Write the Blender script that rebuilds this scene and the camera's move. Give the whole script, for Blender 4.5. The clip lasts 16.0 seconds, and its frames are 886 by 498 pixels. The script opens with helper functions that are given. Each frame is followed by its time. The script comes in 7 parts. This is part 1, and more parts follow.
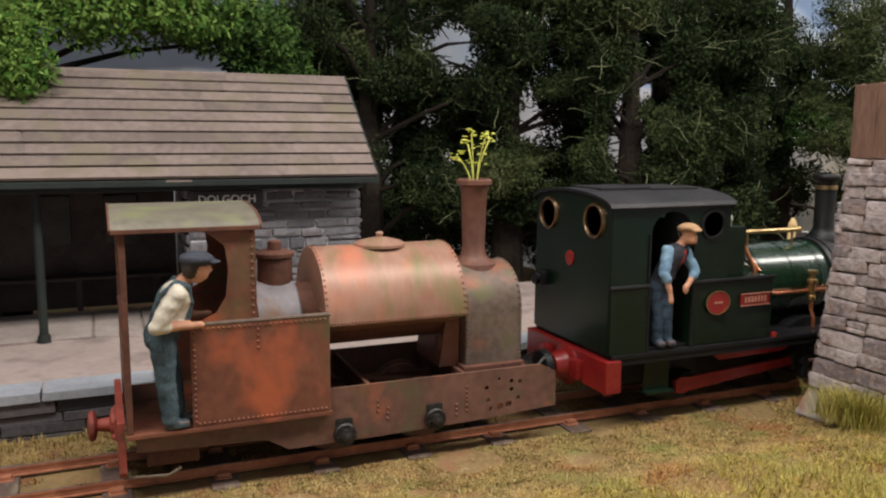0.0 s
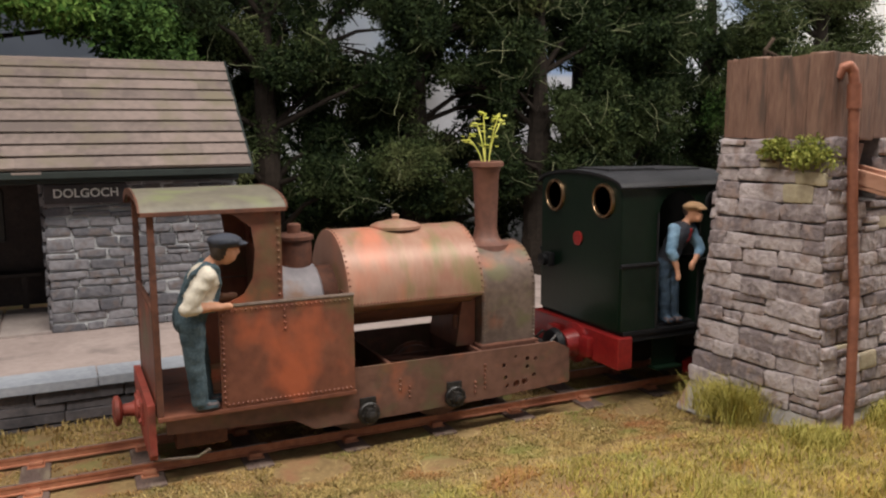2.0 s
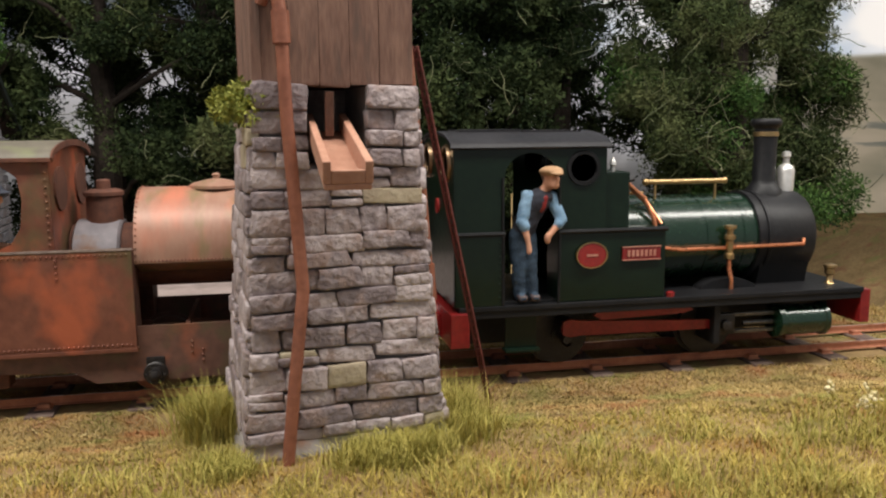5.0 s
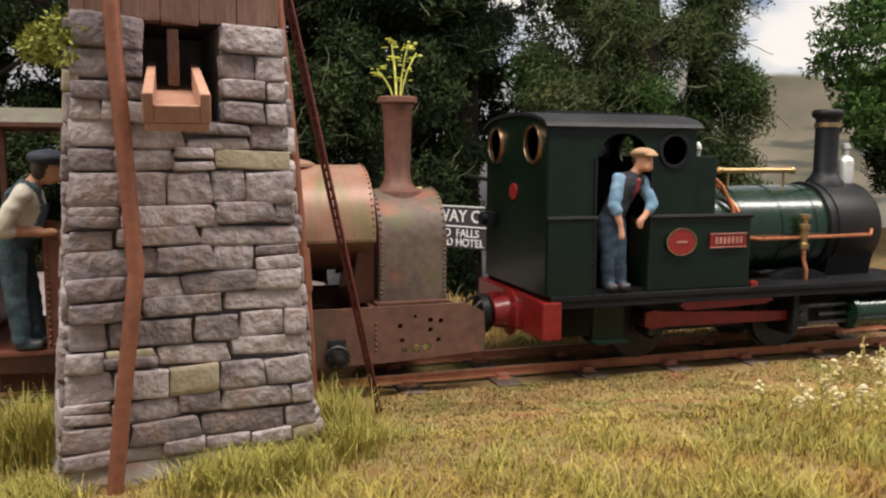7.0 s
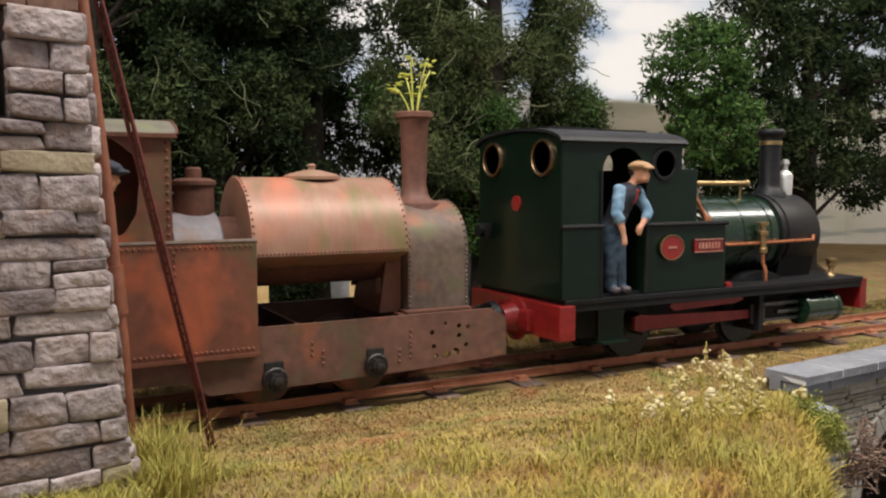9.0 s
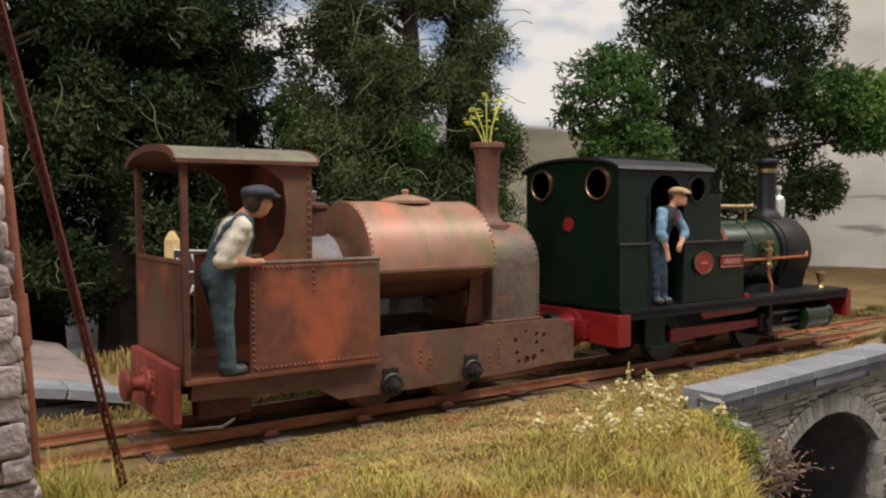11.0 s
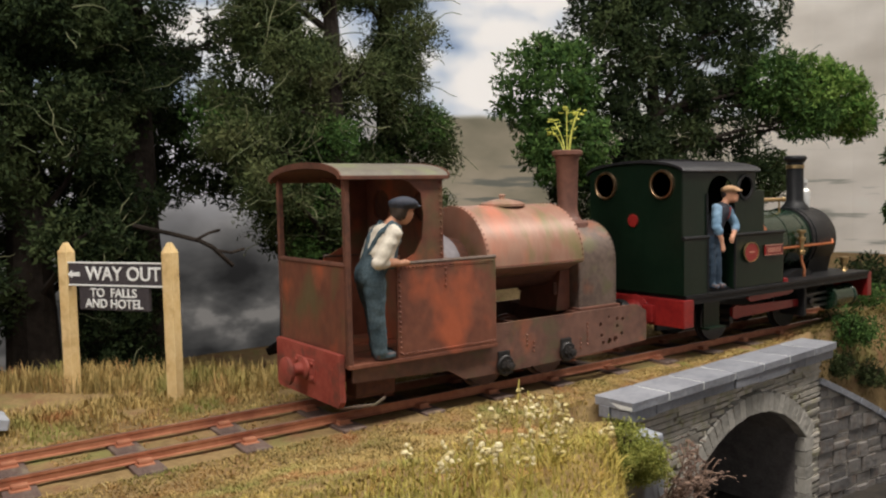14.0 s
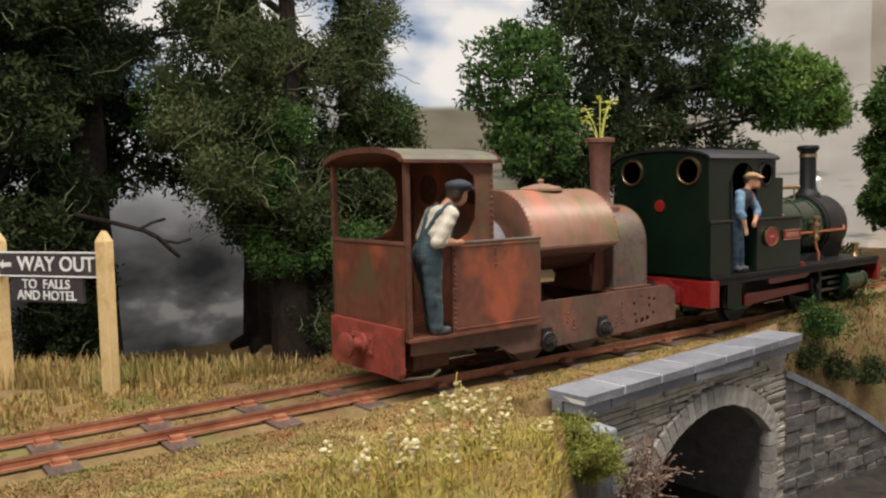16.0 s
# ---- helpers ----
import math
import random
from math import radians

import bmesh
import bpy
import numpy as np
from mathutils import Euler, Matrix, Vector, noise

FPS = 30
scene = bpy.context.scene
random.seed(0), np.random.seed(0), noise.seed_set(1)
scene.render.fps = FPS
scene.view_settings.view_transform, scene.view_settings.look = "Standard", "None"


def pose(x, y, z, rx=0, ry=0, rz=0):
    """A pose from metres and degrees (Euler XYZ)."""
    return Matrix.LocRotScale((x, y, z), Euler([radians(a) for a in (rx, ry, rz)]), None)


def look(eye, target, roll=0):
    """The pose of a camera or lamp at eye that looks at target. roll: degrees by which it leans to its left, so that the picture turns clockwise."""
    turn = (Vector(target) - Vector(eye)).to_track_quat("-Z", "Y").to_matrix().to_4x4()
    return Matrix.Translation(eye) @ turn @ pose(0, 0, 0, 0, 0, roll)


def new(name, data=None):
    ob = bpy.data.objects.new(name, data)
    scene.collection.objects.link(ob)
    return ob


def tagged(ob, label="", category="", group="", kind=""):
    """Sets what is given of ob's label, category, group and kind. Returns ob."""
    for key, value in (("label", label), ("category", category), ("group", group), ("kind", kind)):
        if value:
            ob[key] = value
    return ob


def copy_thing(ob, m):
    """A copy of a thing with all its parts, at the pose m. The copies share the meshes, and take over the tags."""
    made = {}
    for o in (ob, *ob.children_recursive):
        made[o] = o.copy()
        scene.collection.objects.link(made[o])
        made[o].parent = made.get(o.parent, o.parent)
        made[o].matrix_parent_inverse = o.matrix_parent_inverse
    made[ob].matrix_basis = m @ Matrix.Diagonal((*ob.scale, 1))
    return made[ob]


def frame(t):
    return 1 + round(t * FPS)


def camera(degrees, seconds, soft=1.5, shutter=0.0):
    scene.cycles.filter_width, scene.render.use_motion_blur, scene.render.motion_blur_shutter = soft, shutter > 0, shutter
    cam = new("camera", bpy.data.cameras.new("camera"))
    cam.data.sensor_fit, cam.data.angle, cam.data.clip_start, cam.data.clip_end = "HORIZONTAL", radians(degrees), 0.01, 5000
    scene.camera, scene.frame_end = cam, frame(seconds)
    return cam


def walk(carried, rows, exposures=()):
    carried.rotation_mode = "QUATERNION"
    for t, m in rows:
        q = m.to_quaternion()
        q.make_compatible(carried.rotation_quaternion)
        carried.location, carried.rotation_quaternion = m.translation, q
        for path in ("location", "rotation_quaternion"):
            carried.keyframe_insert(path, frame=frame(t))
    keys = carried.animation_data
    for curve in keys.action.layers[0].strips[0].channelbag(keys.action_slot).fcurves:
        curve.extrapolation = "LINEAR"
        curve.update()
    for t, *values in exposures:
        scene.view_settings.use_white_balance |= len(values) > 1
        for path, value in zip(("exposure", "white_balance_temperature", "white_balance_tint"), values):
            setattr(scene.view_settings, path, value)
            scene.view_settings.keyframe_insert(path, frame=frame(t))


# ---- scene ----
import itertools

from mathutils.bvhtree import BVHTree

U = 0.0071  # metres per building unit: a 1:43 railway model

cam = camera(57.05, 16.0, soft=2.2, shutter=0.0)
# seconds, x, y, z (units), yaw, pitch, roll (degrees)
PATH = [
    (0, -10.56, -28.18, 10.81, -22.82, -8.16, -0.38),
    (0.5, -9.48, -28.22, 10.83, -24.72, -8.14, -0.33),
    (1, -8.54, -28.13, 10.69, -25.48, -8.19, -0.08),
    (1.5, -7.46, -28.08, 10.56, -25.48, -8.31, 0.11),
    (2, -5.87, -27.95, 10.33, -25.27, -8.44, 0.28),
    (2.5, -3.98, -27.91, 10.14, -24.83, -8.52, 0.37),
    (3, -0.49, -28.29, 9.87, -23.76, -8.92, 0.25),
    (3.5, 3.88, -29.12, 9.65, -21.19, -9.21, 0.10),
    (4, 9.79, -30.03, 9.11, -17.77, -9.17, 0.31),
    (4.2, 11.95, -30.15, 9.00, -16.40, -9.14, 0.34),
    (4.7, 16.05, -30.46, 8.88, -13.21, -8.90, 0.40),
    (5.2, 18.55, -30.51, 8.82, -10.97, -8.50, 0.40),
    (5.75, 19.81, -30.01, 8.56, -10.32, -7.96, 0.28),
    (6.3, 19.87, -28.58, 7.82, -12.44, -7.44, 0.02),
    (6.5, 19.71, -27.82, 7.40, -14.16, -7.30, -0.11),
    (7, 19.33, -27.39, 7.10, -17.59, -6.60, -0.29),
    (7.5, 19.39, -26.94, 7.01, -21.14, -5.75, -0.51),
    (8, 19.46, -26.56, 7.03, -24.36, -5.37, -0.28),
    (8.5, 19.75, -26.47, 6.73, -26.42, -4.97, -0.16),
    (9, 20.14, -26.19, 6.55, -27.92, -4.61, 0.00),
    (9.2, 20.36, -26.18, 6.47, -28.63, -4.63, -0.00),
    (9.7, 20.51, -26.03, 6.37, -30.51, -4.30, 0.01),
    (10.2, 20.34, -25.82, 6.35, -32.24, -3.69, 0.04),
    (10.75, 20.06, -25.69, 6.42, -33.67, -3.03, 0.11),
    (11.3, 20.01, -25.89, 6.52, -34.19, -2.71, 0.19),
    (11.5, 20.12, -26.08, 6.56, -34.07, -2.78, 0.23),
    (12, 20.71, -26.40, 6.72, -34.78, -2.84, 0.45),
    (12.5, 21.66, -26.28, 6.81, -35.35, -3.48, 0.78),
    (13, 22.40, -26.20, 7.09, -35.56, -3.90, 1.03),
    (13.5, 22.76, -26.10, 7.20, -35.76, -3.99, 1.09),
    (14, 23.11, -26.24, 7.28, -35.87, -3.92, 1.17),
    (14.5, 23.89, -26.20, 7.19, -36.22, -4.00, 1.24),
    (15, 24.46, -26.11, 7.18, -36.42, -4.13, 1.27),
    (15.5, 24.80, -26.05, 6.97, -36.66, -4.27, 1.23),
    (16, 25.04, -26.07, 6.87, -36.86, -4.23, 1.17),
]
walk(cam, [(t, pose(x * U, y * U, z * U, 90 + p, r, w)) for t, x, y, z, w, p, r in PATH],
     exposures=[(0.0, -0.05), (3.5, 0.0), (7.0, 0.1), (9.0, 0.03), (11.5, -0.15), (16.0, -0.04)])

# the train's travel along the track: seconds, units
TRAVEL = [(0, 0.00), (0.5, 1.71), (1, 3.25), (1.5, 4.84), (2, 6.56), (2.5, 8.27), (3, 9.96), (3.5, 11.55), (4, 13.29), (4.2, 14.01), (4.7, 15.79), (5.2, 17.56), (5.75, 19.51), (6.3, 21.47), (6.5, 22.18), (7, 23.77), (7.5, 25.29), (8, 26.82), (8.5, 28.45), (9, 30.26), (9.2, 30.98), (9.7, 32.72), (10.2, 34.38), (10.75, 36.12), (11.3, 37.78), (11.5, 38.37), (12, 39.79), (12.5, 41.31), (13, 43.01), (13.5, 44.73), (14, 46.32), (14.5, 47.90), (15, 49.32), (15.5, 50.39), (16, 51.13)]

# ---------------------------------------------------------------- light
world = bpy.data.worlds.new("world")
scene.world = world
world.use_nodes = True
world.node_tree.nodes["Background"].inputs[0].default_value = (0.93, 0.96, 1.0, 1)
world.node_tree.nodes["Background"].inputs[1].default_value = 0.31


def strip_lamp(x, y, z, tx, ty, tz, sx, sy, watts, tint):
    """A fluorescent strip over the front of the layout."""
    lamp = bpy.data.lights.new("layout_lamp", "AREA")
    lamp.shape, lamp.size, lamp.size_y = "RECTANGLE", sx * U, sy * U
    lamp.energy, lamp.color = watts, tint
    ob = new("layout_lamp", lamp)
    ob.matrix_basis = look((x * U, y * U, z * U), (tx * U, ty * U, tz * U))
    return ob


strip_lamp(30, -16, 44, 30, 6, 0, 150, 8, 3.7, (1.0, 0.95, 0.88))


# ---------------------------------------------------------------- materials
def rgba(c):
    return (c[0], c[1], c[2], 1)


def material(name, a, b, c=None, scale=1.0, fine=6.0, rough=0.8, metal=0.0, bump=0.15, island=0.0, objvar=0.0, coat=0.0, spots=None, stretch=(1, 1, 1), gloss_var=0.1, d=None, dspots=1.1, fixed=False):
    """Two-scale mottled surface between colours a and b with specks of c; scale is per building unit."""
    m = bpy.data.materials.new(name)
    m.use_nodes = True
    nt = m.node_tree
    n, l = nt.nodes, nt.links
    bsdf = n["Principled BSDF"]
    tc = n.new("ShaderNodeTexCoord")
    mp = n.new("ShaderNodeMapping")
    mp.inputs["Scale"].default_value = [s / U for s in stretch]
    l.new(n.new("ShaderNodeNewGeometry").outputs["Position"] if fixed else tc.outputs["Object"], mp.inputs[0])
    big = n.new("ShaderNodeTexNoise")
    big.inputs["Scale"].default_value, big.inputs["Detail"].default_value = scale, 5
    l.new(mp.outputs[0], big.inputs["Vector"])
    small = n.new("ShaderNodeTexNoise")
    small.inputs["Scale"].default_value, small.inputs["Detail"].default_value = scale * fine, 6
    l.new(mp.outputs[0], small.inputs["Vector"])
    ramp = n.new("ShaderNodeValToRGB")
    ramp.color_ramp.elements[0].position, ramp.color_ramp.elements[1].position = 0.36, 0.64
    ramp.color_ramp.elements[0].color, ramp.color_ramp.elements[1].color = rgba(a), rgba(b)
    mixf = n.new("ShaderNodeMath")
    mixf.operation = "MULTIPLY_ADD"
    mixf.inputs[1].default_value = 0.45
    l.new(small.outputs[0], mixf.inputs[0])
    half = n.new("ShaderNodeMath")
    half.operation = "MULTIPLY"
    half.inputs[1].default_value = 0.55
    l.new(big.outputs[0], half.inputs[0])
    l.new(half.outputs[0], mixf.inputs[2])
    fac = mixf.outputs[0]
    if island or objvar:
        src = n.new("ShaderNodeNewGeometry").outputs["Random Per Island"] if island else n.new("ShaderNodeObjectInfo").outputs["Random"]
        sub = n.new("ShaderNodeMath")
        sub.operation = "MULTIPLY_ADD"
        sub.inputs[1].default_value = island or objvar
        sub.inputs[2].default_value = -(island or objvar) / 2
        l.new(src, sub.inputs[0])
        add = n.new("ShaderNodeMath")
        add.operation = "ADD"
        l.new(fac, add.inputs[0])
        l.new(sub.outputs[0], add.inputs[1])
        fac = add.outputs[0]
    l.new(fac, ramp.inputs[0])
    col = ramp.outputs[0]
    if c:
        spot = n.new("ShaderNodeTexNoise")
        spot.inputs["Scale"].default_value, spot.inputs["Detail"].default_value = scale * (spots or 1.7), 4
        off = n.new("ShaderNodeVectorMath")
        off.operation = "ADD"
        off.inputs[1].default_value = (13.1, 7.7, 3.3)
        l.new(mp.outputs[0], off.inputs[0])
        l.new(off.outputs[0], spot.inputs["Vector"])
        r2 = n.new("ShaderNodeValToRGB")
        r2.color_ramp.elements[0].position, r2.color_ramp.elements[1].position = 0.52, 0.68
        l.new(spot.outputs[0], r2.inputs[0])
        mx = n.new("ShaderNodeMixRGB")
        mx.inputs[2].default_value = rgba(c)
        l.new(r2.outputs[0], mx.inputs[0])
        l.new(col, mx.inputs[1])
        col = mx.outputs[0]
    if d:
        spot = n.new("ShaderNodeTexNoise")
        spot.inputs["Scale"].default_value, spot.inputs["Detail"].default_value = scale * dspots, 4
        off = n.new("ShaderNodeVectorMath")
        off.operation = "ADD"
        off.inputs[1].default_value = (3.1, 41.7, 23.3)
        l.new(mp.outputs[0], off.inputs[0])
        l.new(off.outputs[0], spot.inputs["Vector"])
        r3 = n.new("ShaderNodeValToRGB")
        r3.color_ramp.elements[0].position, r3.color_ramp.elements[1].position = 0.56, 0.72
        l.new(spot.outputs[0], r3.inputs[0])
        mx2 = n.new("ShaderNodeMixRGB")
        mx2.inputs[2].default_value = rgba(d)
        l.new(r3.outputs[0], mx2.inputs[0])
        l.new(col, mx2.inputs[1])
        col = mx2.outputs[0]
    l.new(col, bsdf.inputs["Base Color"])
    bsdf.inputs["Metallic"].default_value = metal
    rr = n.new("ShaderNodeMath")
    rr.operation = "MULTIPLY_ADD"
    rr.inputs[1].default_value, rr.inputs[2].default_value = gloss_var * 2, rough - gloss_var
    l.new(small.outputs[0], rr.inputs[0])
    l.new(rr.outputs[0], bsdf.inputs["Roughness"])
    if coat:
        bsdf.inputs["Coat Weight"].default_value = coat
        bsdf.inputs["Coat Roughness"].default_value = 0.12
    if bump:
        bp = n.new("ShaderNodeBump")
        bp.inputs["Strength"].default_value = bump
        bp.inputs["Distance"].default_value = 0.12 * U
        l.new(small.outputs[0], bp.inputs["Height"])
        l.new(bp.outputs[0], bsdf.inputs["Normal"])
    return m


M = {}
M["rust"] = material("rusty_paint", (0.13, 0.044, 0.028), (0.235, 0.086, 0.05), (0.12, 0.085, 0.04), 0.42, 7, 0.52, 0.1, 0.14, d=(0.4, 0.1, 0.045), dspots=1.3, stretch=(1, 1, 0.8))
M["rust_pale"] = material("pale_rusty_tank", (0.29, 0.14, 0.095), (0.37, 0.22, 0.155), (0.2, 0.16, 0.07), 0.38, 6, 0.42, 0.1, 0.08, d=(0.52, 0.18, 0.11), dspots=0.9, stretch=(1.6, 0.8, 0.6))
M["rust_dark"] = material("dark_rust", (0.07, 0.028, 0.018), (0.16, 0.06, 0.035), None, 0.8, 6, 0.8, 0.1, 0.15)
M["rust_grey"] = material("grey_smokebox", (0.105, 0.072, 0.058), (0.19, 0.135, 0.105), (0.14, 0.12, 0.065), 0.5, 8, 0.55, 0.15, 0.1, d=(0.3, 0.1, 0.05))
M["chimney_rust"] = material("dark_chimney_rust", (0.10, 0.042, 0.03), (0.19, 0.082, 0.055), None, 0.6, 7, 0.6, 0.1, 0.12)
M["roof_moss"] = material("mossy_roof", (0.105, 0.09, 0.068), (0.175, 0.155, 0.115), (0.16, 0.165, 0.085), 0.4, 9, 0.6, 0, 0.15)
M["rust_red"] = material("red_primer", (0.26, 0.035, 0.025), (0.38, 0.085, 0.06), (0.16, 0.05, 0.035), 0.7, 8, 0.65, 0.05, 0.12)
M["firebox"] = material("grey_firebox", (0.17, 0.155, 0.17), (0.28, 0.25, 0.26), (0.22, 0.13, 0.09), 0.6, 6, 0.6, 0.1, 0.1)
M["axle"] = material("black_axlebox", (0.013, 0.012, 0.012), (0.042, 0.036, 0.033), None, 1.5, 5, 0.42, 0.3, 0.1)
M["green"] = material("dark_green_paint", (0.003, 0.0095, 0.005), (0.0055, 0.0155, 0.008), None, 0.4, 10, 0.34, 0.0, 0.05, coat=0.18)
M["green_boiler"] = material("green_boiler_paint", (0.0038, 0.0175, 0.008), (0.0062, 0.024, 0.0115), None, 0.4, 10, 0.25, 0.0, 0.02, coat=0.5)
M["black"] = material("black_paint", (0.0065, 0.0065, 0.0075), (0.0145, 0.0142, 0.0155), None, 0.6, 10, 0.47, 0.0, 0.07)
M["black_roof"] = material("black_cab_roof", (0.011, 0.0105, 0.0125), (0.026, 0.0245, 0.0275), None, 0.5, 12, 0.5, 0.0, 0.14)
M["red"] = material("red_paint", (0.17, 0.008, 0.009), (0.29, 0.018, 0.015), None, 0.6, 10, 0.38, 0.0, 0.06, coat=0.3)
M["brass"] = material("brass", (0.42, 0.28, 0.13), (0.56, 0.4, 0.2), None, 1, 8, 0.38, 1.0, 0.03)
M["copper"] = material("copper_pipe", (0.75, 0.25, 0.12), (0.85, 0.35, 0.18), None, 1, 8, 0.3, 0.9, 0.03)
M["silver"] = material("white_metal", (0.6, 0.58, 0.55), (0.75, 0.73, 0.7), None, 1, 8, 0.35, 0.6, 0.05)
M["silver_dull"] = material("oily_steel", (0.1, 0.095, 0.09), (0.24, 0.23, 0.22), None, 1, 8, 0.35, 0.9, 0.05)
M["white"] = material("white_lettering", (0.75, 0.75, 0.72), (0.82, 0.82, 0.8), None, 1, 8, 0.7, 0, 0.05)
M["rail"] = material("rusty_rail", (0.4, 0.145, 0.08), (0.55, 0.245, 0.14), (0.3, 0.11, 0.065), 0.5, 8, 0.55, 0.25, 0.15)
M["railhead"] = material("worn_railhead", (0.55, 0.33, 0.26), (0.75, 0.56, 0.5), None, 0.5, 8, 0.3, 0.8, 0.03)
M["sleeper"] = material("old_sleeper", (0.09, 0.055, 0.045), (0.17, 0.115, 0.095), (0.22, 0.17, 0.12), 0.8, 8, 0.85, 0, 0.3, stretch=(2, .5, 2))
M["stone"] = material("grey_purple_stone", (0.2, 0.158, 0.16), (0.48, 0.405, 0.4), (0.31, 0.225, 0.2), 1.1, 4, 0.85, 0, 0.9, objvar=0.42, fixed=True)
M["stone_tan"] = material("tan_stone", (0.34, 0.27, 0.19), (0.48, 0.41, 0.28), None, 0.9, 5, 0.85, 0, 0.4, objvar=0.25, fixed=True)
M["mortar"] = material("dark_mortar", (0.13, 0.115, 0.11), (0.22, 0.2, 0.19), None, 1.5, 5, 0.95, 0, 0.4)
M["mortar_pale"] = material("pale_mortar", (0.36, 0.36, 0.37), (0.48, 0.48, 0.49), None, 1.5, 5, 0.95, 0, 0.4)
M["slate_stone"] = material("station_slate_stone", (0.085, 0.083, 0.095), (0.2, 0.19, 0.205), (0.13, 0.105, 0.1), 1.1, 4, 0.85, 0, 0.6, objvar=0.3, fixed=True)
M["bridge_stone"] = material("bridge_slate", (0.34, 0.31, 0.26), (0.64, 0.58, 0.5), (0.4, 0.37, 0.23), 0.9, 5, 0.85, 0, 0.8, objvar=0.26, fixed=True)
M["voussoir"] = material("arch_stone", (0.3, 0.28, 0.245), (0.5, 0.465, 0.41), None, 0.8, 5, 0.85, 0, 0.6, objvar=0.3, fixed=True)
M["coping"] = material("blue_grey_slate", (0.185, 0.19, 0.215), (0.3, 0.305, 0.335), None, 0.6, 8, 0.6, 0, 0.3, objvar=0.15, fixed=True)
M["plinth"] = material("concrete_plinth", (0.3, 0.27, 0.25), (0.45, 0.41, 0.38), (0.35, 0.2, 0.14), 0.7, 6, 0.9, 0, 0.3)
M["roof_tile"] = material("brown_slate_roof", (0.13, 0.1, 0.09), (0.23, 0.175, 0.155), (0.17, 0.14, 0.1), 0.3, 9, 0.8, 0, 0.2, objvar=0.25, fixed=True)
M["wood_tank"] = material("brown_tank_planks", (0.13, 0.065, 0.045), (0.24, 0.135, 0.095), (0.1, 0.06, 0.045), 0.8, 7, 0.8, 0, 0.25, stretch=(2, 2, .35), fixed=True)
M["trough"] = material("orange_timber", (0.34, 0.16, 0.1), (0.46, 0.25, 0.17), None, 0.8, 7, 0.75, 0, 0.2, stretch=(1, .4, 1))
M["pipe"] = material("rust_brown_pipe", (0.2, 0.07, 0.04), (0.32, 0.12, 0.07), None, 0.8, 7, 0.55, 0.2, 0.1)
M["chain"] = material("dark_red_chain", (0.1, 0.025, 0.022), (0.2, 0.05, 0.04), None, 1, 7, 0.6, 0.2, 0.1)
M["platform"] = material("pinkish_platform", (0.29, 0.225, 0.205), (0.385, 0.305, 0.28), (0.24, 0.19, 0.175), 0.4, 9, 0.95, 0, 0.2)
M["slab"] = material("blue_grey_edging", (0.28, 0.295, 0.335), (0.41, 0.425, 0.465), None, 0.5, 9, 0.75, 0, 0.15, objvar=0.15, fixed=True)
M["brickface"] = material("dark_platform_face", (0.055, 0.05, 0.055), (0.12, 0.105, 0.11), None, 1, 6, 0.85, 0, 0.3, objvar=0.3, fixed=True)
M["plank"] = material("grey_floor_planks", (0.28, 0.23, 0.215), (0.4, 0.34, 0.31), None, 0.7, 7, 0.85, 0, 0.2, objvar=0.2, fixed=True)
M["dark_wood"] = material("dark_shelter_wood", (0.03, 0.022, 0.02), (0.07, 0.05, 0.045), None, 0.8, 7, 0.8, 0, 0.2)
M["post_green"] = material("dark_green_post", (0.006, 0.01, 0.0085), (0.013, 0.02, 0.017), None, 1, 7, 0.6, 0, 0.1)
M["cream"] = material("cream_paint", (0.66, 0.45, 0.19), (0.78, 0.58, 0.3), (0.55, 0.36, 0.15), 0.9, 7, 0.6, 0, 0.1)
M["signboard"] = material("dark_signboard", (0.025, 0.02, 0.024), (0.06, 0.05, 0.055), None, 1, 7, 0.6, 0, 0.15)
M["ground"] = material("grassy_earth", (0.19, 0.125, 0.06), (0.34, 0.235, 0.11), (0.25, 0.13, 0.07), 0.5, 9, 0.95, 0, 0.6, d=(0.21, 0.2, 0.07))
M["grass"] = material("static_grass", (0.205, 0.155, 0.055), (0.54, 0.385, 0.15), (0.42, 0.2, 0.085), 0.26, 4, 0.8, 0, 0, island=0.34, d=(0.27, 0.275, 0.08), dspots=1.4)
M["grass_far"] = material("rough_far_grass", (0.11, 0.09, 0.03), (0.27, 0.2, 0.075), (0.2, 0.1, 0.045), 0.3, 4, 0.85, 0, 0, island=0.45, d=(0.12, 0.14, 0.04))
M["grass_green"] = material("green_tuft", (0.27, 0.245, 0.055), (0.54, 0.45, 0.13), None, 0.6, 4, 0.8, 0, 0, island=0.5)
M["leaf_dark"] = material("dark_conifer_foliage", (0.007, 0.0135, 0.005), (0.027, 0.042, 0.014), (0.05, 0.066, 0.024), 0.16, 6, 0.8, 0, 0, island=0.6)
M["leaf_twig"] = material("straggly_olive_foliage", (0.018, 0.029, 0.010), (0.062, 0.08, 0.028), (0.1, 0.112, 0.045), 0.2, 6, 0.8, 0, 0, island=0.5)
M["leaf_mid"] = material("mid_green_foliage", (0.024, 0.056, 0.014), (0.078, 0.14, 0.034), None, 0.2, 6, 0.8, 0, 0, island=0.5)
M["leaf_light"] = material("light_green_foliage", (0.05, 0.12, 0.02), (0.17, 0.26, 0.06), None, 0.25, 6, 0.8, 0, 0, island=0.5)
M["bush"] = material("yellow_green_bush", (0.15, 0.175, 0.035), (0.36, 0.36, 0.09), None, 0.6, 6, 0.8, 0, 0, island=0.5)
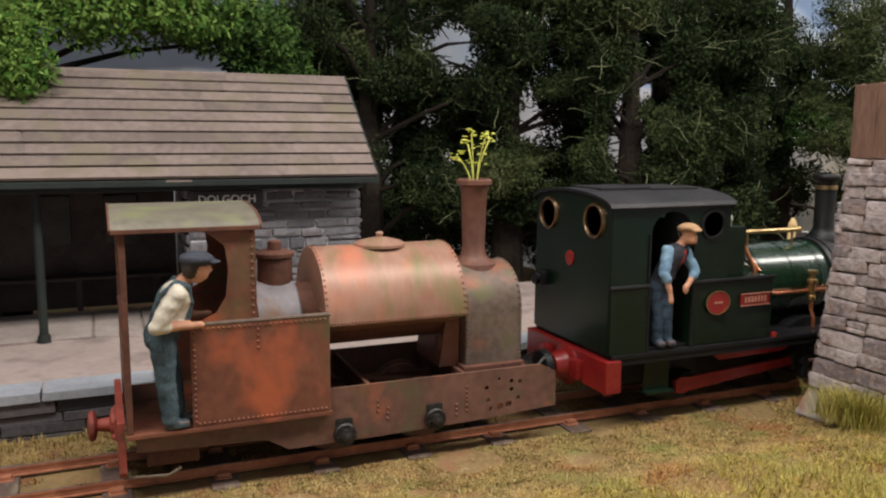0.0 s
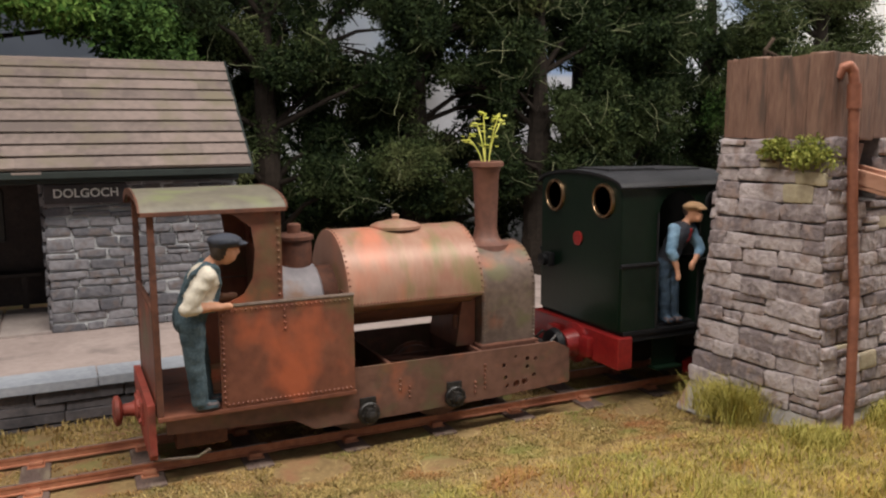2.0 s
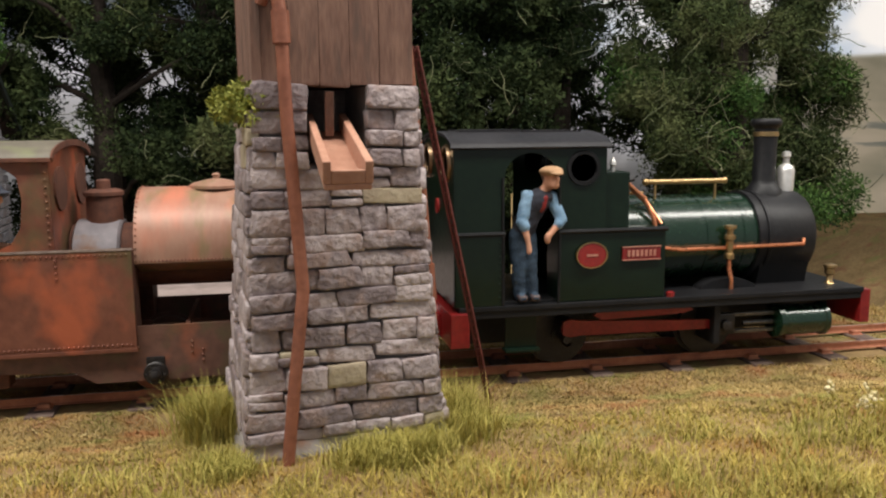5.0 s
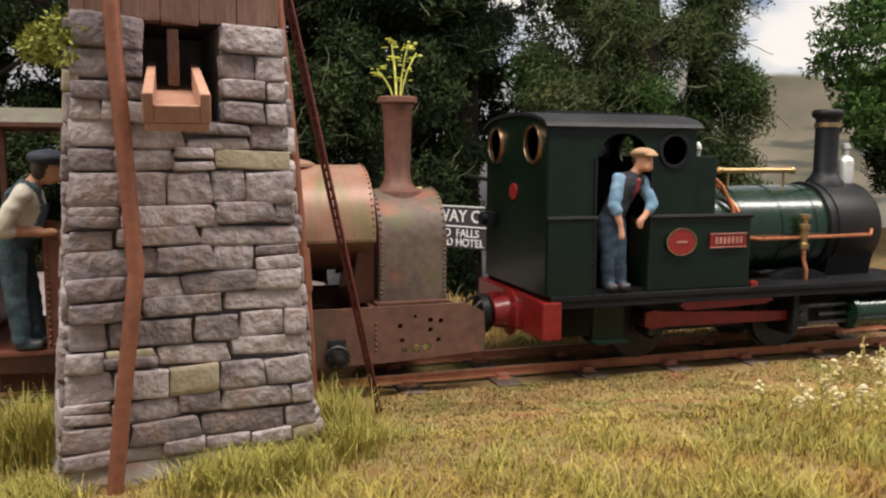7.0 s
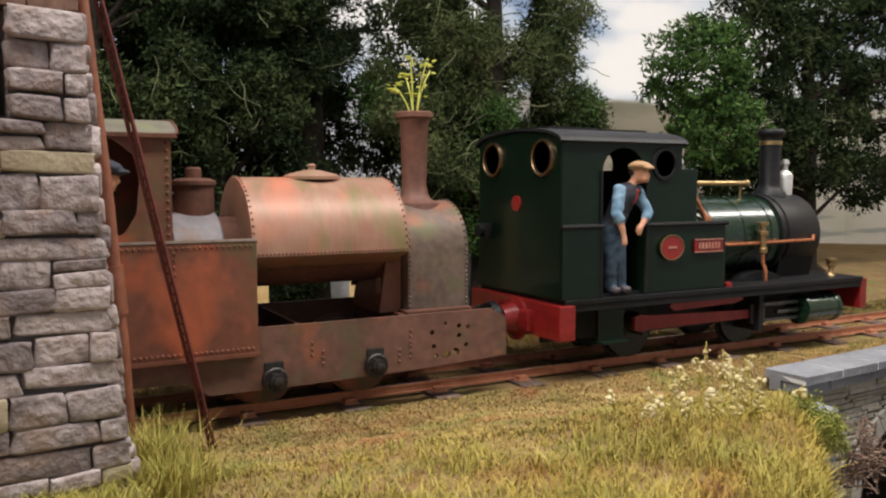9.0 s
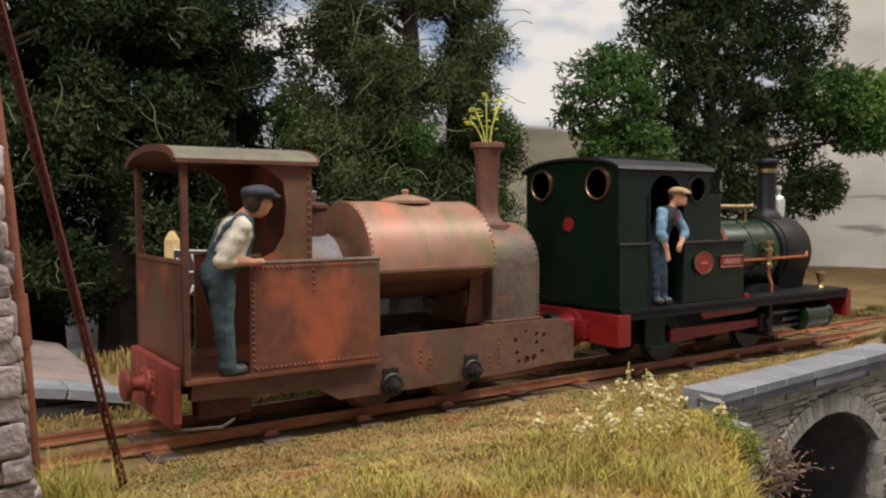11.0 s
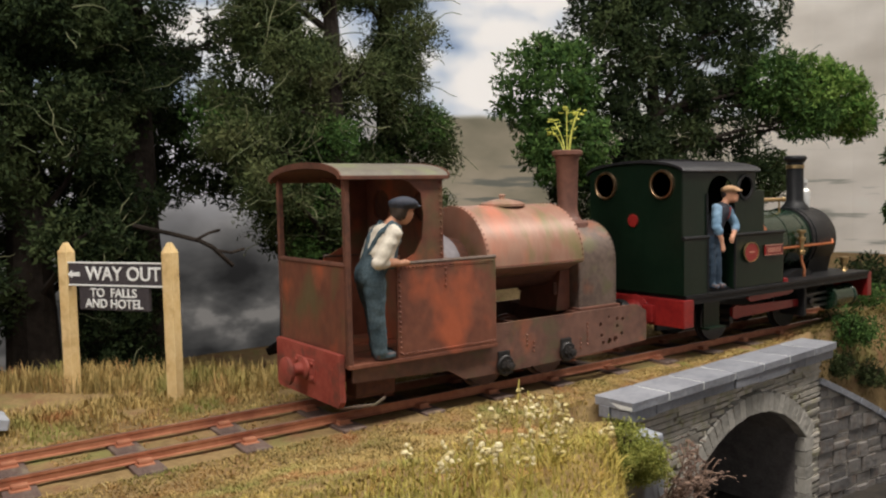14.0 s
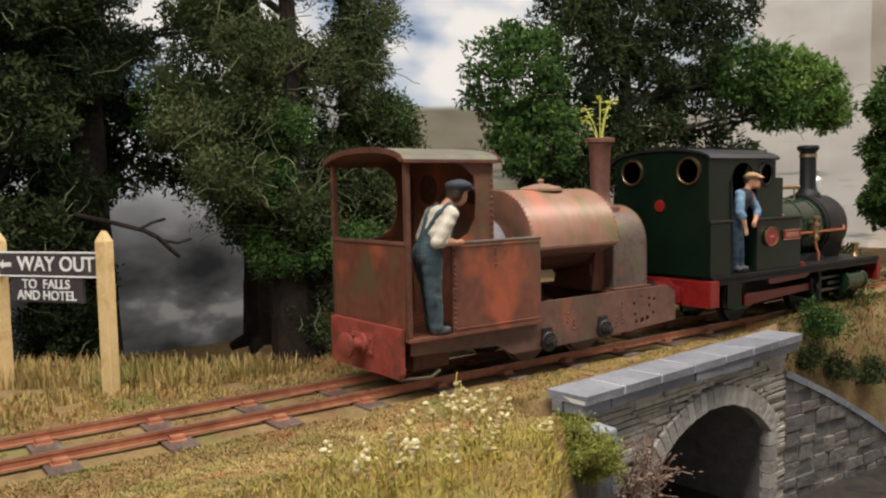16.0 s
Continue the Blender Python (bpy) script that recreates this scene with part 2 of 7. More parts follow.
M["twig"] = material("brown_twig", (0.045, 0.03, 0.022), (0.1, 0.07, 0.05), None, 0.8, 6, 0.9, 0, 0.3)
M["dead"] = material("dead_bracken", (0.1, 0.058, 0.042), (0.25, 0.16, 0.115), None, 0.8, 6, 0.9, 0, 0, island=0.5)
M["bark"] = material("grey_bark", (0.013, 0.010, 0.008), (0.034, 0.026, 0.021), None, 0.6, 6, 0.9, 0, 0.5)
M["petal"] = material("cream_flower", (0.5, 0.4, 0.16), (0.76, 0.66, 0.4), None, 1, 5, 0.7, 0, 0, island=0.6)
M["sprout"] = material("yellow_sprout", (0.42, 0.45, 0.05), (0.72, 0.72, 0.16), None, 1.5, 5, 0.7, 0, 0, island=0.5)
M["shirt"] = material("cream_shirt", (0.5, 0.44, 0.36), (0.66, 0.6, 0.5), None, 1, 8, 0.85, 0, 0.2)
M["denim"] = material("blue_denim", (0.026, 0.048, 0.062), (0.078, 0.115, 0.135), None, 1.6, 8, 0.85, 0, 0.3)
M["jeans"] = material("blue_jeans", (0.018, 0.034, 0.058), (0.05, 0.085, 0.13), None, 1.6, 8, 0.85, 0, 0.3)
M["blue_shirt"] = material("blue_shirt", (0.12, 0.22, 0.33), (0.22, 0.34, 0.46), None, 1, 8, 0.85, 0, 0.2)
M["skin"] = material("painted_flesh", (0.5, 0.23, 0.13), (0.6, 0.31, 0.2), None, 1, 8, 0.6, 0, 0.1)
M["navy"] = material("navy_cap", (0.022, 0.026, 0.04), (0.05, 0.055, 0.075), None, 1, 8, 0.75, 0, 0.15)
M["tan_cap"] = material("tan_cap", (0.35, 0.2, 0.1), (0.48, 0.3, 0.17), None, 1, 8, 0.85, 0, 0.2)
M["boot"] = material("dark_boots", (0.03, 0.022, 0.022), (0.09, 0.06, 0.06), None, 1, 8, 0.5, 0, 0.1)
M["bronze"] = material("bronze_rim", (0.3, 0.19, 0.11), (0.42, 0.28, 0.17), None, 1, 8, 0.35, 1.0, 0.03)
M["wing_stone"] = material("brown_grey_wing_block", (0.12, 0.112, 0.108), (0.25, 0.225, 0.205), (0.17, 0.13, 0.105), 1.0, 4, 0.85, 0, 0.6, objvar=0.3, fixed=True)
M["mortar_tan"] = material("tan_mortar", (0.4, 0.36, 0.31), (0.52, 0.47, 0.41), None, 1.5, 5, 0.95, 0, 0.4)
M["grass_front"] = material("yellow_front_grass", (0.24, 0.19, 0.042), (0.56, 0.43, 0.11), (0.42, 0.24, 0.07), 0.26, 4, 0.8, 0, 0, island=0.34, d=(0.3, 0.31, 0.07), dspots=1.4)
M["straw"] = material("dry_straw_fibre", (0.4, 0.3, 0.12), (0.62, 0.5, 0.25), None, 0.6, 4, 0.8, 0, 0, island=0.5)
M["hair"] = material("dark_brown_hair", (0.03, 0.02, 0.014), (0.07, 0.045, 0.03), None, 2, 6, 0.8, 0, 0.2)
M["waistcoat"] = material("black_waistcoat", (0.012, 0.013, 0.02), (0.03, 0.032, 0.045), None, 1, 8, 0.8, 0, 0.2)
M["plate_letter"] = material("worn_plate_lettering", (0.5, 0.2, 0.15), (0.7, 0.36, 0.27), None, 1, 8, 0.4, 0.5, 0.03)
M["rust_frame"] = material("brown_frame_rust", (0.1, 0.05, 0.037), (0.2, 0.098, 0.07), (0.12, 0.09, 0.05), 0.45, 7, 0.55, 0.1, 0.14, d=(0.36, 0.11, 0.055), dspots=1.3)
M["glass"] = bpy.data.materials.new("window_glass")
M["glass"].use_nodes = True
M["glass"].node_tree.nodes["Principled BSDF"].inputs["Transmission Weight"].default_value = 1.0
M["glass"].node_tree.nodes["Principled BSDF"].inputs["Roughness"].default_value = 0.04
M["glass"].node_tree.nodes["Principled BSDF"].inputs["IOR"].default_value = 1.45
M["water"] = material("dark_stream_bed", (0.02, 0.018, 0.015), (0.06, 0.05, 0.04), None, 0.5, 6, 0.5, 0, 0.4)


# matt fibres and rough timber hardly shine
for key in ("leaf_dark", "leaf_twig", "leaf_mid", "leaf_light", "bush", "grass", "grass_front", "grass_far", "grass_green", "straw", "bark", "ground", "twig"):
    M[key].node_tree.nodes["Principled BSDF"].inputs["Specular IOR Level"].default_value = 0.12
for key in ("black", "black_roof", "green"):
    M[key].node_tree.nodes["Principled BSDF"].inputs["Specular IOR Level"].default_value = 0.28


# ---------------------------------------------------------------- building helpers
ORIGIN = {}


def thing(name, label, category, x=0.0, y=0.0, z=0.0, group="", kind=""):
    ob = new(name)
    ob.empty_display_size = 0.01
    ob.location = (x * U, y * U, z * U)
    ORIGIN[name] = ob
    ob["ox"], ob["oy"], ob["oz"] = x, y, z
    return tagged(ob, label, category, group, kind)


def base_of(ob):
    return Vector((ob["ox"], ob["oy"], ob["oz"])) if ob is not None and "ox" in ob else Vector((0, 0, 0))


def part(name, bm, mat, parent=None, label="", smooth=False, mats=None):
    """Links a bmesh, written in world units, as one mesh under its thing."""
    o = base_of(parent)
    me = bpy.data.meshes.new(name)
    bmesh.ops.translate(bm, verts=bm.verts, vec=-o)
    bmesh.ops.scale(bm, verts=bm.verts, vec=(U, U, U))
    bmesh.ops.recalc_face_normals(bm, faces=bm.faces)
    if smooth:
        for f in bm.faces:
            f.smooth = True
    bm.to_mesh(me)
    bm.free()
    for m in (mats or [mat]):
        me.materials.append(m)
    if smooth:
        me.set_sharp_from_angle(angle=radians(38))
    ob = new(name, me)
    if parent is not None:
        ob.parent = parent
        ob["ox"], ob["oy"], ob["oz"] = o
    if label:
        ob["label"] = label
    return ob


def raw(name, verts, faces, mat, parent=None, label=""):
    """A large mesh from arrays in world units."""
    o = base_of(parent)
    me = bpy.data.meshes.new(name)
    v = (np.asarray(verts, dtype=float) - np.array(o)) * U
    me.from_pydata(v.tolist(), [], [tuple(int(i) for i in f) for f in faces])
    for m in (mat if isinstance(mat, list) else [mat]):
        me.materials.append(m)
    ob = new(name, me)
    if parent is not None:
        ob.parent = parent
    if label:
        ob["label"] = label
    return ob


def B():
    return bmesh.new()


def box(bm, x0, x1, y0, y1, z0, z1, bevel=0.0, rot=None, mi=0):
    r = bmesh.ops.create_cube(bm, size=1)
    vs = r["verts"]
    c = Vector(((x0 + x1) / 2, (y0 + y1) / 2, (z0 + z1) / 2))
    bmesh.ops.scale(bm, verts=vs, vec=(abs(x1 - x0), abs(y1 - y0), abs(z1 - z0)))
    fs = list({f for v in vs for f in v.link_faces})
    if bevel:
        rb = bmesh.ops.bevel(bm, geom=list({e for v in vs for e in v.link_edges}), offset=bevel, segments=2, affect="EDGES", profile=0.6)
        fs = rb["faces"] + [f for f in fs if f.is_valid]
        vs = list({v for f in fs for v in f.verts})
    if rot is not None:
        bmesh.ops.rotate(bm, verts=vs, cent=(0, 0, 0), matrix=rot)
    bmesh.ops.translate(bm, verts=vs, vec=c)
    for f in fs:
        if f.is_valid:
            f.material_index = mi
    return bm


def rod(bm, p, q, r0, r1=None, seg=12, caps=True, mi=0):
    """A straight round bar from p to q."""
    p, q = Vector(p), Vector(q)
    r1 = r0 if r1 is None else r1
    d = q - p
    before = set(bm.faces)
    r = bmesh.ops.create_cone(bm, cap_ends=caps, segments=seg, radius1=r0, radius2=r1, depth=d.length)
    m = Matrix.Translation((p + q) / 2) @ d.to_track_quat("Z", "Y").to_matrix().to_4x4()
    bmesh.ops.transform(bm, matrix=m, verts=r["verts"])
    if mi:
        for f in bm.faces:
            if f not in before:
                f.material_index = mi
    return bm


def ball(bm, c, r, sx=1, sy=1, sz=1, u=12, v=8, mi=0):
    before = set(bm.faces)
    k = bmesh.ops.create_uvsphere(bm, u_segments=u, v_segments=v, radius=r)
    bmesh.ops.scale(bm, verts=k["verts"], vec=(sx, sy, sz))
    bmesh.ops.translate(bm, verts=k["verts"], vec=c)
    if mi:
        for f in bm.faces:
            if f not in before:
                f.material_index = mi
    return bm


def tube(bm, pts, r, seg=8):
    for i in range(len(pts) - 1):
        rod(bm, pts[i], pts[i + 1], r, r, seg)
        if i:
            ball(bm, pts[i], r, u=seg, v=5)
    return bm


def lathe(bm, profile, centre, axis="Z", seg=24):
    """Turns (radius, height) rows round an axis through centre."""
    rings = []
    c = Vector(centre)
    for r, h in profile:
        ring = []
        for i in range(seg):
            a = 2 * math.pi * i / seg
            if axis == "Z":
                p = Vector((r * math.cos(a), r * math.sin(a), h))
            elif axis == "X":
                p = Vector((h, r * math.cos(a), r * math.sin(a)))
            else:
                p = Vector((r * math.cos(a), h, r * math.sin(a)))
            ring.append(bm.verts.new(c + p))
        rings.append(ring)
    for a, b in zip(rings, rings[1:]):
        for i in range(seg):
            bm.faces.new((a[i], a[(i + 1) % seg], b[(i + 1) % seg], b[i]))
    bm.faces.new(rings[0])
    bm.faces.new(list(reversed(rings[-1])))
    return bm


def prism(bm, pts, axis, a, b):
    """Extrudes an outline: pts are (u, v) in the plane across the axis, from a to b along it."""
    def mk(u, v, w):
        return {"X": (w, u, v), "Y": (u, w, v), "Z": (u, v, w)}[axis]
    lo = [bm.verts.new(mk(u, v, a)) for u, v in pts]
    hi = [bm.verts.new(mk(u, v, b)) for u, v in pts]
    n = len(pts)
    bm.faces.new(lo)
    bm.faces.new(list(reversed(hi)))
    for i in range(n):
        bm.faces.new((lo[i], hi[i], hi[(i + 1) % n], lo[(i + 1) % n]))
    return bm


def arc(cx, cy, r, a0, a1, n, ry=None):
    ry = r if ry is None else ry
    return [(cx + r * math.cos(radians(a0 + (a1 - a0) * i / n)), cy + ry * math.sin(radians(a0 + (a1 - a0) * i / n))) for i in range(n + 1)]


def sheet_with_holes(bm, outline, holes, axis, a, b, seg=20):
    """A plate with round holes: outline and holes (u, v, r) across the axis, thickness from a to b."""
    def mk(u, v, w):
        return {"X": (w, u, v), "Y": (u, w, v), "Z": (u, v, w)}[axis]
    for w in (a, b):
        edges = []
        loop = [bm.verts.new(mk(u, v, w)) for u, v in outline]
        edges += [bm.edges.new((loop[i], loop[(i + 1) % len(loop)])) for i in range(len(loop))]
        for u, v, r in holes:
            ring = [bm.verts.new(mk(u + r * math.cos(2 * math.pi * i / seg), v + r * math.sin(2 * math.pi * i / seg), w)) for i in range(seg)]
            edges += [bm.edges.new((ring[i], ring[(i + 1) % seg])) for i in range(seg)]
        bmesh.ops.triangle_fill(bm, use_beauty=True, use_dissolve=False, edges=edges)
    def wall(pts):
        lo = [bm.verts.new(mk(u, v, a)) for u, v in pts]
        hi = [bm.verts.new(mk(u, v, b)) for u, v in pts]
        for i in range(len(pts)):
            j = (i + 1) % len(pts)
            bm.faces.new((lo[i], hi[i], hi[j], lo[j]))
    wall(outline)
    for u, v, r in holes:
        wall([(u + r * math.cos(2 * math.pi * i / seg), v + r * math.sin(2 * math.pi * i / seg)) for i in range(seg)])
    bmesh.ops.remove_doubles(bm, verts=bm.verts, dist=0.001)
    return bm


def rivets(bm, p, q, n, r=0.055):
    p, q = Vector(p), Vector(q)
    for i in range(n):
        c = p.lerp(q, (i + 0.5) / n)
        bmesh.ops.create_icosphere(bm, subdivisions=1, radius=r, matrix=Matrix.Translation(c))
    return bm


def words(name, text, size, m, mat, parent, depth=0.03):
    """Raised lettering from the built-in font, centred at the pose m (units)."""
    cu = bpy.data.curves.new(name, "FONT")
    cu.body, cu.size, cu.extrude = text, size, depth
    cu.align_x, cu.align_y, cu.offset = "CENTER", "CENTER", size * 0.012
    tmp = new(name, cu)
    me = bpy.data.meshes.new_from_object(tmp.evaluated_get(bpy.context.evaluated_depsgraph_get()))
    bpy.data.objects.remove(tmp)
    bm = bmesh.new()
    bm.from_mesh(me)
    bpy.data.meshes.remove(me)
    bmesh.ops.transform(bm, matrix=m, verts=bm.verts)
    return part(name, bm, mat, parent)

# ---------------------------------------------------------------- the ground
GZ = -0.92  # ground beside the track


def ground_height(x, y):
    """The lie of the land: level track bed, a low bank in front, a cutting for the stream by the bridge."""
    z = GZ
    if y < -3:
        k = min(1.0, (-3 - y) / 6.5)
        z += 1.05 * k * k * (3 - 2 * k)
    z += 0.10 * noise.noise((x * 0.35, y * 0.35, 1.7)) + 0.05 * noise.noise((x * 1.3, y * 1.3, 5.2))
    bed = min(1.0, max(0.0, (3.8 - abs(y)) / 1.4))
    z += (-0.76 + 0.04 * noise.noise((x * 0.9, y * 0.9, 2.2)) - z) * bed
    # stream cutting: the bank's edge runs from the bridge end towards the front
    if y < -2.6:
        edge = 43.6 + 1.05 * (min(y, -7.0) + 7.0) + 0.5 * noise.noise((y * 0.5, 3.3, 0))
        d = min(1.0, max(0.0, (x - edge) / 3.0))
        e = min(1.0, max(0.0, (-4.2 + 0.085 * max(0.0, min(x, 64.0) - 46.2) - y) / 0.9))
        side = min(1.0, max(0.0, (95 - x) / 10.0)) if y > -12 else 1.0
        z -= 9.5 * (d * d * (3 - 2 * d)) * e * side
        k = min(1.0, max(0.0, (x - 38) / 8)) * min(1.0, max(0.0, (-4 - y) / 2))
        z -= 0.8 * k
    # behind the line the board ends and the ground falls away
    if x > 24:
        back = 16.0 - 0.92 * max(0.0, min(x, 40.5) - 30)
        f = min(1.0, max(0.0, (y - back) / 4.0)) * min(1.0, (x - 24) / 3)
        z -= 6.0 * f * f * (3 - 2 * f) * (1.0 if x < 60 else max(0.0, 1 - (x - 60) / 12))
    if 50.3 < x < 61.6 and -5.2 < y < 4.2:
        return -9.4  # the bridge opening, decked over
    if x > 62 and y < 0:
        z += 0.6 * min(1, (x - 62) / 8)
    return z


def surface(x, y):
    return -0.77 if 49.5 < x < 62.4 and -5.2 < y < 4.2 else ground_height(x, y)


def build_ground():
    xs = np.concatenate([np.arange(-90, -20, 3.0), np.arange(-20, 80, 0.6), np.arange(80, 181, 3.0)])
    ys = np.concatenate([np.arange(-60, -14, 3.0), np.arange(-14, 12, 0.5), np.arange(12, 52, 2.0)])
    verts = [(x, y, ground_height(x, y)) for y in ys for x in xs]
    nx = len(xs)
    faces = [(j * nx + i, j * nx + i + 1, (j + 1) * nx + i + 1, (j + 1) * nx + i) for j in range(len(ys) - 1) for i in range(nx - 1)]
    ob = raw("ground", verts, faces, M["ground"])
    for p in ob.data.polygons:
        p.use_smooth = True
    tagged(ob, "model landscape ground in brown earth and short dry grass", "ground", kind="structure")


build_ground()


def build_backdrop():
    """A painted sheet of cloudy sky over pale hills, bent round the end of the layout."""
    m = bpy.data.materials.new("painted_backdrop")
    m.use_nodes = True
    nt = m.node_tree
    n, l = nt.nodes, nt.links
    bsdf = n["Principled BSDF"]
    bsdf.inputs["Roughness"].default_value = 0.9
    tc = n.new("ShaderNodeTexCoord")
    mp = n.new("ShaderNodeMapping")
    mp.inputs["Scale"].default_value = (1 / U, 1 / U, 1 / U)
    l.new(tc.outputs["Object"], mp.inputs[0])
    sep = n.new("ShaderNodeSeparateXYZ")
    l.new(mp.outputs[0], sep.inputs[0])

    def noise_of(scale, detail, stretch):
        s = n.new("ShaderNodeMapping")
        s.inputs["Scale"].default_value = stretch
        l.new(mp.outputs[0], s.inputs[0])
        t = n.new("ShaderNodeTexNoise")
        t.inputs["Scale"].default_value, t.inputs["Detail"].default_value = scale, detail
        l.new(s.outputs[0], t.inputs["Vector"])
        return t.outputs[0]

    def ramp(src, rows):
        r = n.new("ShaderNodeValToRGB")
        r.color_ramp.elements[0].position, r.color_ramp.elements[0].color = rows[0][0], rgba(rows[0][1])
        r.color_ramp.elements[1].position, r.color_ramp.elements[1].color = rows[-1][0], rgba(rows[-1][1])
        for p, c in rows[1:-1]:
            r.color_ramp.elements.new(p).color = rgba(c)
        l.new(src, r.inputs[0])
        return r.outputs[0]

    cloud = ramp(noise_of(0.06, 4, (1, 1, 2.2)), [(0.36, (0.58, 0.65, 0.75)), (0.46, (0.8, 0.82, 0.85)), (0.56, (0.95, 0.93, 0.91))])
    hill = ramp(noise_of(0.09, 6, (1, 1, 2.4)), [(0.3, (0.46, 0.43, 0.34)), (0.5, (0.6, 0.55, 0.46)), (0.7, (0.7, 0.64, 0.56))])
    murk = ramp(noise_of(0.16, 6, (1, 1, 1.8)), [(0.36, (0.09, 0.087, 0.086)), (0.5, (0.2, 0.195, 0.19)), (0.6, (0.3, 0.29, 0.28)), (0.68, (0.5, 0.48, 0.46))])
    grey_sky = ramp(noise_of(0.05, 4, (1, 1, 1.5)), [(0.3, (0.2, 0.21, 0.24)), (0.7, (0.36, 0.38, 0.42))])
    hedge = ramp(noise_of(0.16, 5, (0.5, 0.5, 5.0)), [(0.58, (0, 0, 0)), (0.64, (1, 1, 1))])

    def span_of(src, a, b, lo=0.0, hi=1.0):
        k = n.new("ShaderNodeMapRange")
        k.interpolation_type = "SMOOTHSTEP"
        k.inputs[1].default_value, k.inputs[2].default_value = a, b
        k.inputs[3].default_value, k.inputs[4].default_value = lo, hi
        l.new(src, k.inputs[0])
        return k.outputs[0]

    def times(a, b):
        k = n.new("ShaderNodeMath")
        k.operation = "MULTIPLY"
        l.new(a, k.inputs[0])
        l.new(b, k.inputs[1])
        return k.outputs[0]

    def blend(f, a, b):
        k = n.new("ShaderNodeMixRGB")
        l.new(f, k.inputs[0])
        l.new(a, k.inputs[1])
        l.new(b, k.inputs[2])
        return k.outputs[0]

    haze = ramp(noise_of(0.07, 5, (1, 1, 2.0)), [(0.3, (0.62, 0.565, 0.5)), (0.7, (0.88, 0.82, 0.75))])
    hill = blend(span_of(sep.outputs[0], 112.0, 119.0), hill, haze)
    dark = n.new("ShaderNodeRGB")
    dark.outputs[0].default_value = (0.42, 0.41, 0.36, 1)
    fields = blend(times(hedge, span_of(sep.outputs[2], 13.0, 8.0)), hill, dark.outputs[0])
    # misty dark foot painted behind the woods, fields further along
    wob = n.new("ShaderNodeMath")
    wob.operation = "MULTIPLY_ADD"
    wob.inputs[1].default_value = 8.0
    l.new(noise_of(0.08, 4, (1, 1, 1)), wob.inputs[0])
    l.new(sep.outputs[2], wob.inputs[2])
    mist = ramp(noise_of(0.1, 5, (1, 1, 1.5)), [(0.35, (0.5, 0.48, 0.47)), (0.65, (0.8, 0.79, 0.8))])
    foot = blend(span_of(wob.outputs[0], 3.0, 12.5), murk, mist)
    land = blend(span_of(sep.outputs[0], 62.0, 78.0), foot, fields)
    # sky runs from darker grey at the left to pale cloud
    sky = blend(span_of(sep.outputs[0], -5.0, 42.0), grey_sky, cloud)
    line_z = n.new("ShaderNodeMath")
    line_z.operation = "MULTIPLY_ADD"
    line_z.inputs[1].default_value = 3.0
    l.new(noise_of(0.05, 4, (1, 1, 0.01)), line_z.inputs[0])
    l.new(span_of(sep.outputs[0], 117.4, 118.2, 14.5, 60.0), line_z.inputs[2])
    sub = n.new("ShaderNodeMath")
    sub.operation = "SUBTRACT"
    l.new(sep.outputs[2], sub.inputs[0])
    l.new(line_z.outputs[0], sub.inputs[1])
    mx = n.new("ShaderNodeMixRGB")
    l.new(span_of(sub.outputs[0], -0.4, 0.4), mx.inputs[0])
    l.new(land, mx.inputs[1])
    l.new(sky, mx.inputs[2])
    l.new(mx.outputs[0], bsdf.inputs["Base Color"])
    # the sheet also glows faintly in its own colours, to brighten sky and hills
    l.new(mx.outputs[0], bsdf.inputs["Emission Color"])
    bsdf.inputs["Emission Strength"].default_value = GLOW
    line = [(-90, 46), (95, 46)] + [(95 + 26 * math.sin(radians(a)), 20 + 26 * math.cos(radians(a))) for a in range(10, 91, 10)] + [(121, -60)]
    line = [(-90, -60)] + line
    # a thick sheet so that it has a front and a back
    bm = B()
    lo = [bm.verts.new((x, y, -14)) for x, y in line]
    hi = [bm.verts.new((x, y, 70)) for x, y in line]
    for i in range(len(line) - 1):
        bm.faces.new((lo[i], lo[i + 1], hi[i + 1], hi[i]))
    bmesh.ops.solidify(bm, geom=bm.faces[:], thickness=0.5)
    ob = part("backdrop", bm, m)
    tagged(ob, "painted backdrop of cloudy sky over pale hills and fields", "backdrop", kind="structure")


# emission added to the backdrop, which is no lamp
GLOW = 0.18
build_backdrop()


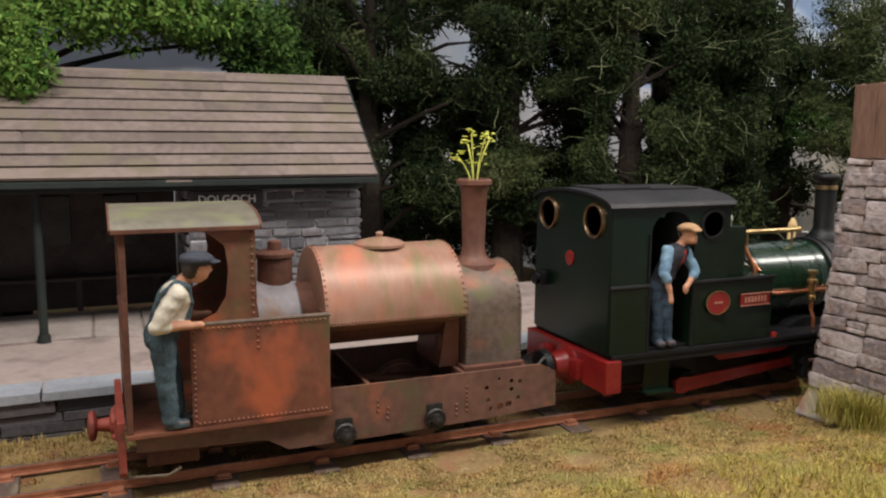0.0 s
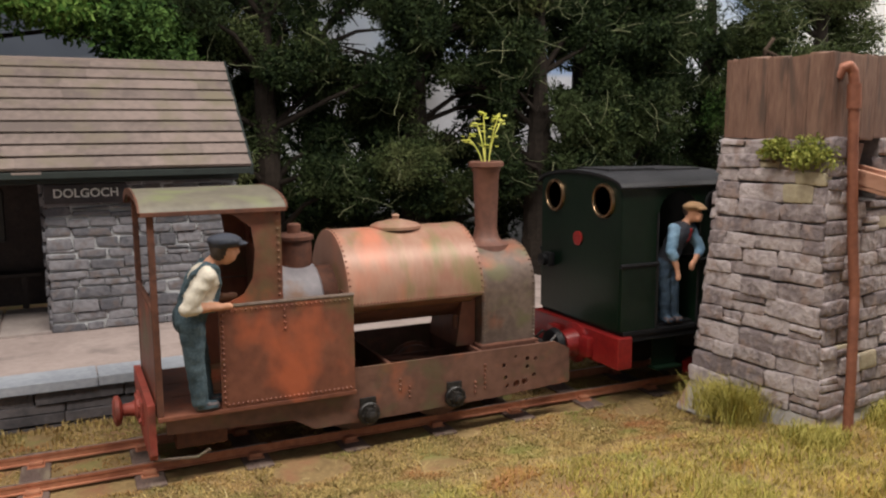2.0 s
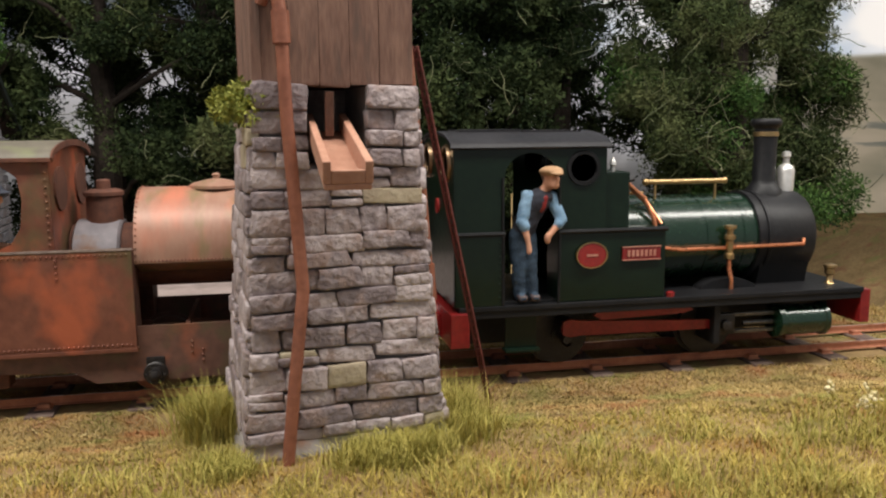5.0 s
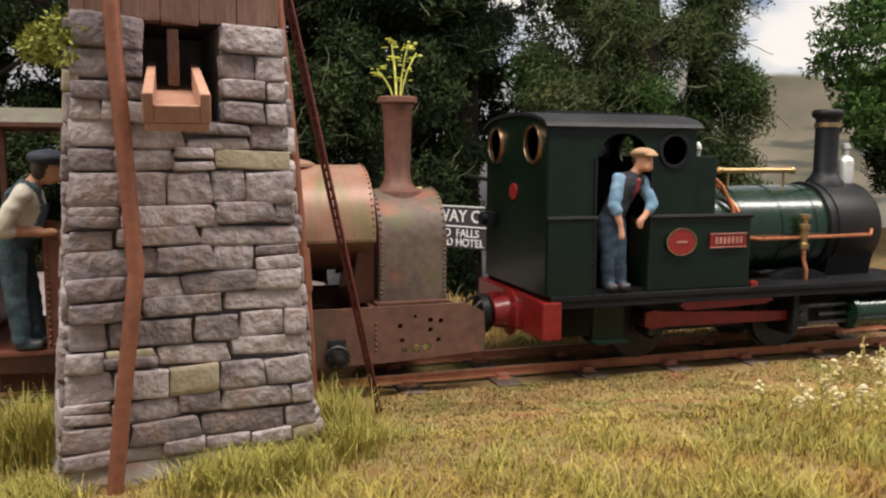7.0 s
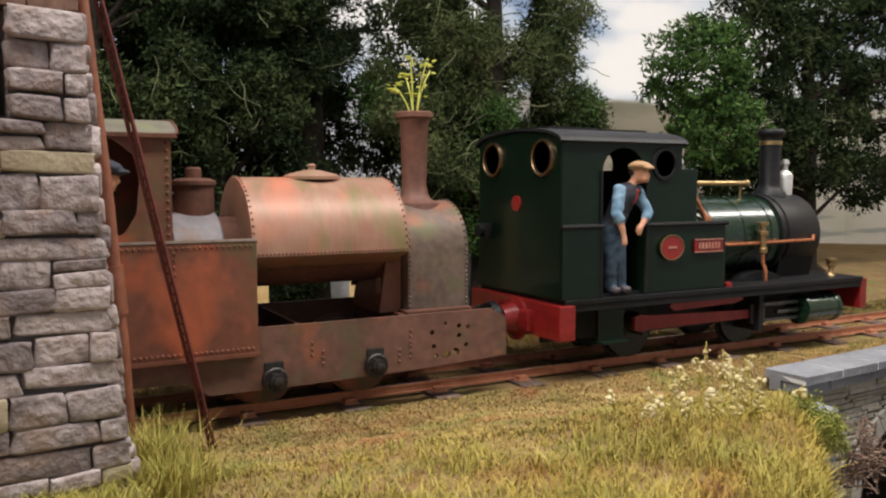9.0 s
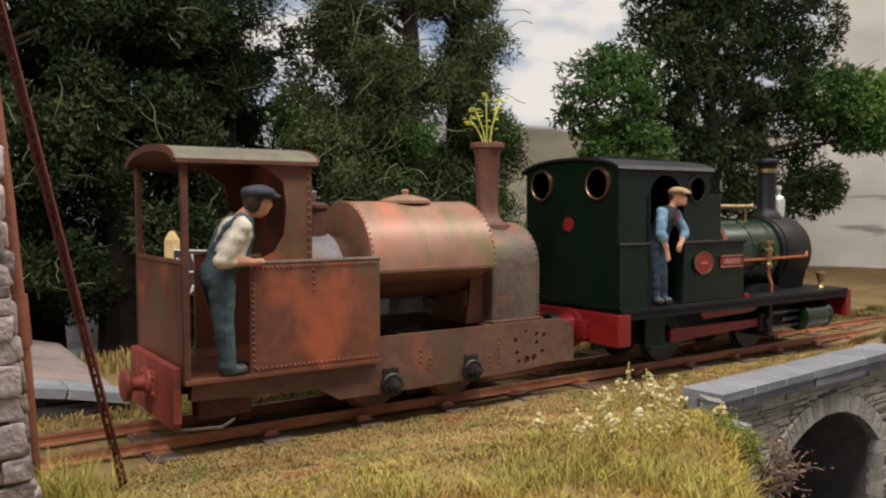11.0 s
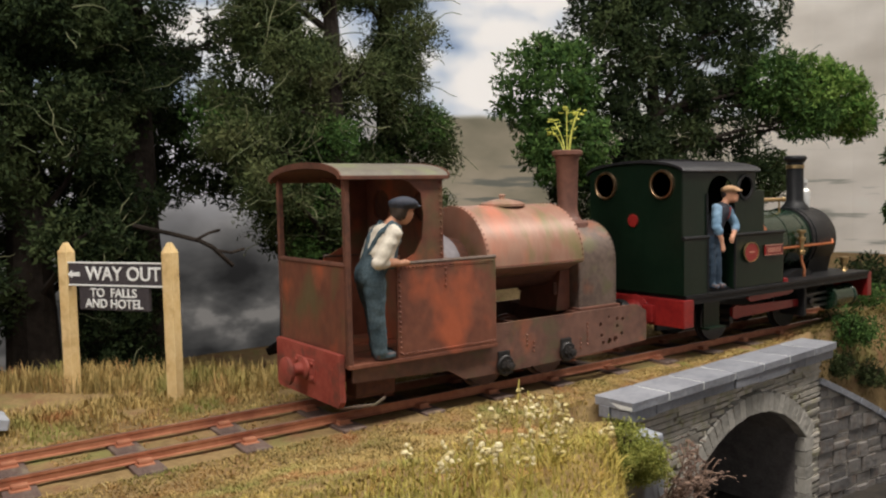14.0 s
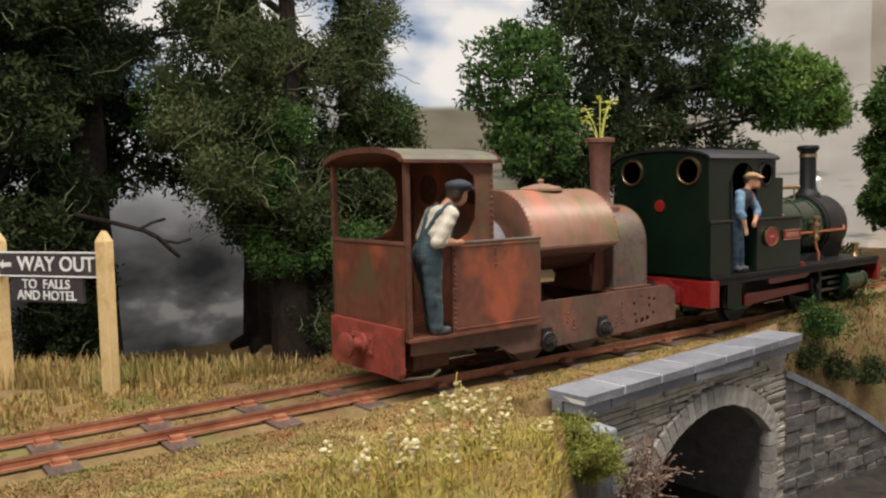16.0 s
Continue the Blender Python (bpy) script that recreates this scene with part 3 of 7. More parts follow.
# ---------------------------------------------------------------- track
def build_track():
    rail_profile = [(-0.1, 0), (0.1, 0), (0.1, 0.04), (0.05, 0.06), (0.045, 0.21), (0.065, 0.23), (0.065, 0.31), (-0.065, 0.31), (-0.065, 0.23), (-0.045, 0.21), (-0.05, 0.06), (-0.1, 0.04)]
    for y in (-1.2, 1.2):
        t = thing("rail", "rusty bullhead rail with a worn shiny head on timber sleepers", "rail", 20, y, -0.64, "running rails")
        bm = B()
        prism(bm, [(y + u, -0.64 + v) for u, v in rail_profile], "X", -70, 118)
        part("rail_web", bm, M["rail"], t)
        bm = B()
        box(bm, -70, 118, y - 0.055, y + 0.055, -0.335, -0.326)
        part("rail_head", bm, M["railhead"], t, "worn shiny running surface")
    rnd = random.Random(4)
    first = None
    for i in range(-21, 36):
        x = -0.45 + 3.36 * i
        m = pose(x * U, 0, -0.82 * U, 0, 0, rnd.uniform(-2, 2))
        if first is None:
            first = thing("sleeper", "weathered brown timber sleeper half sunk in grass", "sleeper", 0, 0, -0.82, "track sleepers")
            bm = B()
            box(bm, -0.46, 0.46, -2.3, 2.3, -1.1, -0.665, 0.06)
            part("timber", bm, M["sleeper"], first)
            for y in (-1.2, 1.2):
                bm = B()
                box(bm, -0.22, 0.22, y - 0.36, y - 0.07, -0.7, -0.5, 0.06)
                box(bm, -0.22, 0.22, y + 0.07, y + 0.36, -0.7, -0.5, 0.06)
                box(bm, -0.27, 0.27, y - 0.45, y + 0.45, -0.7, -0.63, 0.03)
                part("chair", bm, M["rail"], first, "rusty cast rail chair")
            first.matrix_basis = m
        else:
            copy_thing(first, m)


build_track()

# ---------------------------------------------------------------- stone pieces
STONES = []


def stone_meshes():
    rnd = random.Random(11)
    for k in range(7):
        bm = B()
        bmesh.ops.create_cube(bm, size=1)
        bmesh.ops.subdivide_edges(bm, edges=bm.edges[:], cuts=2, use_grid_fill=True)
        off = Vector((rnd.uniform(0, 50), 0, 0))
        for v in bm.verts:
            # corners pulled in, faces left rough
            edge = sum(1 for c in v.co if abs(c) > 0.45)
            v.co = Vector([c if abs(c) > 0.45 else math.copysign(0.36, c) for c in v.co])
            v.co *= {1: 1.0, 2: 0.965, 3: 0.92}[edge]
            v.co += Vector((noise.noise(v.co * 2.1 + off), noise.noise(v.co * 2.1 - off), noise.noise(v.co * 2.3 + off * 2))) * 0.1
        me = bpy.data.meshes.new("stone")
        bmesh.ops.recalc_face_normals(bm, faces=bm.faces)
        for f in bm.faces:
            f.smooth = True
        bm.to_mesh(me)
        bm.free()
        STONES.append(me)


stone_meshes()
STONE_SETS = {}
CRISP = []


def crisp_meshes():
    """Sawn slabs, slates and boards: straight, with small worn edges."""
    rnd = random.Random(12)
    for k in range(5):
        bm = B()
        bmesh.ops.create_cube(bm, size=1)
        for v in bm.verts:
            v.co += Vector((rnd.uniform(-0.006, 0.006), rnd.uniform(-0.008, 0.008), rnd.uniform(-0.03, 0.03)))
        bmesh.ops.bevel(bm, geom=bm.edges[:], offset=0.025, segments=1, affect="EDGES")
        me = bpy.data.meshes.new("slab")
        bmesh.ops.recalc_face_normals(bm, faces=bm.faces)
        bm.to_mesh(me)
        bm.free()
        CRISP.append(me)


crisp_meshes()
SAWN = ("block", "course_stone", "edging_slab", "coping_slab", "slate", "floor_plank", "plank", "voussoir", "face_stone")


def stone_set(mat, sawn=False):
    key = mat.name + ("_sawn" if sawn else "")
    if key not in STONE_SETS:
        out = []
        for me in (CRISP if sawn else STONES):
            c = me.copy()
            c.materials.append(mat)
            out.append(c)
        STONE_SETS[key] = out
    return STONE_SETS[key]


def lay(parent, name, mat, m, sx, sy, sz, rnd):
    """One piece on a shared mesh; m is its pose in units, s its size."""
    ob = new(name, rnd.choice(stone_set(mat, name in SAWN)))
    ob.parent = parent
    loc = m.translation - base_of(parent)
    q = m.to_quaternion()
    ob.rotation_mode = "QUATERNION"
    ob.location, ob.rotation_quaternion = loc * U, q
    ob.scale = (sx * U, sy * U, sz * U)
    return ob


def stone_wall(parent, at, span, v0, v1, course, length, mats, depth=0.35, gap=0.07, keep=None, seed=1, name="stone", split=0.0):
    """Courses of stones. at(u, v) gives the point, the along, up and outward directions; span(v) the ends."""
    rnd = random.Random(seed)
    v = v0
    while v < v1 - 0.15:
        h = min(rnd.uniform(*course) * (0.8 if rnd.random() < 0.25 else 1.0), v1 - v)
        if v1 - v - h < 0.25:
            h = v1 - v
        u0, u1 = span(v + h / 2)
        u = u0
        while u < u1 - 0.05:
            w = rnd.uniform(*length)
            if u1 - u - w < length[0] * 0.6:
                w = u1 - u
            rows = [(0.0, h)]
            if h > 0.45 and rnd.random() < split:
                c = h * rnd.uniform(0.38, 0.62)
                rows = [(0.0, c), (c, h)]
            runs = [(u, w)]
            if keep is not None:
                mid = v + h / 2
                if not (keep(u, mid) and keep(u + w / 2, mid) and keep(u + w, mid)):
                    n = max(2, int(w / 0.2))
                    runs = []
                    start = None
                    for i in range(n + 1):
                        inside = i < n and keep(u + (i + 0.5) * w / n, mid)
                        if inside and start is None:
                            start = u + i * w / n
                        if not inside and start is not None:
                            runs.append((start, u + i * w / n - start))
                            start = None
            for (ru, rw), (b0, b1) in itertools.product(runs, rows):
                p, a, up, out = at(ru + rw / 2, v + (b0 + b1) / 2)
                m = Matrix((a, out, up)).transposed().to_4x4()
                m.translation = p + out * rnd.uniform(-0.07, 0.08) + up * rnd.uniform(-0.045, 0.045)
                m = m @ Matrix.Rotation(rnd.uniform(-0.06, 0.06) * (0.25 if name in SAWN else 1.0), 4, "Y")
                lay(parent, name, rnd.choice(mats), m, rw - min(gap, rw * 0.3) * rnd.uniform(0.7, 1.3), depth, b1 - b0 - gap * rnd.uniform(0.7, 1.3), rnd)
            u += w
        v += h

# ---------------------------------------------------------------- rusty saddle tank engine
def engine_rusty():
    t = thing("saddle_tank_engine", "derelict rusty saddle tank engine with an open cab on rails", "steam engine", 0, 0, -0.33)
    R, P, D = M["rust"], M["rust_pale"], M["rust_dark"]
    for s in (-1, 1):
        bm = B()
        y = 2.40 * s
        outline = [(-4.6, 2.27), (4.3, 2.27), (4.93, 1.95), (4.95, 0.62), (1.6, 0.45), (-2.2, 0.38), (-5.2, 0.38), (-5.9, 0.8), (-9.9, 0.95), (-9.9, 1.45), (-4.6, 1.45)]
        holes = [(2.05, 1.62, 0.085), (2.12, 1.15, 0.085), (2.2, 0.82, 0.085), (3.07, 1.77, 0.085), (3.07, 1.45, 0.085), (3.35, 1.1, 0.085), (3.42, 1.72, 0.085), (2.6, 0.85, 0.14), (2.95, 0.9, 0.14), (2.55, 1.9, 0.06)]
        sheet_with_holes(bm, outline, holes, "Y", y - 0.06, y + 0.06, 12)
        part("frame_plate", bm, M["rust_frame"], t, "rust-red frame plate with drilled holes")
        bm = B()
        for x0, z0 in ((-2.1, 1.2), (1.25, 1.3), (1.25, 0.8), (-1.75, 0.9), (0.85, 0.7)):
            rivets(bm, (x0, y + 0.07 * s, z0), (x0 + 0.01, y + 0.07 * s, z0 + 0.55), 3, 0.05)
        part("rivet_row", bm, R, t)
        for x, z in ((0.0, 0.75), (-3.3, 0.65)):
            bm = B()
            box(bm, x - 0.3, x + 0.3, y + (0.05 * s) - 0.07, y + (0.05 * s) + 0.07, z - 0.1, z + 0.55, 0.05)
            lathe(bm, [(0.4, 0), (0.4, 0.1 * s), (0.36, 0.14 * s), (0.24, 0.14 * s), (0.22, 0.3 * s), (0.14, 0.32 * s)], (x, y + 0.1 * s, z), "Y", 16)
            lathe(bm, [(0.16, 0), (0.16, 0.45 * s), (0.1, 0.48 * s)], (x, y + 0.1 * s, z), "Y", 6)
            for a in range(6):
                c = (x + 0.29 * math.cos(a * 1.047), y + 0.36 * s, z + 0.29 * math.sin(a * 1.047))
                ball(bm, c, 0.05, u=6, v=4)
            part("axlebox", bm, M["axle"], t, "oily black axlebox with a hexagonal nut", True)
    # stretchers between the frames
    for x0, x1, z0, z1 in ((-2.35, -2.2, 0.5, 2.15), (1.2, 1.35, 0.5, 2.2), (3.7, 3.85, 0.6, 2.2), (-4.55, -4.4, 0.5, 2.2)):
        bm = B()
        box(bm, x0, x1, -2.34, 2.34, z0, z1, 0.02)
        part("stretcher", bm, D, t)
    bm = B()
    box(bm, -4.4, 1.3, -2.3, 2.3, 0.52, 0.6)
    for y in (-0.75, 0.75):
        box(bm, -9.5, 3.8, y - 0.06, y + 0.06, 0.6, 1.6)
    part("ash_pan", bm, D, t)
    bm = B()
    rod(bm, (-2.2, -0.5, 1.9), (1.2, -0.5, 1.5), 0.12)
    part("eccentric_rod", bm, D, t)
    bm = B()
    for s in (-1, 1):
        prism(bm, [(4.95, 0.62), (4.95, 1.6), (5.02, 1.6), (5.02, 0.62)], "Y", 2.3 * s, 1.3 * s)
    box(bm, 4.86, 4.97, -2.3, 2.3, 0.62, 1.62, 0.02)
    part("front_beam", bm, D, t)
    # footplate
    bm = B()
    box(bm, -10.15, -3.78, -2.72, 2.72, 1.46, 1.6, 0.02)
    part("footplate", bm, R, t)
    bm = B()
    for s in (-1, 1):
        box(bm, -8.4, -6.6, 2.2 * s - 0.05, 2.2 * s + 0.05, 1.0, 1.46, 0.02)
    part("step_bracket", bm, D, t)
    # side tanks below the cab sides
    for s in (-1, 1):
        y = 2.65 * s
        bm = B()
        box(bm, -8.22, -3.82, y - 0.05, y + 0.05, 1.58, 4.86, 0.02)
        part("side_sheet", bm, R, t, "rusty riveted side sheet with bright orange patches")
        bm = B()
        box(bm, -3.92, -3.83, min(1.45 * s, y - 0.04 * s), max(1.45 * s, y - 0.04 * s), 1.6, 4.84, 0.01)
        box(bm, -6.2, -3.9, 1.45 * s - 0.05, 1.45 * s + 0.05, 1.6, 4.5)
        part("bunker_sheet", bm, D, t)
        bm = B()
        rod(bm, (-8.22, y, 4.88), (-3.8, y, 4.88), 0.07, seg=8)
        part("beading", bm, M["rust_grey"], t)
        bm = B()
        ys = y + 0.06 * s
        rivets(bm, (-8.12, ys, 1.7), (-8.12, ys, 4.7), 17)
        rivets(bm, (-8.1, ys, 1.72), (-3.9, ys, 1.72), 28, 0.05)
        rivets(bm, (-8.1, ys, 4.74), (-3.9, ys, 4.74), 26, 0.045)
        rivets(bm, (-6.15, ys, 3.9), (-6.15, ys, 4.7), 4, 0.05)
        part("rivet_row", bm, R, t)
        # upper cab side with a swept rear edge
        bm = B()
        pts = [(-8.05, 4.9), (-6.17, 4.9), (-6.17, 7.95), (-8.4, 7.95)] + list(reversed([(-7.1, 7.3), (-7.6, 7.7)])) + [(-7.0, 6.6), (-7.1, 5.7), (-7.4, 5.2)]
        prism(bm, pts, "Y", y - 0.09 * s, y - 0.01 * s)
        part("cab_side", bm, R, t)
        bm = B()
        rivets(bm, (-6.27, ys - 0.05 * s, 5.0), (-6.27, ys - 0.05 * s, 7.8), 12)
        part("rivet_row", bm, R, t)
        bm = B()
        box(bm, -10.16, -9.96, 2.55 * s - 0.1, 2.55 * s + 0.1, 1.6, 7.9, 0.03)
        part("roof_post", bm, D, t)
    # front sheet of the cab, with two round windows
    bm = B()
    top = arc(0, 7.86, 2.6, 0, 180, 10, 0.46)
    sheet_with_holes(bm, [(-2.6, 1.6), (2.6, 1.6)] + top, [(-1.45, 6.85, 0.62), (1.45, 6.85, 0.62)], "X", -6.23, -6.15, 20)
    part("spectacle_plate", bm, R, t)
    for y in (-1.45, 1.45):
        bm = B()
        lathe(bm, [(0.62, -0.03), (0.74, -0.03), (0.74, 0.05), (0.62, 0.05)], (-6.12, y, 6.85), "X", 20)
        part("window_ring", bm, D, t)
    # rear sheet and roof
    bm = B()
    box(bm, -10.13, -10.03, -2.5, 2.5, 1.6, 4.9, 0.02)
    part("rear_sheet", bm, M["rust"], t)
    bm = B()
    rod(bm, (-10.08, -2.62, 4.93), (-10.08, 2.62, 4.93), 0.1, seg=8)
    part("beading", bm, D, t)
    bm = B()
    prism(bm, arc(0, 7.9, 2.8, 0, 180, 14, 0.52) + [(u, v) for u, v in reversed(arc(0, 7.84, 2.74, 0, 180, 14, 0.5))], "X", -10.35, -6.02)
    part("cab_roof", bm, M["roof_moss"], t, "curved cab roof filmed with grey-green moss", True)
    bm = B()
    prism(bm, arc(0, 7.83, 2.72, 0, 180, 14, 0.49) + [(u, v) for u, v in reversed(arc(0, 7.79, 2.68, 0, 180, 14, 0.47))], "X", -10.28, -6.25)
    part("roof_lining", bm, D, t, "dark rusty underside of the roof", True)
    for x0, x1 in ((-10.4, -10.35), (-6.02, -5.97)):
        bm = B()
        prism(bm, arc(0, 7.92, 2.83, 0, 180, 14, 0.53) + [(u, v) for u, v in reversed(arc(0, 7.78, 2.7, 0, 180, 14, 0.46))], "X", x0, x1)
        part("roof_edge_strip", bm, D, t, "rusty angle strip", True)
    for s in (-1, 1):
        bm = B()
        box(bm, -10.35, -6.02, 2.78 * s - 0.04, 2.78 * s + 0.04, 7.78, 7.92, 0.02)
        part("roof_gutter", bm, D, t)
    # rear beam and buffer
    bm = B()
    prism(bm, [(-2.45, 0.35), (-2.3, 0.15), (2.3, 0.15), (2.45, 0.35), (2.45, 1.95), (-2.45, 1.95)], "X", -10.42, -10.2)
    part("buffer_beam", bm, M["rust_red"], t, "flaking red rear buffer beam")
    bm = B()
    box(bm, -10.5, -10.42, -0.75, 0.75, 0.75, 1.55, 0.03)
    for dy, dz in ((-0.6, 0.9), (0.6, 0.9), (-0.6, 1.4), (0.6, 1.4)):
        lathe(bm, [(0.09, 0), (0.09, -0.07), (0.04, -0.08)], (-10.5, dy, dz), "X", 6)
    lathe(bm, [(0.42, 0), (0.4, -0.08), (0.24, -0.14), (0.2, -0.5), (0.44, -0.56), (0.5, -0.62), (0.5, -0.74), (0.34, -0.8), (0.1, -0.82)], (-10.5, 0, 1.15), "X", 20)
    part("buffer", bm, M["rust_red"], t, "small round red buffer", True)
    for s in (-1, 1):
        bm = B()
        tube(bm, [(-10.3, 2.2 * s, 0.1), (-9.0, 2.35 * s, 0.05), (-8.6, 2.35 * s, 0.25)], 0.05, 6)
        part("rail_guard", bm, M["rust_grey"], t)
    bm = B()
    box(bm, -9.6, -8.0, -2.1, -1.4, 0.3, 0.9, 0.05)
    box(bm, -9.6, -8.0, 1.4, 2.1, 0.3, 0.9, 0.05)
    part("hanger_box", bm, D, t)
    # boiler, firebox, tank, smokebox
    bm = B()
    lathe(bm, [(1.15, -6.1), (1.15, 1.6)], (0, 0, 4.35), "X", 32)
    part("boiler", bm, D, t, smooth=True)
    bm = B()
    prism(bm, [(0.7, 2.2), (1.5, 2.2), (1.5, 4.3), (1.0, 4.3)], "Y", -1.2, 1.2)
    part("boiler_stay", bm, R, t)
    bm = B()
    lathe(bm, [(1.55, -5.95), (1.62, -5.9), (1.62, -4.5), (1.52, -4.42)], (0, 0, 4.05), "X", 32)
    part("firebox_wrapper", bm, M["firebox"], t, "grey firebox wrapper behind the tank", True)
    bm = B()
    lathe(bm, [(0.62, 5.4), (0.6, 6.45), (0.68, 6.5), (0.68, 6.62), (0.5, 6.7), (0.24, 6.72), (0.24, 7.0), (0.18, 7.05)], (-5.05, 0, 0), "Z", 20)
    part("steam_dome", bm, M["rust_dark"], t, "small rusty steam dome", True)
    bm = B()
    outer = arc(0, 4.5, 2.25, -4, 184, 22)
    inner = [(-1.55, 4.1), (-1.2, 3.9), (1.2, 3.9), (1.55, 4.1)]
    prism(bm, outer + inner, "X", -3.82, 1.32)
    part("saddle_tank", bm, P, t, "round-topped rusty saddle tank with salmon and olive staining", True)
    bm = B()
    for x in (-3.76, 1.25):
        for i in range(34):
            a = radians(-2 + 184 * i / 33)
            bmesh.ops.create_icosphere(bm, subdivisions=1, radius=0.038, matrix=Matrix.Translation((x, 2.26 * math.cos(a), 4.5 + 2.26 * math.sin(a))))
    for s in (-1, 1):
        rivets(bm, (-3.7, 2.26 * s, 4.42), (1.2, 2.26 * s, 4.42), 40, 0.038)
    part("rivet_row", bm, M["rust"], t)
    bm = B()
    lathe(bm, [(0.95, 6.68), (0.95, 6.78), (0.8, 6.86), (0.3, 6.98), (0.12, 7.0), (0.12, 7.1), (0.16, 7.14), (0.08, 7.2)], (-1.2, 0, 0), "Z", 28)
    part("tank_filler", bm, P, t, "shallow conical tank filler lid", True)
    bm = B()
    prism(bm, [(-1.68, 2.1)] + [(u, v) for u, v in reversed(arc(0, 4.25, 1.68, 0, 180, 20))] + [(1.68, 2.1)], "X", 1.55, 3.85)
    part("smokebox", bm, M["rust_grey"], t, "grey-brown smokebox edged with rivets", True)
    bm = B()
    for x in (1.62, 3.78):
        for i in range(24):
            a = radians(180 * i / 23)
            bmesh.ops.create_icosphere(bm, subdivisions=1, radius=0.05, matrix=Matrix.Translation((x, 1.69 * math.cos(a), 4.25 + 1.69 * math.sin(a))))
        for s in (-1, 1):
            rivets(bm, (x, 1.69 * s, 2.2), (x, 1.69 * s, 4.2), 13, 0.05)
    part("rivet_row", bm, M["rust_grey"], t)
    bm = B()
    lathe(bm, [(1.3, 0), (1.3, 0.12), (0.9, 0.25), (0.2, 0.3)], (3.85, 0, 4.2), "X", 28)
    rod(bm, (4.1, 0, 4.2), (4.4, 0, 4.2), 0.1)
    rod(bm, (4.35, -0.4, 4.2), (4.35, 0.4, 4.2), 0.05)
    part("smokebox_door", bm, M["rust_grey"], t, smooth=True)
    bm = B()
    lathe(bm, [(0.95, 5.6), (0.9, 5.85), (0.62, 5.98), (0.5, 6.15), (0.43, 6.5), (0.5, 8.6), (0.56, 8.72), (0.56, 8.8), (0.68, 8.86), (0.68, 9.02), (0.6, 9.06), (0.46, 9.04), (0.44, 8.6)], (2.6, 0, 0), "Z", 24)
    part("chimney", bm, M["chimney_rust"], t, "tall rusty stovepipe chimney", True)
    bm = B()
    box(bm, 1.4, 3.9, -1.9, 1.9, 1.9, 2.3, 0.04)
    part("saddle", bm, D, t)
    bm = B()
    rod(bm, (0.7, -1.1, 3.4), (0.7, -1.1, 2.9), 0.1)
    rod(bm, (0.7, 1.1, 3.4), (0.7, 1.1, 2.9), 0.1)
    part("drain_cock", bm, D, t)
    # coupling to the engine ahead
    bm = B()
    box(bm, 4.95, 5.5, -0.3, 0.3, 0.9, 1.5, 0.06)
    tube(bm, [(5.0, -0.8, 1.6), (5.6, -0.6, 2.0), (6.2, -0.5, 1.5), (6.6, -0.4, 1.35)], 0.07, 6)
    tube(bm, [(5.0, 0.5, 1.5), (5.5, 0.4, 1.9), (6.6, 0.3, 1.5)], 0.06, 6)
    part("coupling", bm, M["axle"], t, "black coupling hook and chain")
    ws = []
    for x in (0.0, -3.3):
        ws.append(wheelset(t, x, 0.72, 1.05, M["rust_frame"]))
    return t, ws


def wheelset(t, x, z, r, mat):
    """A turning axle with two spoked wheels, with its own origin at the axle."""
    bm = B()
    rod(bm, (0, -2.3, 0), (0, 2.3, 0), 0.16, seg=10)
    for y in (-1.2, 1.2):
        s = 1 if y > 0 else -1
        lathe(bm, [(r - 0.16, -0.13), (r, -0.13), (r, 0.1), (r + 0.12, 0.1), (r + 0.12, 0.17), (r - 0.16, 0.17)], (0, y, 0), "Y", 32)
        lathe(bm, [(0.3, -0.2), (0.3, 0.2)], (0, y, 0), "Y", 12)
        for k in range(8):
            a = k * math.pi / 4
            rod(bm, (0.25 * math.cos(a), y, 0.25 * math.sin(a)), ((r - 0.1) * math.cos(a), y, (r - 0.1) * math.sin(a)), 0.09, 0.07, 6)
    me_ob = part("wheelset", bm, mat, None, "dark spoked wheels on their axle", True)
    me_ob.parent = t
    me_ob["wx"], me_ob["wz"] = x, z - t["oz"]
    return me_ob


def sprout():
    t = thing("chimney_sprout", "yellow-green seedling growing out of the rusty chimney", "plant", 2.6, 0, 8.7)
    rnd = random.Random(5)
    for k in range(5):
        a, lean = k * 1.25 + 0.2, rnd.uniform(0.2, 0.62)
        h = rnd.uniform(1.0, 2.1)
        pts = [(2.6 + 0.12 * math.cos(a), 0.12 * math.sin(a), 8.75)]
        for j in range(1, 5):
            f = j / 4
            pts.append((2.6 + (0.12 + lean * f * f * 1.3) * math.cos(a), (0.12 + lean * f * f * 1.3) * math.sin(a), 8.75 + h * f))
        bm = B()
        tube(bm, pts, 0.026, 5)
        for j in range(11):
            p = Vector(pts[rnd.choice((2, 3, 4, 4, 4))]) + Vector([rnd.uniform(-0.22, 0.22) for _ in range(3)])
            ball(bm, p, rnd.uniform(0.045, 0.1), rnd.uniform(0.4, 1.9), rnd.uniform(0.4, 1.9), rnd.uniform(0.2, 0.6), 6, 4)
        part("stem", bm, M["sprout"], t)
    return t


def limb(bm, pts, radii, mi):
    """A rounded chain of tapering pieces."""
    for (p, q), (r0, r1) in zip(zip(pts, pts[1:]), zip(radii, radii[1:])):
        rod(bm, p, q, r0, r1, 12, mi=mi)
    for p, r in zip(pts, radii):
        ball(bm, p, r, mi=mi)


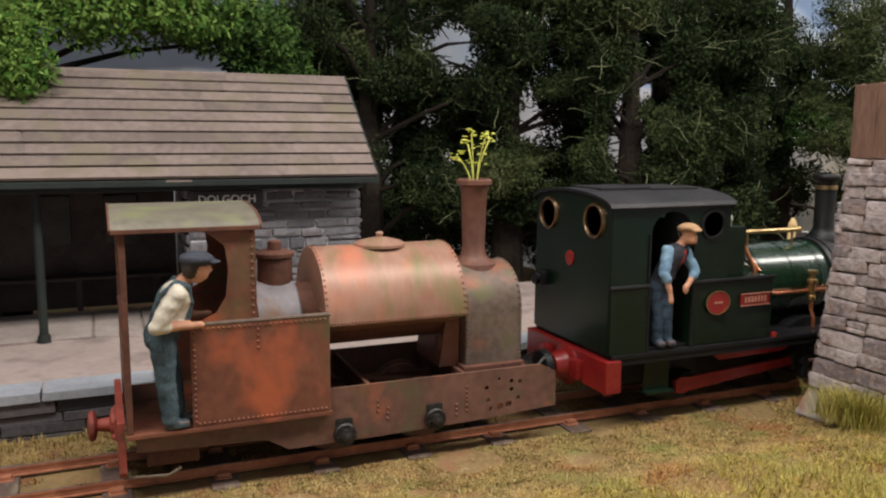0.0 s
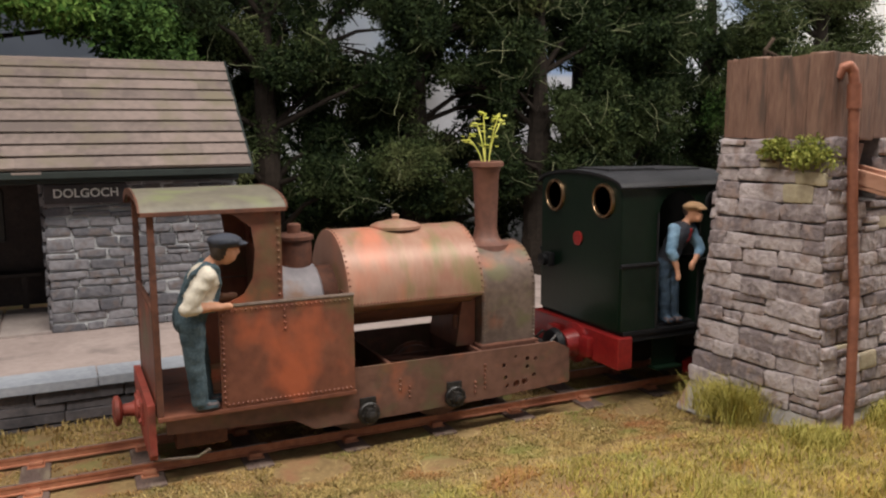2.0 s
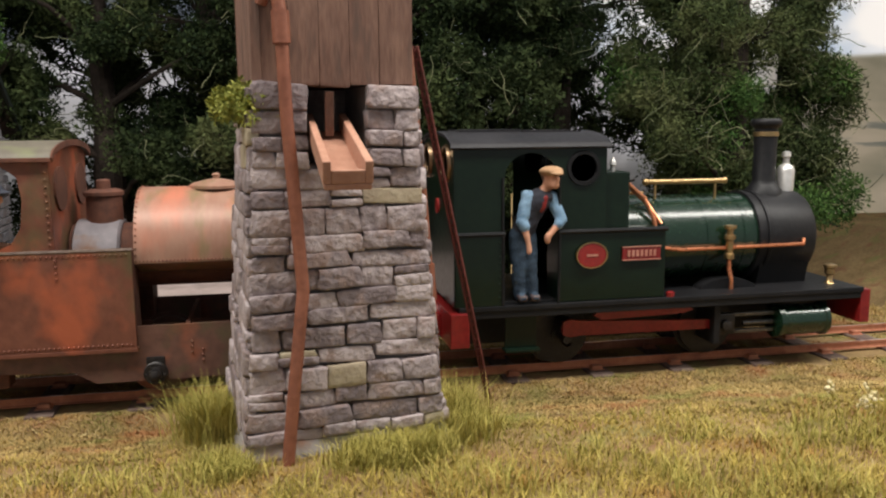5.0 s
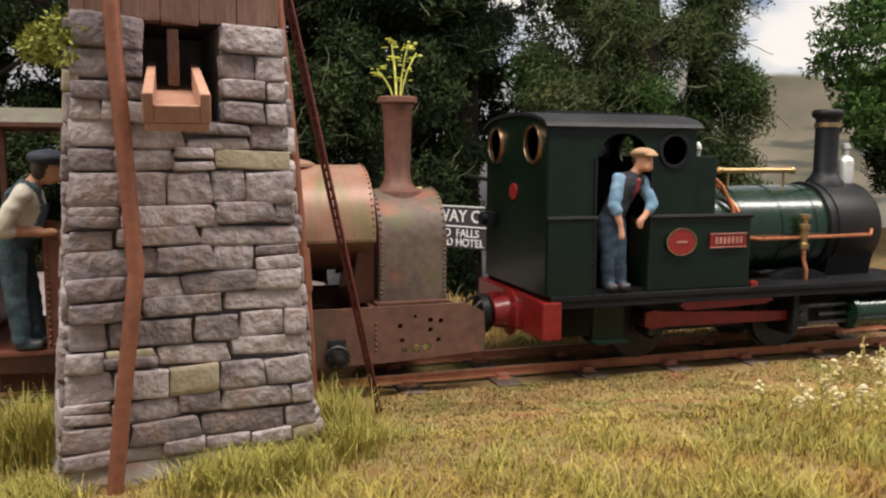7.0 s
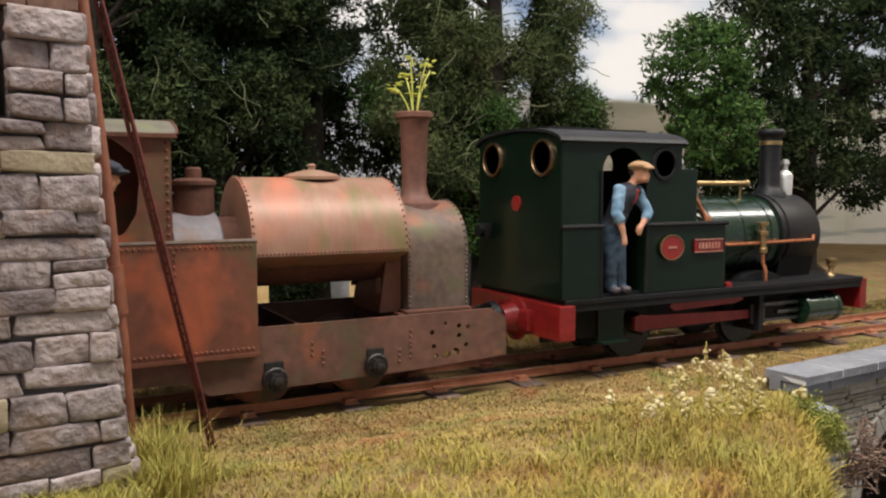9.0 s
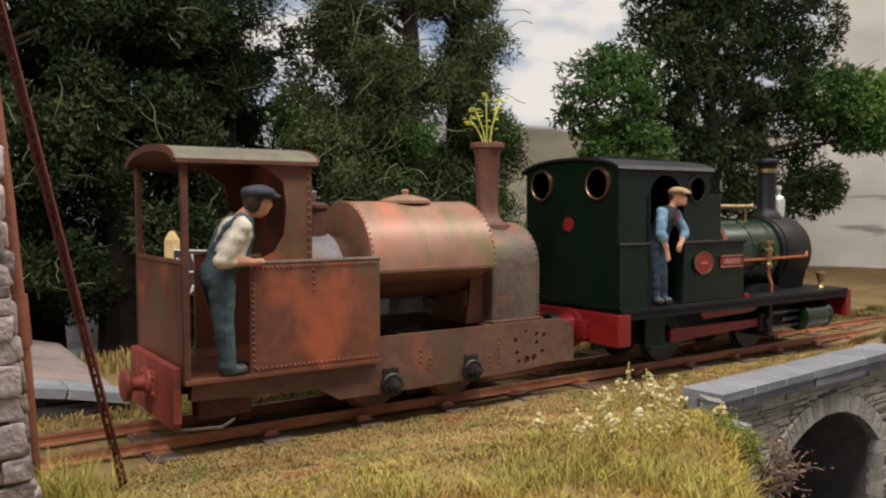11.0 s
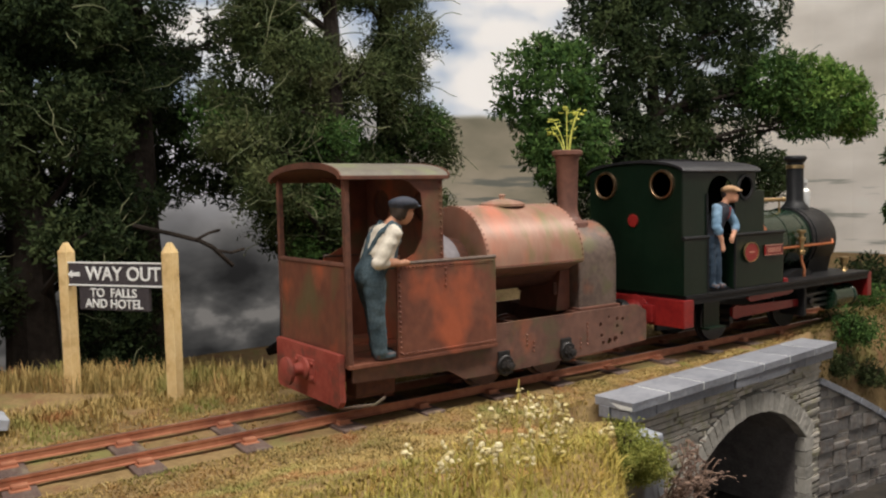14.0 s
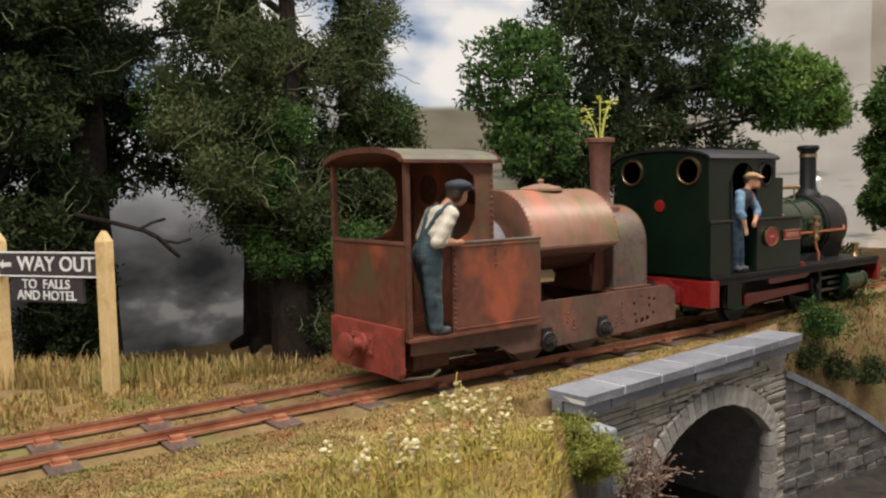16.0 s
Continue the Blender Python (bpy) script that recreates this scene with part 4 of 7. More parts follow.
def sculpt(name, label, bm, mats, seed):
    """Fuses the rough shapes of a painted model figure into ONE smooth mesh, its paint kept area by area."""
    bm.faces.ensure_lookup_table()
    tree_of = BVHTree.FromBMesh(bm)
    paint = [f.material_index for f in bm.faces]
    me = bpy.data.meshes.new("tmp")
    bm.to_mesh(me)
    bm.free()
    tmp = new("tmp", me)
    mod = tmp.modifiers.new("fuse", "REMESH")
    mod.mode, mod.voxel_size = "VOXEL", 0.05
    fused = bpy.data.meshes.new_from_object(tmp.evaluated_get(bpy.context.evaluated_depsgraph_get()))
    bpy.data.objects.remove(tmp)
    out = B()
    out.from_mesh(fused)
    for f in out.faces:
        f.material_index = paint[tree_of.find_nearest(f.calc_center_median())[2]]
    bmesh.ops.smooth_vert(out, verts=out.verts, factor=0.5, use_axis_x=True, use_axis_y=True, use_axis_z=True)
    out.normal_update()
    for v in out.verts:
        q = v.co * 2.6 + Vector((seed, 0, 0))
        v.co += v.normal * 0.035 * noise.noise(Vector((q.x, q.y, q.z * 1.6)))
    t = part(name, out, None, None, smooth=True, mats=mats)
    return tagged(t, label, "figurine")


def driver(x, y, z):
    """Leans forward out of the open cab, one forearm on the side sheet."""
    bm = B()
    def P(a, b, c):
        k = max(0.0, c - 2.9)
        return (x + a + 0.08 * k, y + b - 0.22 * k, z + c - 0.03 * k)

    mats = [M["denim"], M["shirt"], M["skin"], M["navy"], M["boot"], M["hair"]]
    for s in (-0.3, 0.3):
        box(bm, x + s * 0.4 - 0.2, x + s * 0.4 + 0.58, y + s - 0.2, y + s + 0.2, z - 0.01, z + 0.27, 0.09, mi=4)
        limb(bm, [P(s * 0.4, s, 0.3), P(s * 0.4 - 0.1, s * 0.95, 1.5), P(-0.25, s * 0.8, 2.75)], [0.27, 0.31, 0.42], 0)
    ball(bm, P(-0.28, 0, 2.85), 0.6, 0.85, 1.05, 0.85)
    limb(bm, [P(-0.28, 0, 3.0), P(-0.1, 0, 3.55)], [0.52, 0.5], 0)
    limb(bm, [P(-0.08, -0.12, 3.7), P(0.08, -0.12, 4.25), P(0.08, 0.12, 4.25)], [0.47, 0.46, 0.46], 1)
    ball(bm, P(0.08, 0, 4.3), 0.56, 0.75, 1.2, 0.62, mi=1)
    box(bm, x + 0.24, x + 0.59, y - 0.52, y + 0.2, z + 3.1, z + 4.1, 0.12, Matrix.Rotation(0.28, 3, "Y"), mi=0)
    for s in (-1, 1):
        limb(bm, [P(0.5, s * 0.3, 4.05), P(0.36, s * 0.36, 4.62), P(0.02, s * 0.38, 4.78), P(-0.36, s * 0.3, 4.4), P(-0.56, s * 0.12, 3.75), P(-0.64, s * 0.08, 3.3)], [0.075] * 6, 0)
    for s, el, wr in ((-1, (-0.5, -0.8, 3.4), (0.55, -0.5, 3.32)), (1, (0.0, 0.85, 3.5), (0.9, 0.7, 3.4))):
        sh = (0.05, 0.6 * s, 4.4)
        cut = [e + (w - e) * 0.22 for e, w in zip(el, wr)]
        limb(bm, [P(*sh), P(*el), P(*cut)], [0.27, 0.24, 0.22], 1)
        limb(bm, [P(*cut), P(*wr)], [0.155, 0.12], 2)
        ball(bm, P(wr[0] + 0.18, wr[1], wr[2]), 0.17, 1.35, 0.85, 0.7, mi=2)
    limb(bm, [P(0.2, 0, 4.65), P(0.45, -0.02, 4.95)], [0.23, 0.2], 2)
    ball(bm, P(0.62, -0.03, 5.1), 0.38, 1.0, 0.85, 1.15, mi=2)
    ball(bm, P(0.78, -0.03, 4.88), 0.2, 1.0, 0.9, 0.8, mi=2)
    ball(bm, P(1.0, -0.03, 5.05), 0.1, 1.1, 0.7, 0.9, mi=2)
    ball(bm, P(0.46, -0.03, 5.15), 0.37, 0.85, 1.0, 1.0, mi=5)
    ball(bm, P(0.58, -0.03, 5.42), 0.5, 1.08, 0.98, 0.46, mi=3)
    ball(bm, P(0.98, -0.03, 5.3), 0.34, 1.0, 0.95, 0.2, mi=3)
    return sculpt("driver_figurine", "painted model driver in cream shirt and overalls leaning from a cab", bm, mats, 3)


def fireman(x, y, z):
    """Lounges in the cab doorway, bent towards the front with both arms down."""
    bm = B()
    P = lambda a, b, c: (x + a, y + b, z + c)
    mats = [M["jeans"], M["blue_shirt"], M["skin"], M["tan_cap"], M["boot"], M["waistcoat"], M["red"]]
    for s in (-0.24, 0.24):
        box(bm, x + s - 0.16, x + s + 0.2, y - 0.5, y + 0.14, z - 0.01, z + 0.23, 0.08, mi=4)
        limb(bm, [P(s, -0.05, 0.25), P(s * 0.95 - 0.08, -0.1, 1.25), P(s * 0.8 - 0.12, 0.05, 2.35)], [0.23, 0.26, 0.34], 0)
    ball(bm, P(-0.12, 0.04, 2.4), 0.5, 1.0, 0.8, 0.75)
    limb(bm, [P(-0.08, 0, 2.6), P(0.12, -0.08, 3.15), P(0.4, -0.18, 3.65)], [0.42, 0.42, 0.44], 5)
    ball(bm, P(0.45, -0.2, 3.75), 0.48, 1.15, 0.72, 0.6, mi=5)
    limb(bm, [P(0.55, -0.56, 3.75), P(0.42, -0.52, 3.3)], [0.09, 0.07], 6)
    for pts in (((-0.02, -0.22, 3.8), (-0.3, -0.42, 2.95), (-0.22, -0.52, 2.75), (-0.08, -0.62, 2.05)), ((0.92, -0.16, 3.75), (1.18, -0.42, 2.95), (1.05, -0.5, 2.8), (0.62, -0.62, 2.4))):
        limb(bm, [P(*p) for p in pts[:3]], [0.25, 0.21, 0.2], 1)
        limb(bm, [P(*pts[2]), P(*pts[3])], [0.13, 0.1], 2)
        ball(bm, P(pts[3][0], pts[3][1], pts[3][2] - 0.12), 0.15, 0.85, 0.8, 1.25, mi=2)
    limb(bm, [P(0.55, -0.22, 3.95), P(0.7, -0.3, 4.25)], [0.19, 0.17], 2)
    ball(bm, P(0.82, -0.38, 4.42), 0.33, 0.92, 0.92, 1.15, mi=2)
    ball(bm, P(0.86, -0.6, 4.24), 0.17, mi=2)
    ball(bm, P(0.9, -0.71, 4.38), 0.085, mi=2)
    ball(bm, P(0.77, -0.22, 4.5), 0.3, mi=4)
    ball(bm, P(0.8, -0.36, 4.7), 0.43, 1.05, 1.05, 0.42, mi=3)
    ball(bm, P(0.89, -0.68, 4.62), 0.28, 1.0, 1.0, 0.22, mi=3)
    return sculpt("fireman_figurine", "painted model fireman in blue shirt and waistcoat, in a cab doorway", bm, mats, 8)


# ---------------------------------------------------------------- green side tank engine
ROD, CRANK, RODS = 6.3, 0.48, []  # connecting rod length, crank throw, moving gear


def engine_green():
    t = thing("side_tank_engine", "glossy dark green side tank engine with red beams", "steam engine", 14, 0, -0.33)
    G, K, RD, BR = M["green"], M["black"], M["red"], M["brass"]
    # frames, footplate, beams
    for s in (-1, 1):
        bm = B()
        box(bm, 7.5, 23.4, 0.85 * s - 0.08, 0.85 * s + 0.08, 0.5, 2.2, 0.02)
        part("frame_plate", bm, K, t)
        bm = B()
        box(bm, 7.2, 23.4, 2.85 * s - 0.05, 2.85 * s + 0.05, 1.95, 2.22, 0.02)
        part("valance", bm, K, t)
    bm = B()
    box(bm, 7.1, 23.5, -2.95, 2.95, 2.2, 2.4, 0.04)
    part("footplate", bm, K, t)
    bm = B()
    box(bm, 6.75, 7.45, -3.1, 3.1, 0.95, 2.22, 0.05)
    part("buffer_beam", bm, RD, t, "thick red rear buffer beam")
    bm = B()
    box(bm, 23.42, 23.85, -2.9, 2.9, 0.95, 2.3, 0.05)
    part("buffer_beam", bm, RD, t, "red front buffer beam")
    bm = B()
    lathe(bm, [(0.85, 0), (0.85, -0.1), (0.62, -0.2), (0.5, -0.75), (0.55, -0.8)], (6.75, -0.3, 1.45), "X", 20)
    box(bm, 6.45, 6.8, -1.5, -0.9, 1.1, 1.9, 0.08)
    box(bm, 6.45, 6.8, 0.9, 1.5, 1.1, 1.9, 0.08)
    part("buffer_stock", bm, RD, t, "red cast buffer stock", True)
    bm = B()
    lathe(bm, [(0.3, 0), (0.3, -0.12), (0.66, -0.15), (0.72, -0.25), (0.66, -0.5), (0.3, -0.6)], (5.98, -0.3, 1.45), "X", 20)
    part("buffer_head", bm, K, t, smooth=True)
    bm = B()
    lathe(bm, [(0.3, 0), (0.3, 0.4), (0.55, 0.45), (0.55, 0.6), (0.2, 0.65)], (23.85, 0, 1.5), "X", 20)
    part("buffer_head", bm, K, t, smooth=True)
    # cab: rear sheet with brass-rimmed windows
    bm = B()
    top = arc(0, 8.0, 2.8, 0, 180, 12, 0.52)
    sheet_with_holes(bm, [(-2.8, 2.4), (2.8, 2.4)] + top, [(-1.72, 7.47, 0.58), (1.72, 7.47, 0.58)], "X", 6.95, 7.07, 24)
    part("rear_sheet", bm, G, t)
    bm = B()
    sheet_with_holes(bm, [(-2.8, 2.4), (2.8, 2.4)] + top, [(-1.72, 7.3, 0.58), (1.72, 7.3, 0.58)], "X", 12.5, 12.62, 24)
    part("front_sheet", bm, G, t)
    for y in (-1.72, 1.72):
        bm = B()
        lathe(bm, [(0.57, 0.02), (0.57, -0.1), (0.6, -0.13), (0.67, -0.12), (0.7, -0.02), (0.7, 0.02)], (6.95, y, 7.47), "X", 28)
        rim = part("window_ring", bm, M["bronze"], t, "bronze window rim", True)
        bm = B()
        lathe(bm, [(0.575, 0.0), (0.575, 0.03)], (6.97, y, 7.47), "X", 24)
        part("pane", bm, M["glass"], rim, "round glass pane").visible_shadow = False
    bm = B()
    lathe(bm, [(0.3, 0), (0.3, -0.06), (0.24, -0.07)], (6.95, 0, 5.79), "X", 20)
    part("badge", bm, RD, t, "round red badge")
    bm = B()
    box(bm, 6.6, 6.95, 1.7, 2.3, 4.35, 4.95, 0.08)
    lathe(bm, [(0.26, 0), (0.26, -0.2), (0.2, -0.22)], (6.6, 2.0, 4.65), "X", 14)
    part("lamp_bracket", bm, K, t, "small black lamp bracket", True)
    for s in (-1, 1):
        y = 2.85 * s
        # rear bunker side, tank side, upper sides
        bm = B()
        box(bm, 6.98, 8.78, y - 0.06, y + 0.06, 2.4, 5.0, 0.02)
        part("bunker_side", bm, G, t)
        bm = B()
        box(bm, 10.8, 15.0, min(y, 1.6 * s), max(y, 1.6 * s), 2.4, 5.0, 0.05)
        part("side_tank", bm, G, t, "dark green side water tank")
        bm = B()
        door = [(10.75, 7.0)] + arc(9.77, 7.0, 0.98, 0, 180, 10, 0.85)[1:-1] + [(8.79, 7.0)]
        sheet_with_holes(bm, [(7.0, 5.0), (8.79, 5.0)] + list(reversed(door)) + [(10.75, 5.0), (12.6, 5.0), (12.6, 8.05), (7.0, 8.05)], [(11.72, 7.28, 0.5)], "Y", 2.74 * s, 2.82 * s, 22)
        part("cab_side", bm, G, t, "cab side with an arched doorway and round window")
        bm = B()
        lathe(bm, [(0.48, 0), (0.5, 0.08 * s), (0.62, 0.08 * s), (0.64, 0)], (11.72, 2.82 * s, 7.28), "Y", 24)
        rim = part("window_ring", bm, K, t, smooth=True)
        bm = B()
        lathe(bm, [(0.49, 0.0), (0.49, 0.03 * s)], (11.72, 2.79 * s, 7.28), "Y", 24)
        part("pane", bm, M["glass"], rim, "round glass pane").visible_shadow = False
        bm = B()
        rod(bm, (6.95, 2.88 * s, 5.0), (8.8, 2.88 * s, 5.0), 0.09, seg=8)
        rod(bm, (10.75, 2.88 * s, 5.0), (15.02, 2.88 * s, 5.0), 0.09, seg=8)
        part("waist_beading", bm, K, t)
        bm = B()
        for x in (8.72, 10.82):
            rod(bm, (x, 2.9 * s, 2.4), (x, 2.9 * s, 5.0), 0.06, seg=8)
            rod(bm, (x, 2.86 * s, 5.0), (x, 2.86 * s, 7.0), 0.045, seg=8)
        part("door_beading", bm, K, t)
        bm = B()
        lathe(bm, [(0.52, 0), (0.52, 0.05 * s), (0.46, 0.06 * s)], (12.05, 2.915 * s, 4.12), "Y", 28)
        for v in bm.verts:
            v.co.x = 12.05 + (v.co.x - 12.05) * 1.12
            v.co.z = 4.12 + (v.co.z - 4.12) * 0.9
        pl = part("number_plate", bm, RD, t, "oval red plate with a brass rim")
        bm = B()
        lathe(bm, [(0.5, 0), (0.5, 0.08 * s), (0.54, 0.08 * s), (0.54, 0)], (12.05, 2.915 * s, 4.12), "Y", 28)
        for v in bm.verts:
            v.co.x = 12.05 + (v.co.x - 12.05) * 1.12
            v.co.z = 4.12 + (v.co.z - 4.12) * 0.9
        part("rim", bm, BR, pl)
        bm = B()
        box(bm, 11.85, 12.28, 2.975 * s - 0.02, 2.975 * s + 0.02, 4.08, 4.16)
        part("mark", bm, M["plate_letter"], pl)
        bm = B()
        box(bm, 13.25, 14.75, 2.91 * s - 0.04, 2.91 * s + 0.04, 3.88, 4.38, 0.02)
        pl = part("name_plate", bm, RD, t, "red plate with worn raised brass marks")
        for k in range(7):
            bm = B()
            u = 13.49 + 0.17 * k
            box(bm, u - 0.05, u + 0.05, 2.955 * s - 0.02, 2.955 * s + 0.02, 4.01, 4.25)
            part("mark", bm, M["plate_letter"], pl)
        for z0, z1 in ((3.87, 3.91), (4.35, 4.39)):
            bm = B()
            box(bm, 13.24, 14.76, 2.955 * s - 0.02, 2.955 * s + 0.02, z0, z1)
            part("edge_strip", bm, M["plate_letter"], pl)
        bm = B()
        rivets(bm, (8.6, 2.92 * s, 2.6), (8.6, 2.92 * s, 4.8), 9, 0.035)
        part("rivet_row", bm, G, t)
        # steps, springs, running gear
        bm = B()
        box(bm, 8.9, 10.1, 2.5 * s - 0.05, 2.5 * s + 0.05, 0.7, 2.0, 0.02)
        box(bm, 8.85, 10.15, min(2.3 * s, 2.9 * s), max(2.3 * s, 2.9 * s), 0.62, 0.72, 0.02)
        part("cab_step", bm, G, t)
        bm = B()
        prism(bm, [(12.3, 1.8), (12.5, 1.92), (15.3, 2.0), (16.2, 1.92), (16.35, 1.8), (15.9, 1.68), (12.6, 1.6)], "Y", 2.5 * s, 2.62 * s)
        part("spring_beam", bm, RD, t, "long bright red spring beam under the footplate")
        bm = B()
        box(bm, 17.2, 17.45, min(1.2 * s, 2.7 * s), max(1.2 * s, 2.7 * s), 0.4, 2.2, 0.03)
        part("motion_bracket", bm, K, t)
        for z in (0.78, 1.45):
            bm = B()
            box(bm, 17.45, 20.0, 2.35 * s - 0.1, 2.35 * s + 0.1, z - 0.07, z + 0.07, 0.02)
            part("slide_bar", bm, M["silver_dull"], t, "oily steel slide bar")
        bm = B()
        rod(bm, (18.6, 2.35 * s, 1.1), (20.1, 2.35 * s, 1.1), 0.11)
        part("piston_rod", bm, M["silver_dull"], t, "bright steel piston rod")
        bm = B()
        lathe(bm, [(0.5, 19.9), (0.66, 19.95), (0.66, 20.15), (0.6, 20.2), (0.6, 21.9), (0.66, 21.95), (0.66, 22.1), (0.45, 22.2)], (0, 2.35 * s, 1.1), "X", 24)
        part("cylinder", bm, M["green_boiler"], t, "rounded green cylinder", True)
    bm = B()
    prism(bm, arc(0, 8.05, 2.98, 0, 180, 16, 0.56) + list(reversed(arc(0, 7.98, 2.9, 0, 180, 16, 0.52))), "X", 6.82, 12.75)
    part("cab_roof", bm, M["black_roof"], t, "low curved black cab roof", True)
    bm = B()
    prism(bm, [(-1.1, 8.57), (1.1, 8.57), (1.1, 8.66), (-1.1, 8.66)], "X", 7.6, 9.9)
    prism(bm, [(-1.25, 8.54), (1.25, 8.54), (1.25, 8.62), (-1.25, 8.62)], "X", 9.95, 12.2)
    part("roof_hatch", bm, M["black_roof"], t)
    bm = B()
    box(bm, 7.2, 12.4, -2.7, 2.7, 2.4, 2.5)
    part("cab_floor", bm, K, t)
    bm = B()
    box(bm, 12.62, 13.6, -2.65, 2.65, 5.0, 7.1, 0.05)
    part("weather_box", bm, G, t, "square green box ahead of the cab")
    bm = B()
    lathe(bm, [(0.09, 7.1), (0.09, 7.3), (0.14, 7.34), (0.1, 7.5), (0.03, 7.6)], (13.1, -2.2, 0), "Z", 10)
    part("oil_cup", bm, M["silver"], t, smooth=True)
    # boiler
    bm = B()
    lathe(bm, [(1.72, 12.6), (1.72, 19.55)], (0, 0, 4.25), "X", 40)
    part("boiler", bm, M["green_boiler"], t, "glossy green boiler", True)
    for x in (15.6, 17.4, 19.0):
        bm = B()
        lathe(bm, [(1.735, x - 0.05), (1.75, x - 0.05), (1.75, x + 0.05), (1.735, x + 0.05)], (0, 0, 4.25), "X", 40)
        part("boiler_band", bm, M["green_boiler"], t, smooth=True)
    bm = B()
    lathe(bm, [(1.72, 19.55), (1.84, 19.56), (1.84, 19.72), (1.78, 19.74), (1.78, 19.95), (1.84, 19.97), (1.84, 20.1), (1.8, 20.14), (1.8, 22.0), (1.7, 22.15), (1.2, 22.3), (0.3, 22.36)], (0, 0, 4.25), "X", 40)
    part("smokebox", bm, K, t, "matt black smokebox", True)
    bm = B()
    prism(bm, [(-1.3, 2.4), (1.3, 2.4), (1.5, 3.3), (-1.5, 3.3)], "X", 19.8, 22.0)
    part("saddle", bm, K, t)
    bm = B()
    lathe(bm, [(0.78, 5.85), (0.72, 6.1), (0.55, 6.3), (0.46, 6.5), (0.46, 8.6), (0.56, 8.7), (0.62, 8.78), (0.62, 8.9), (0.55, 9.0), (0.42, 9.0), (0.4, 8.6)], (20.75, 0, 0), "Z", 26)
    ch = part("chimney", bm, K, t, "tall black chimney", True)
    bm = B()
    lathe(bm, [(0.47, 8.28), (0.5, 8.3), (0.5, 8.46), (0.47, 8.48)], (20.75, 0, 0), "Z", 26)
    part("brass_band", bm, BR, ch, "brass band", True)
    bm = B()
    lathe(bm, [(0.34, 6.0), (0.36, 6.9), (0.28, 7.05), (0.13, 7.15), (0.13, 7.4), (0.2, 7.45), (0.16, 7.62), (0.05, 7.66)], (21.75, 0, 0), "Z", 18)
    part("safety_valve", bm, M["silver"], t, "tarnished silver safety valve", True)
    bm = B()
    rod(bm, (15.2, -0.6, 6.55), (18.6, -0.6, 6.55), 0.11, seg=10)
    for x in (15.6, 18.2):
        rod(bm, (x, -0.6, 5.8), (x, -0.6, 6.55), 0.05, seg=8)
    for x in (15.2, 18.6):
        ball(bm, (x, -0.6, 6.55), 0.15, u=10, v=6)
    part("whistle_pipe", bm, BR, t, "polished brass whistle pipe", True)
    bm = B()
    tube(bm, [(13.6, -1.1, 6.6), (14.2, -1.15, 6.55), (14.8, -1.35, 6.0), (15.1, -1.6, 5.2), (15.2, -1.78, 4.5)], 0.085, 8)
    tube(bm, [(13.6, -0.7, 6.5), (14.5, -0.8, 6.35), (15.0, -1.2, 5.75), (15.4, -1.6, 5.0)], 0.085, 8)
    part("injector_pipe", bm, M["copper"], t, "bent copper injector pipe", True)
    bm = B()
    rod(bm, (13.6, -0.8, 6.15), (15.0, -0.8, 6.15), 0.06)
    lathe(bm, [(0.14, 5.9), (0.14, 6.5), (0.34, 6.62), (0.34, 6.72), (0.1, 6.76)], (14.3, 0.2, 0), "Z", 14)
    part("fountain", bm, BR, t, smooth=True)
    for s in (-1, 1):
        bm = B()
        tube(bm, [(15.1, 1.75 * s, 4.35), (15.4, 1.86 * s, 4.1), (16.2, 1.88 * s, 4.0), (21.4, 1.9 * s, 4.05), (21.5, 1.82 * s, 4.25)], 0.075, 8)
        part("feed_pipe", bm, M["copper"], t, "long copper feed pipe", True)
        bm = B()
        lathe(bm, [(0.12, 3.55), (0.2, 3.6), (0.2, 3.78), (0.14, 3.82), (0.14, 4.3), (0.22, 4.35), (0.22, 4.5), (0.12, 4.55), (0.12, 4.72), (0.24, 4.78), (0.24, 4.9), (0.1, 4.92)], (18.15, 1.95 * s, 0), "Z", 14)
        part("clack_valve", bm, BR, t, "brass clack valve", True)
        bm = B()
        tube(bm, [(18.15, 1.95 * s, 3.6), (18.15, 1.98 * s, 3.2), (18.2, 2.1 * s, 2.8), (18.2, 2.1 * s, 2.4)], 0.085, 8)
        part("feed_pipe", bm, M["copper"], t, smooth=True)
        bm = B()
        lathe(bm, [(0.2, 2.4), (0.12, 2.5), (0.12, 2.75), (0.2, 2.8), (0.2, 3.0), (0.26, 3.05), (0.26, 3.15), (0.1, 3.2)], (22.7, 1.9 * s, 0), "Z", 12)
        part("lamp_iron", bm, BR, t, smooth=True)
        bm = B()
        lathe(bm, [(0.16, 2.4), (0.16, 2.55), (0.05, 2.6)], (15.3, 2.75 * s, 0), "Z", 10)
        part("oil_pot", bm, RD, t, smooth=True)
        bm = B()
        prism(bm, arc(18.2, 2.35, 1.2, 0, 180, 12, 0.45), "Y", 1.3 * s, 1.9 * s)
        part("splasher", bm, K, t, smooth=True)
    # connecting rods and crossheads, each with its own origin: crank pin, crosshead pin
    for s in (-1, 1):
        bm = B()
        prism(bm, [(-0.3, -0.25), (0, -0.34), (0.4, -0.28), (ROD - 0.3, -0.17), (ROD + 0.22, -0.17), (ROD + 0.22, 0.17), (ROD - 0.3, 0.17), (0.4, 0.28), (0, 0.34), (-0.3, 0.25)], "Y", 2.2 * s, 2.36 * s)
        bm2 = part("connecting_rod", bm, RD, None, "broad bright red connecting rod")
        bm2.parent = t
        bm = B()
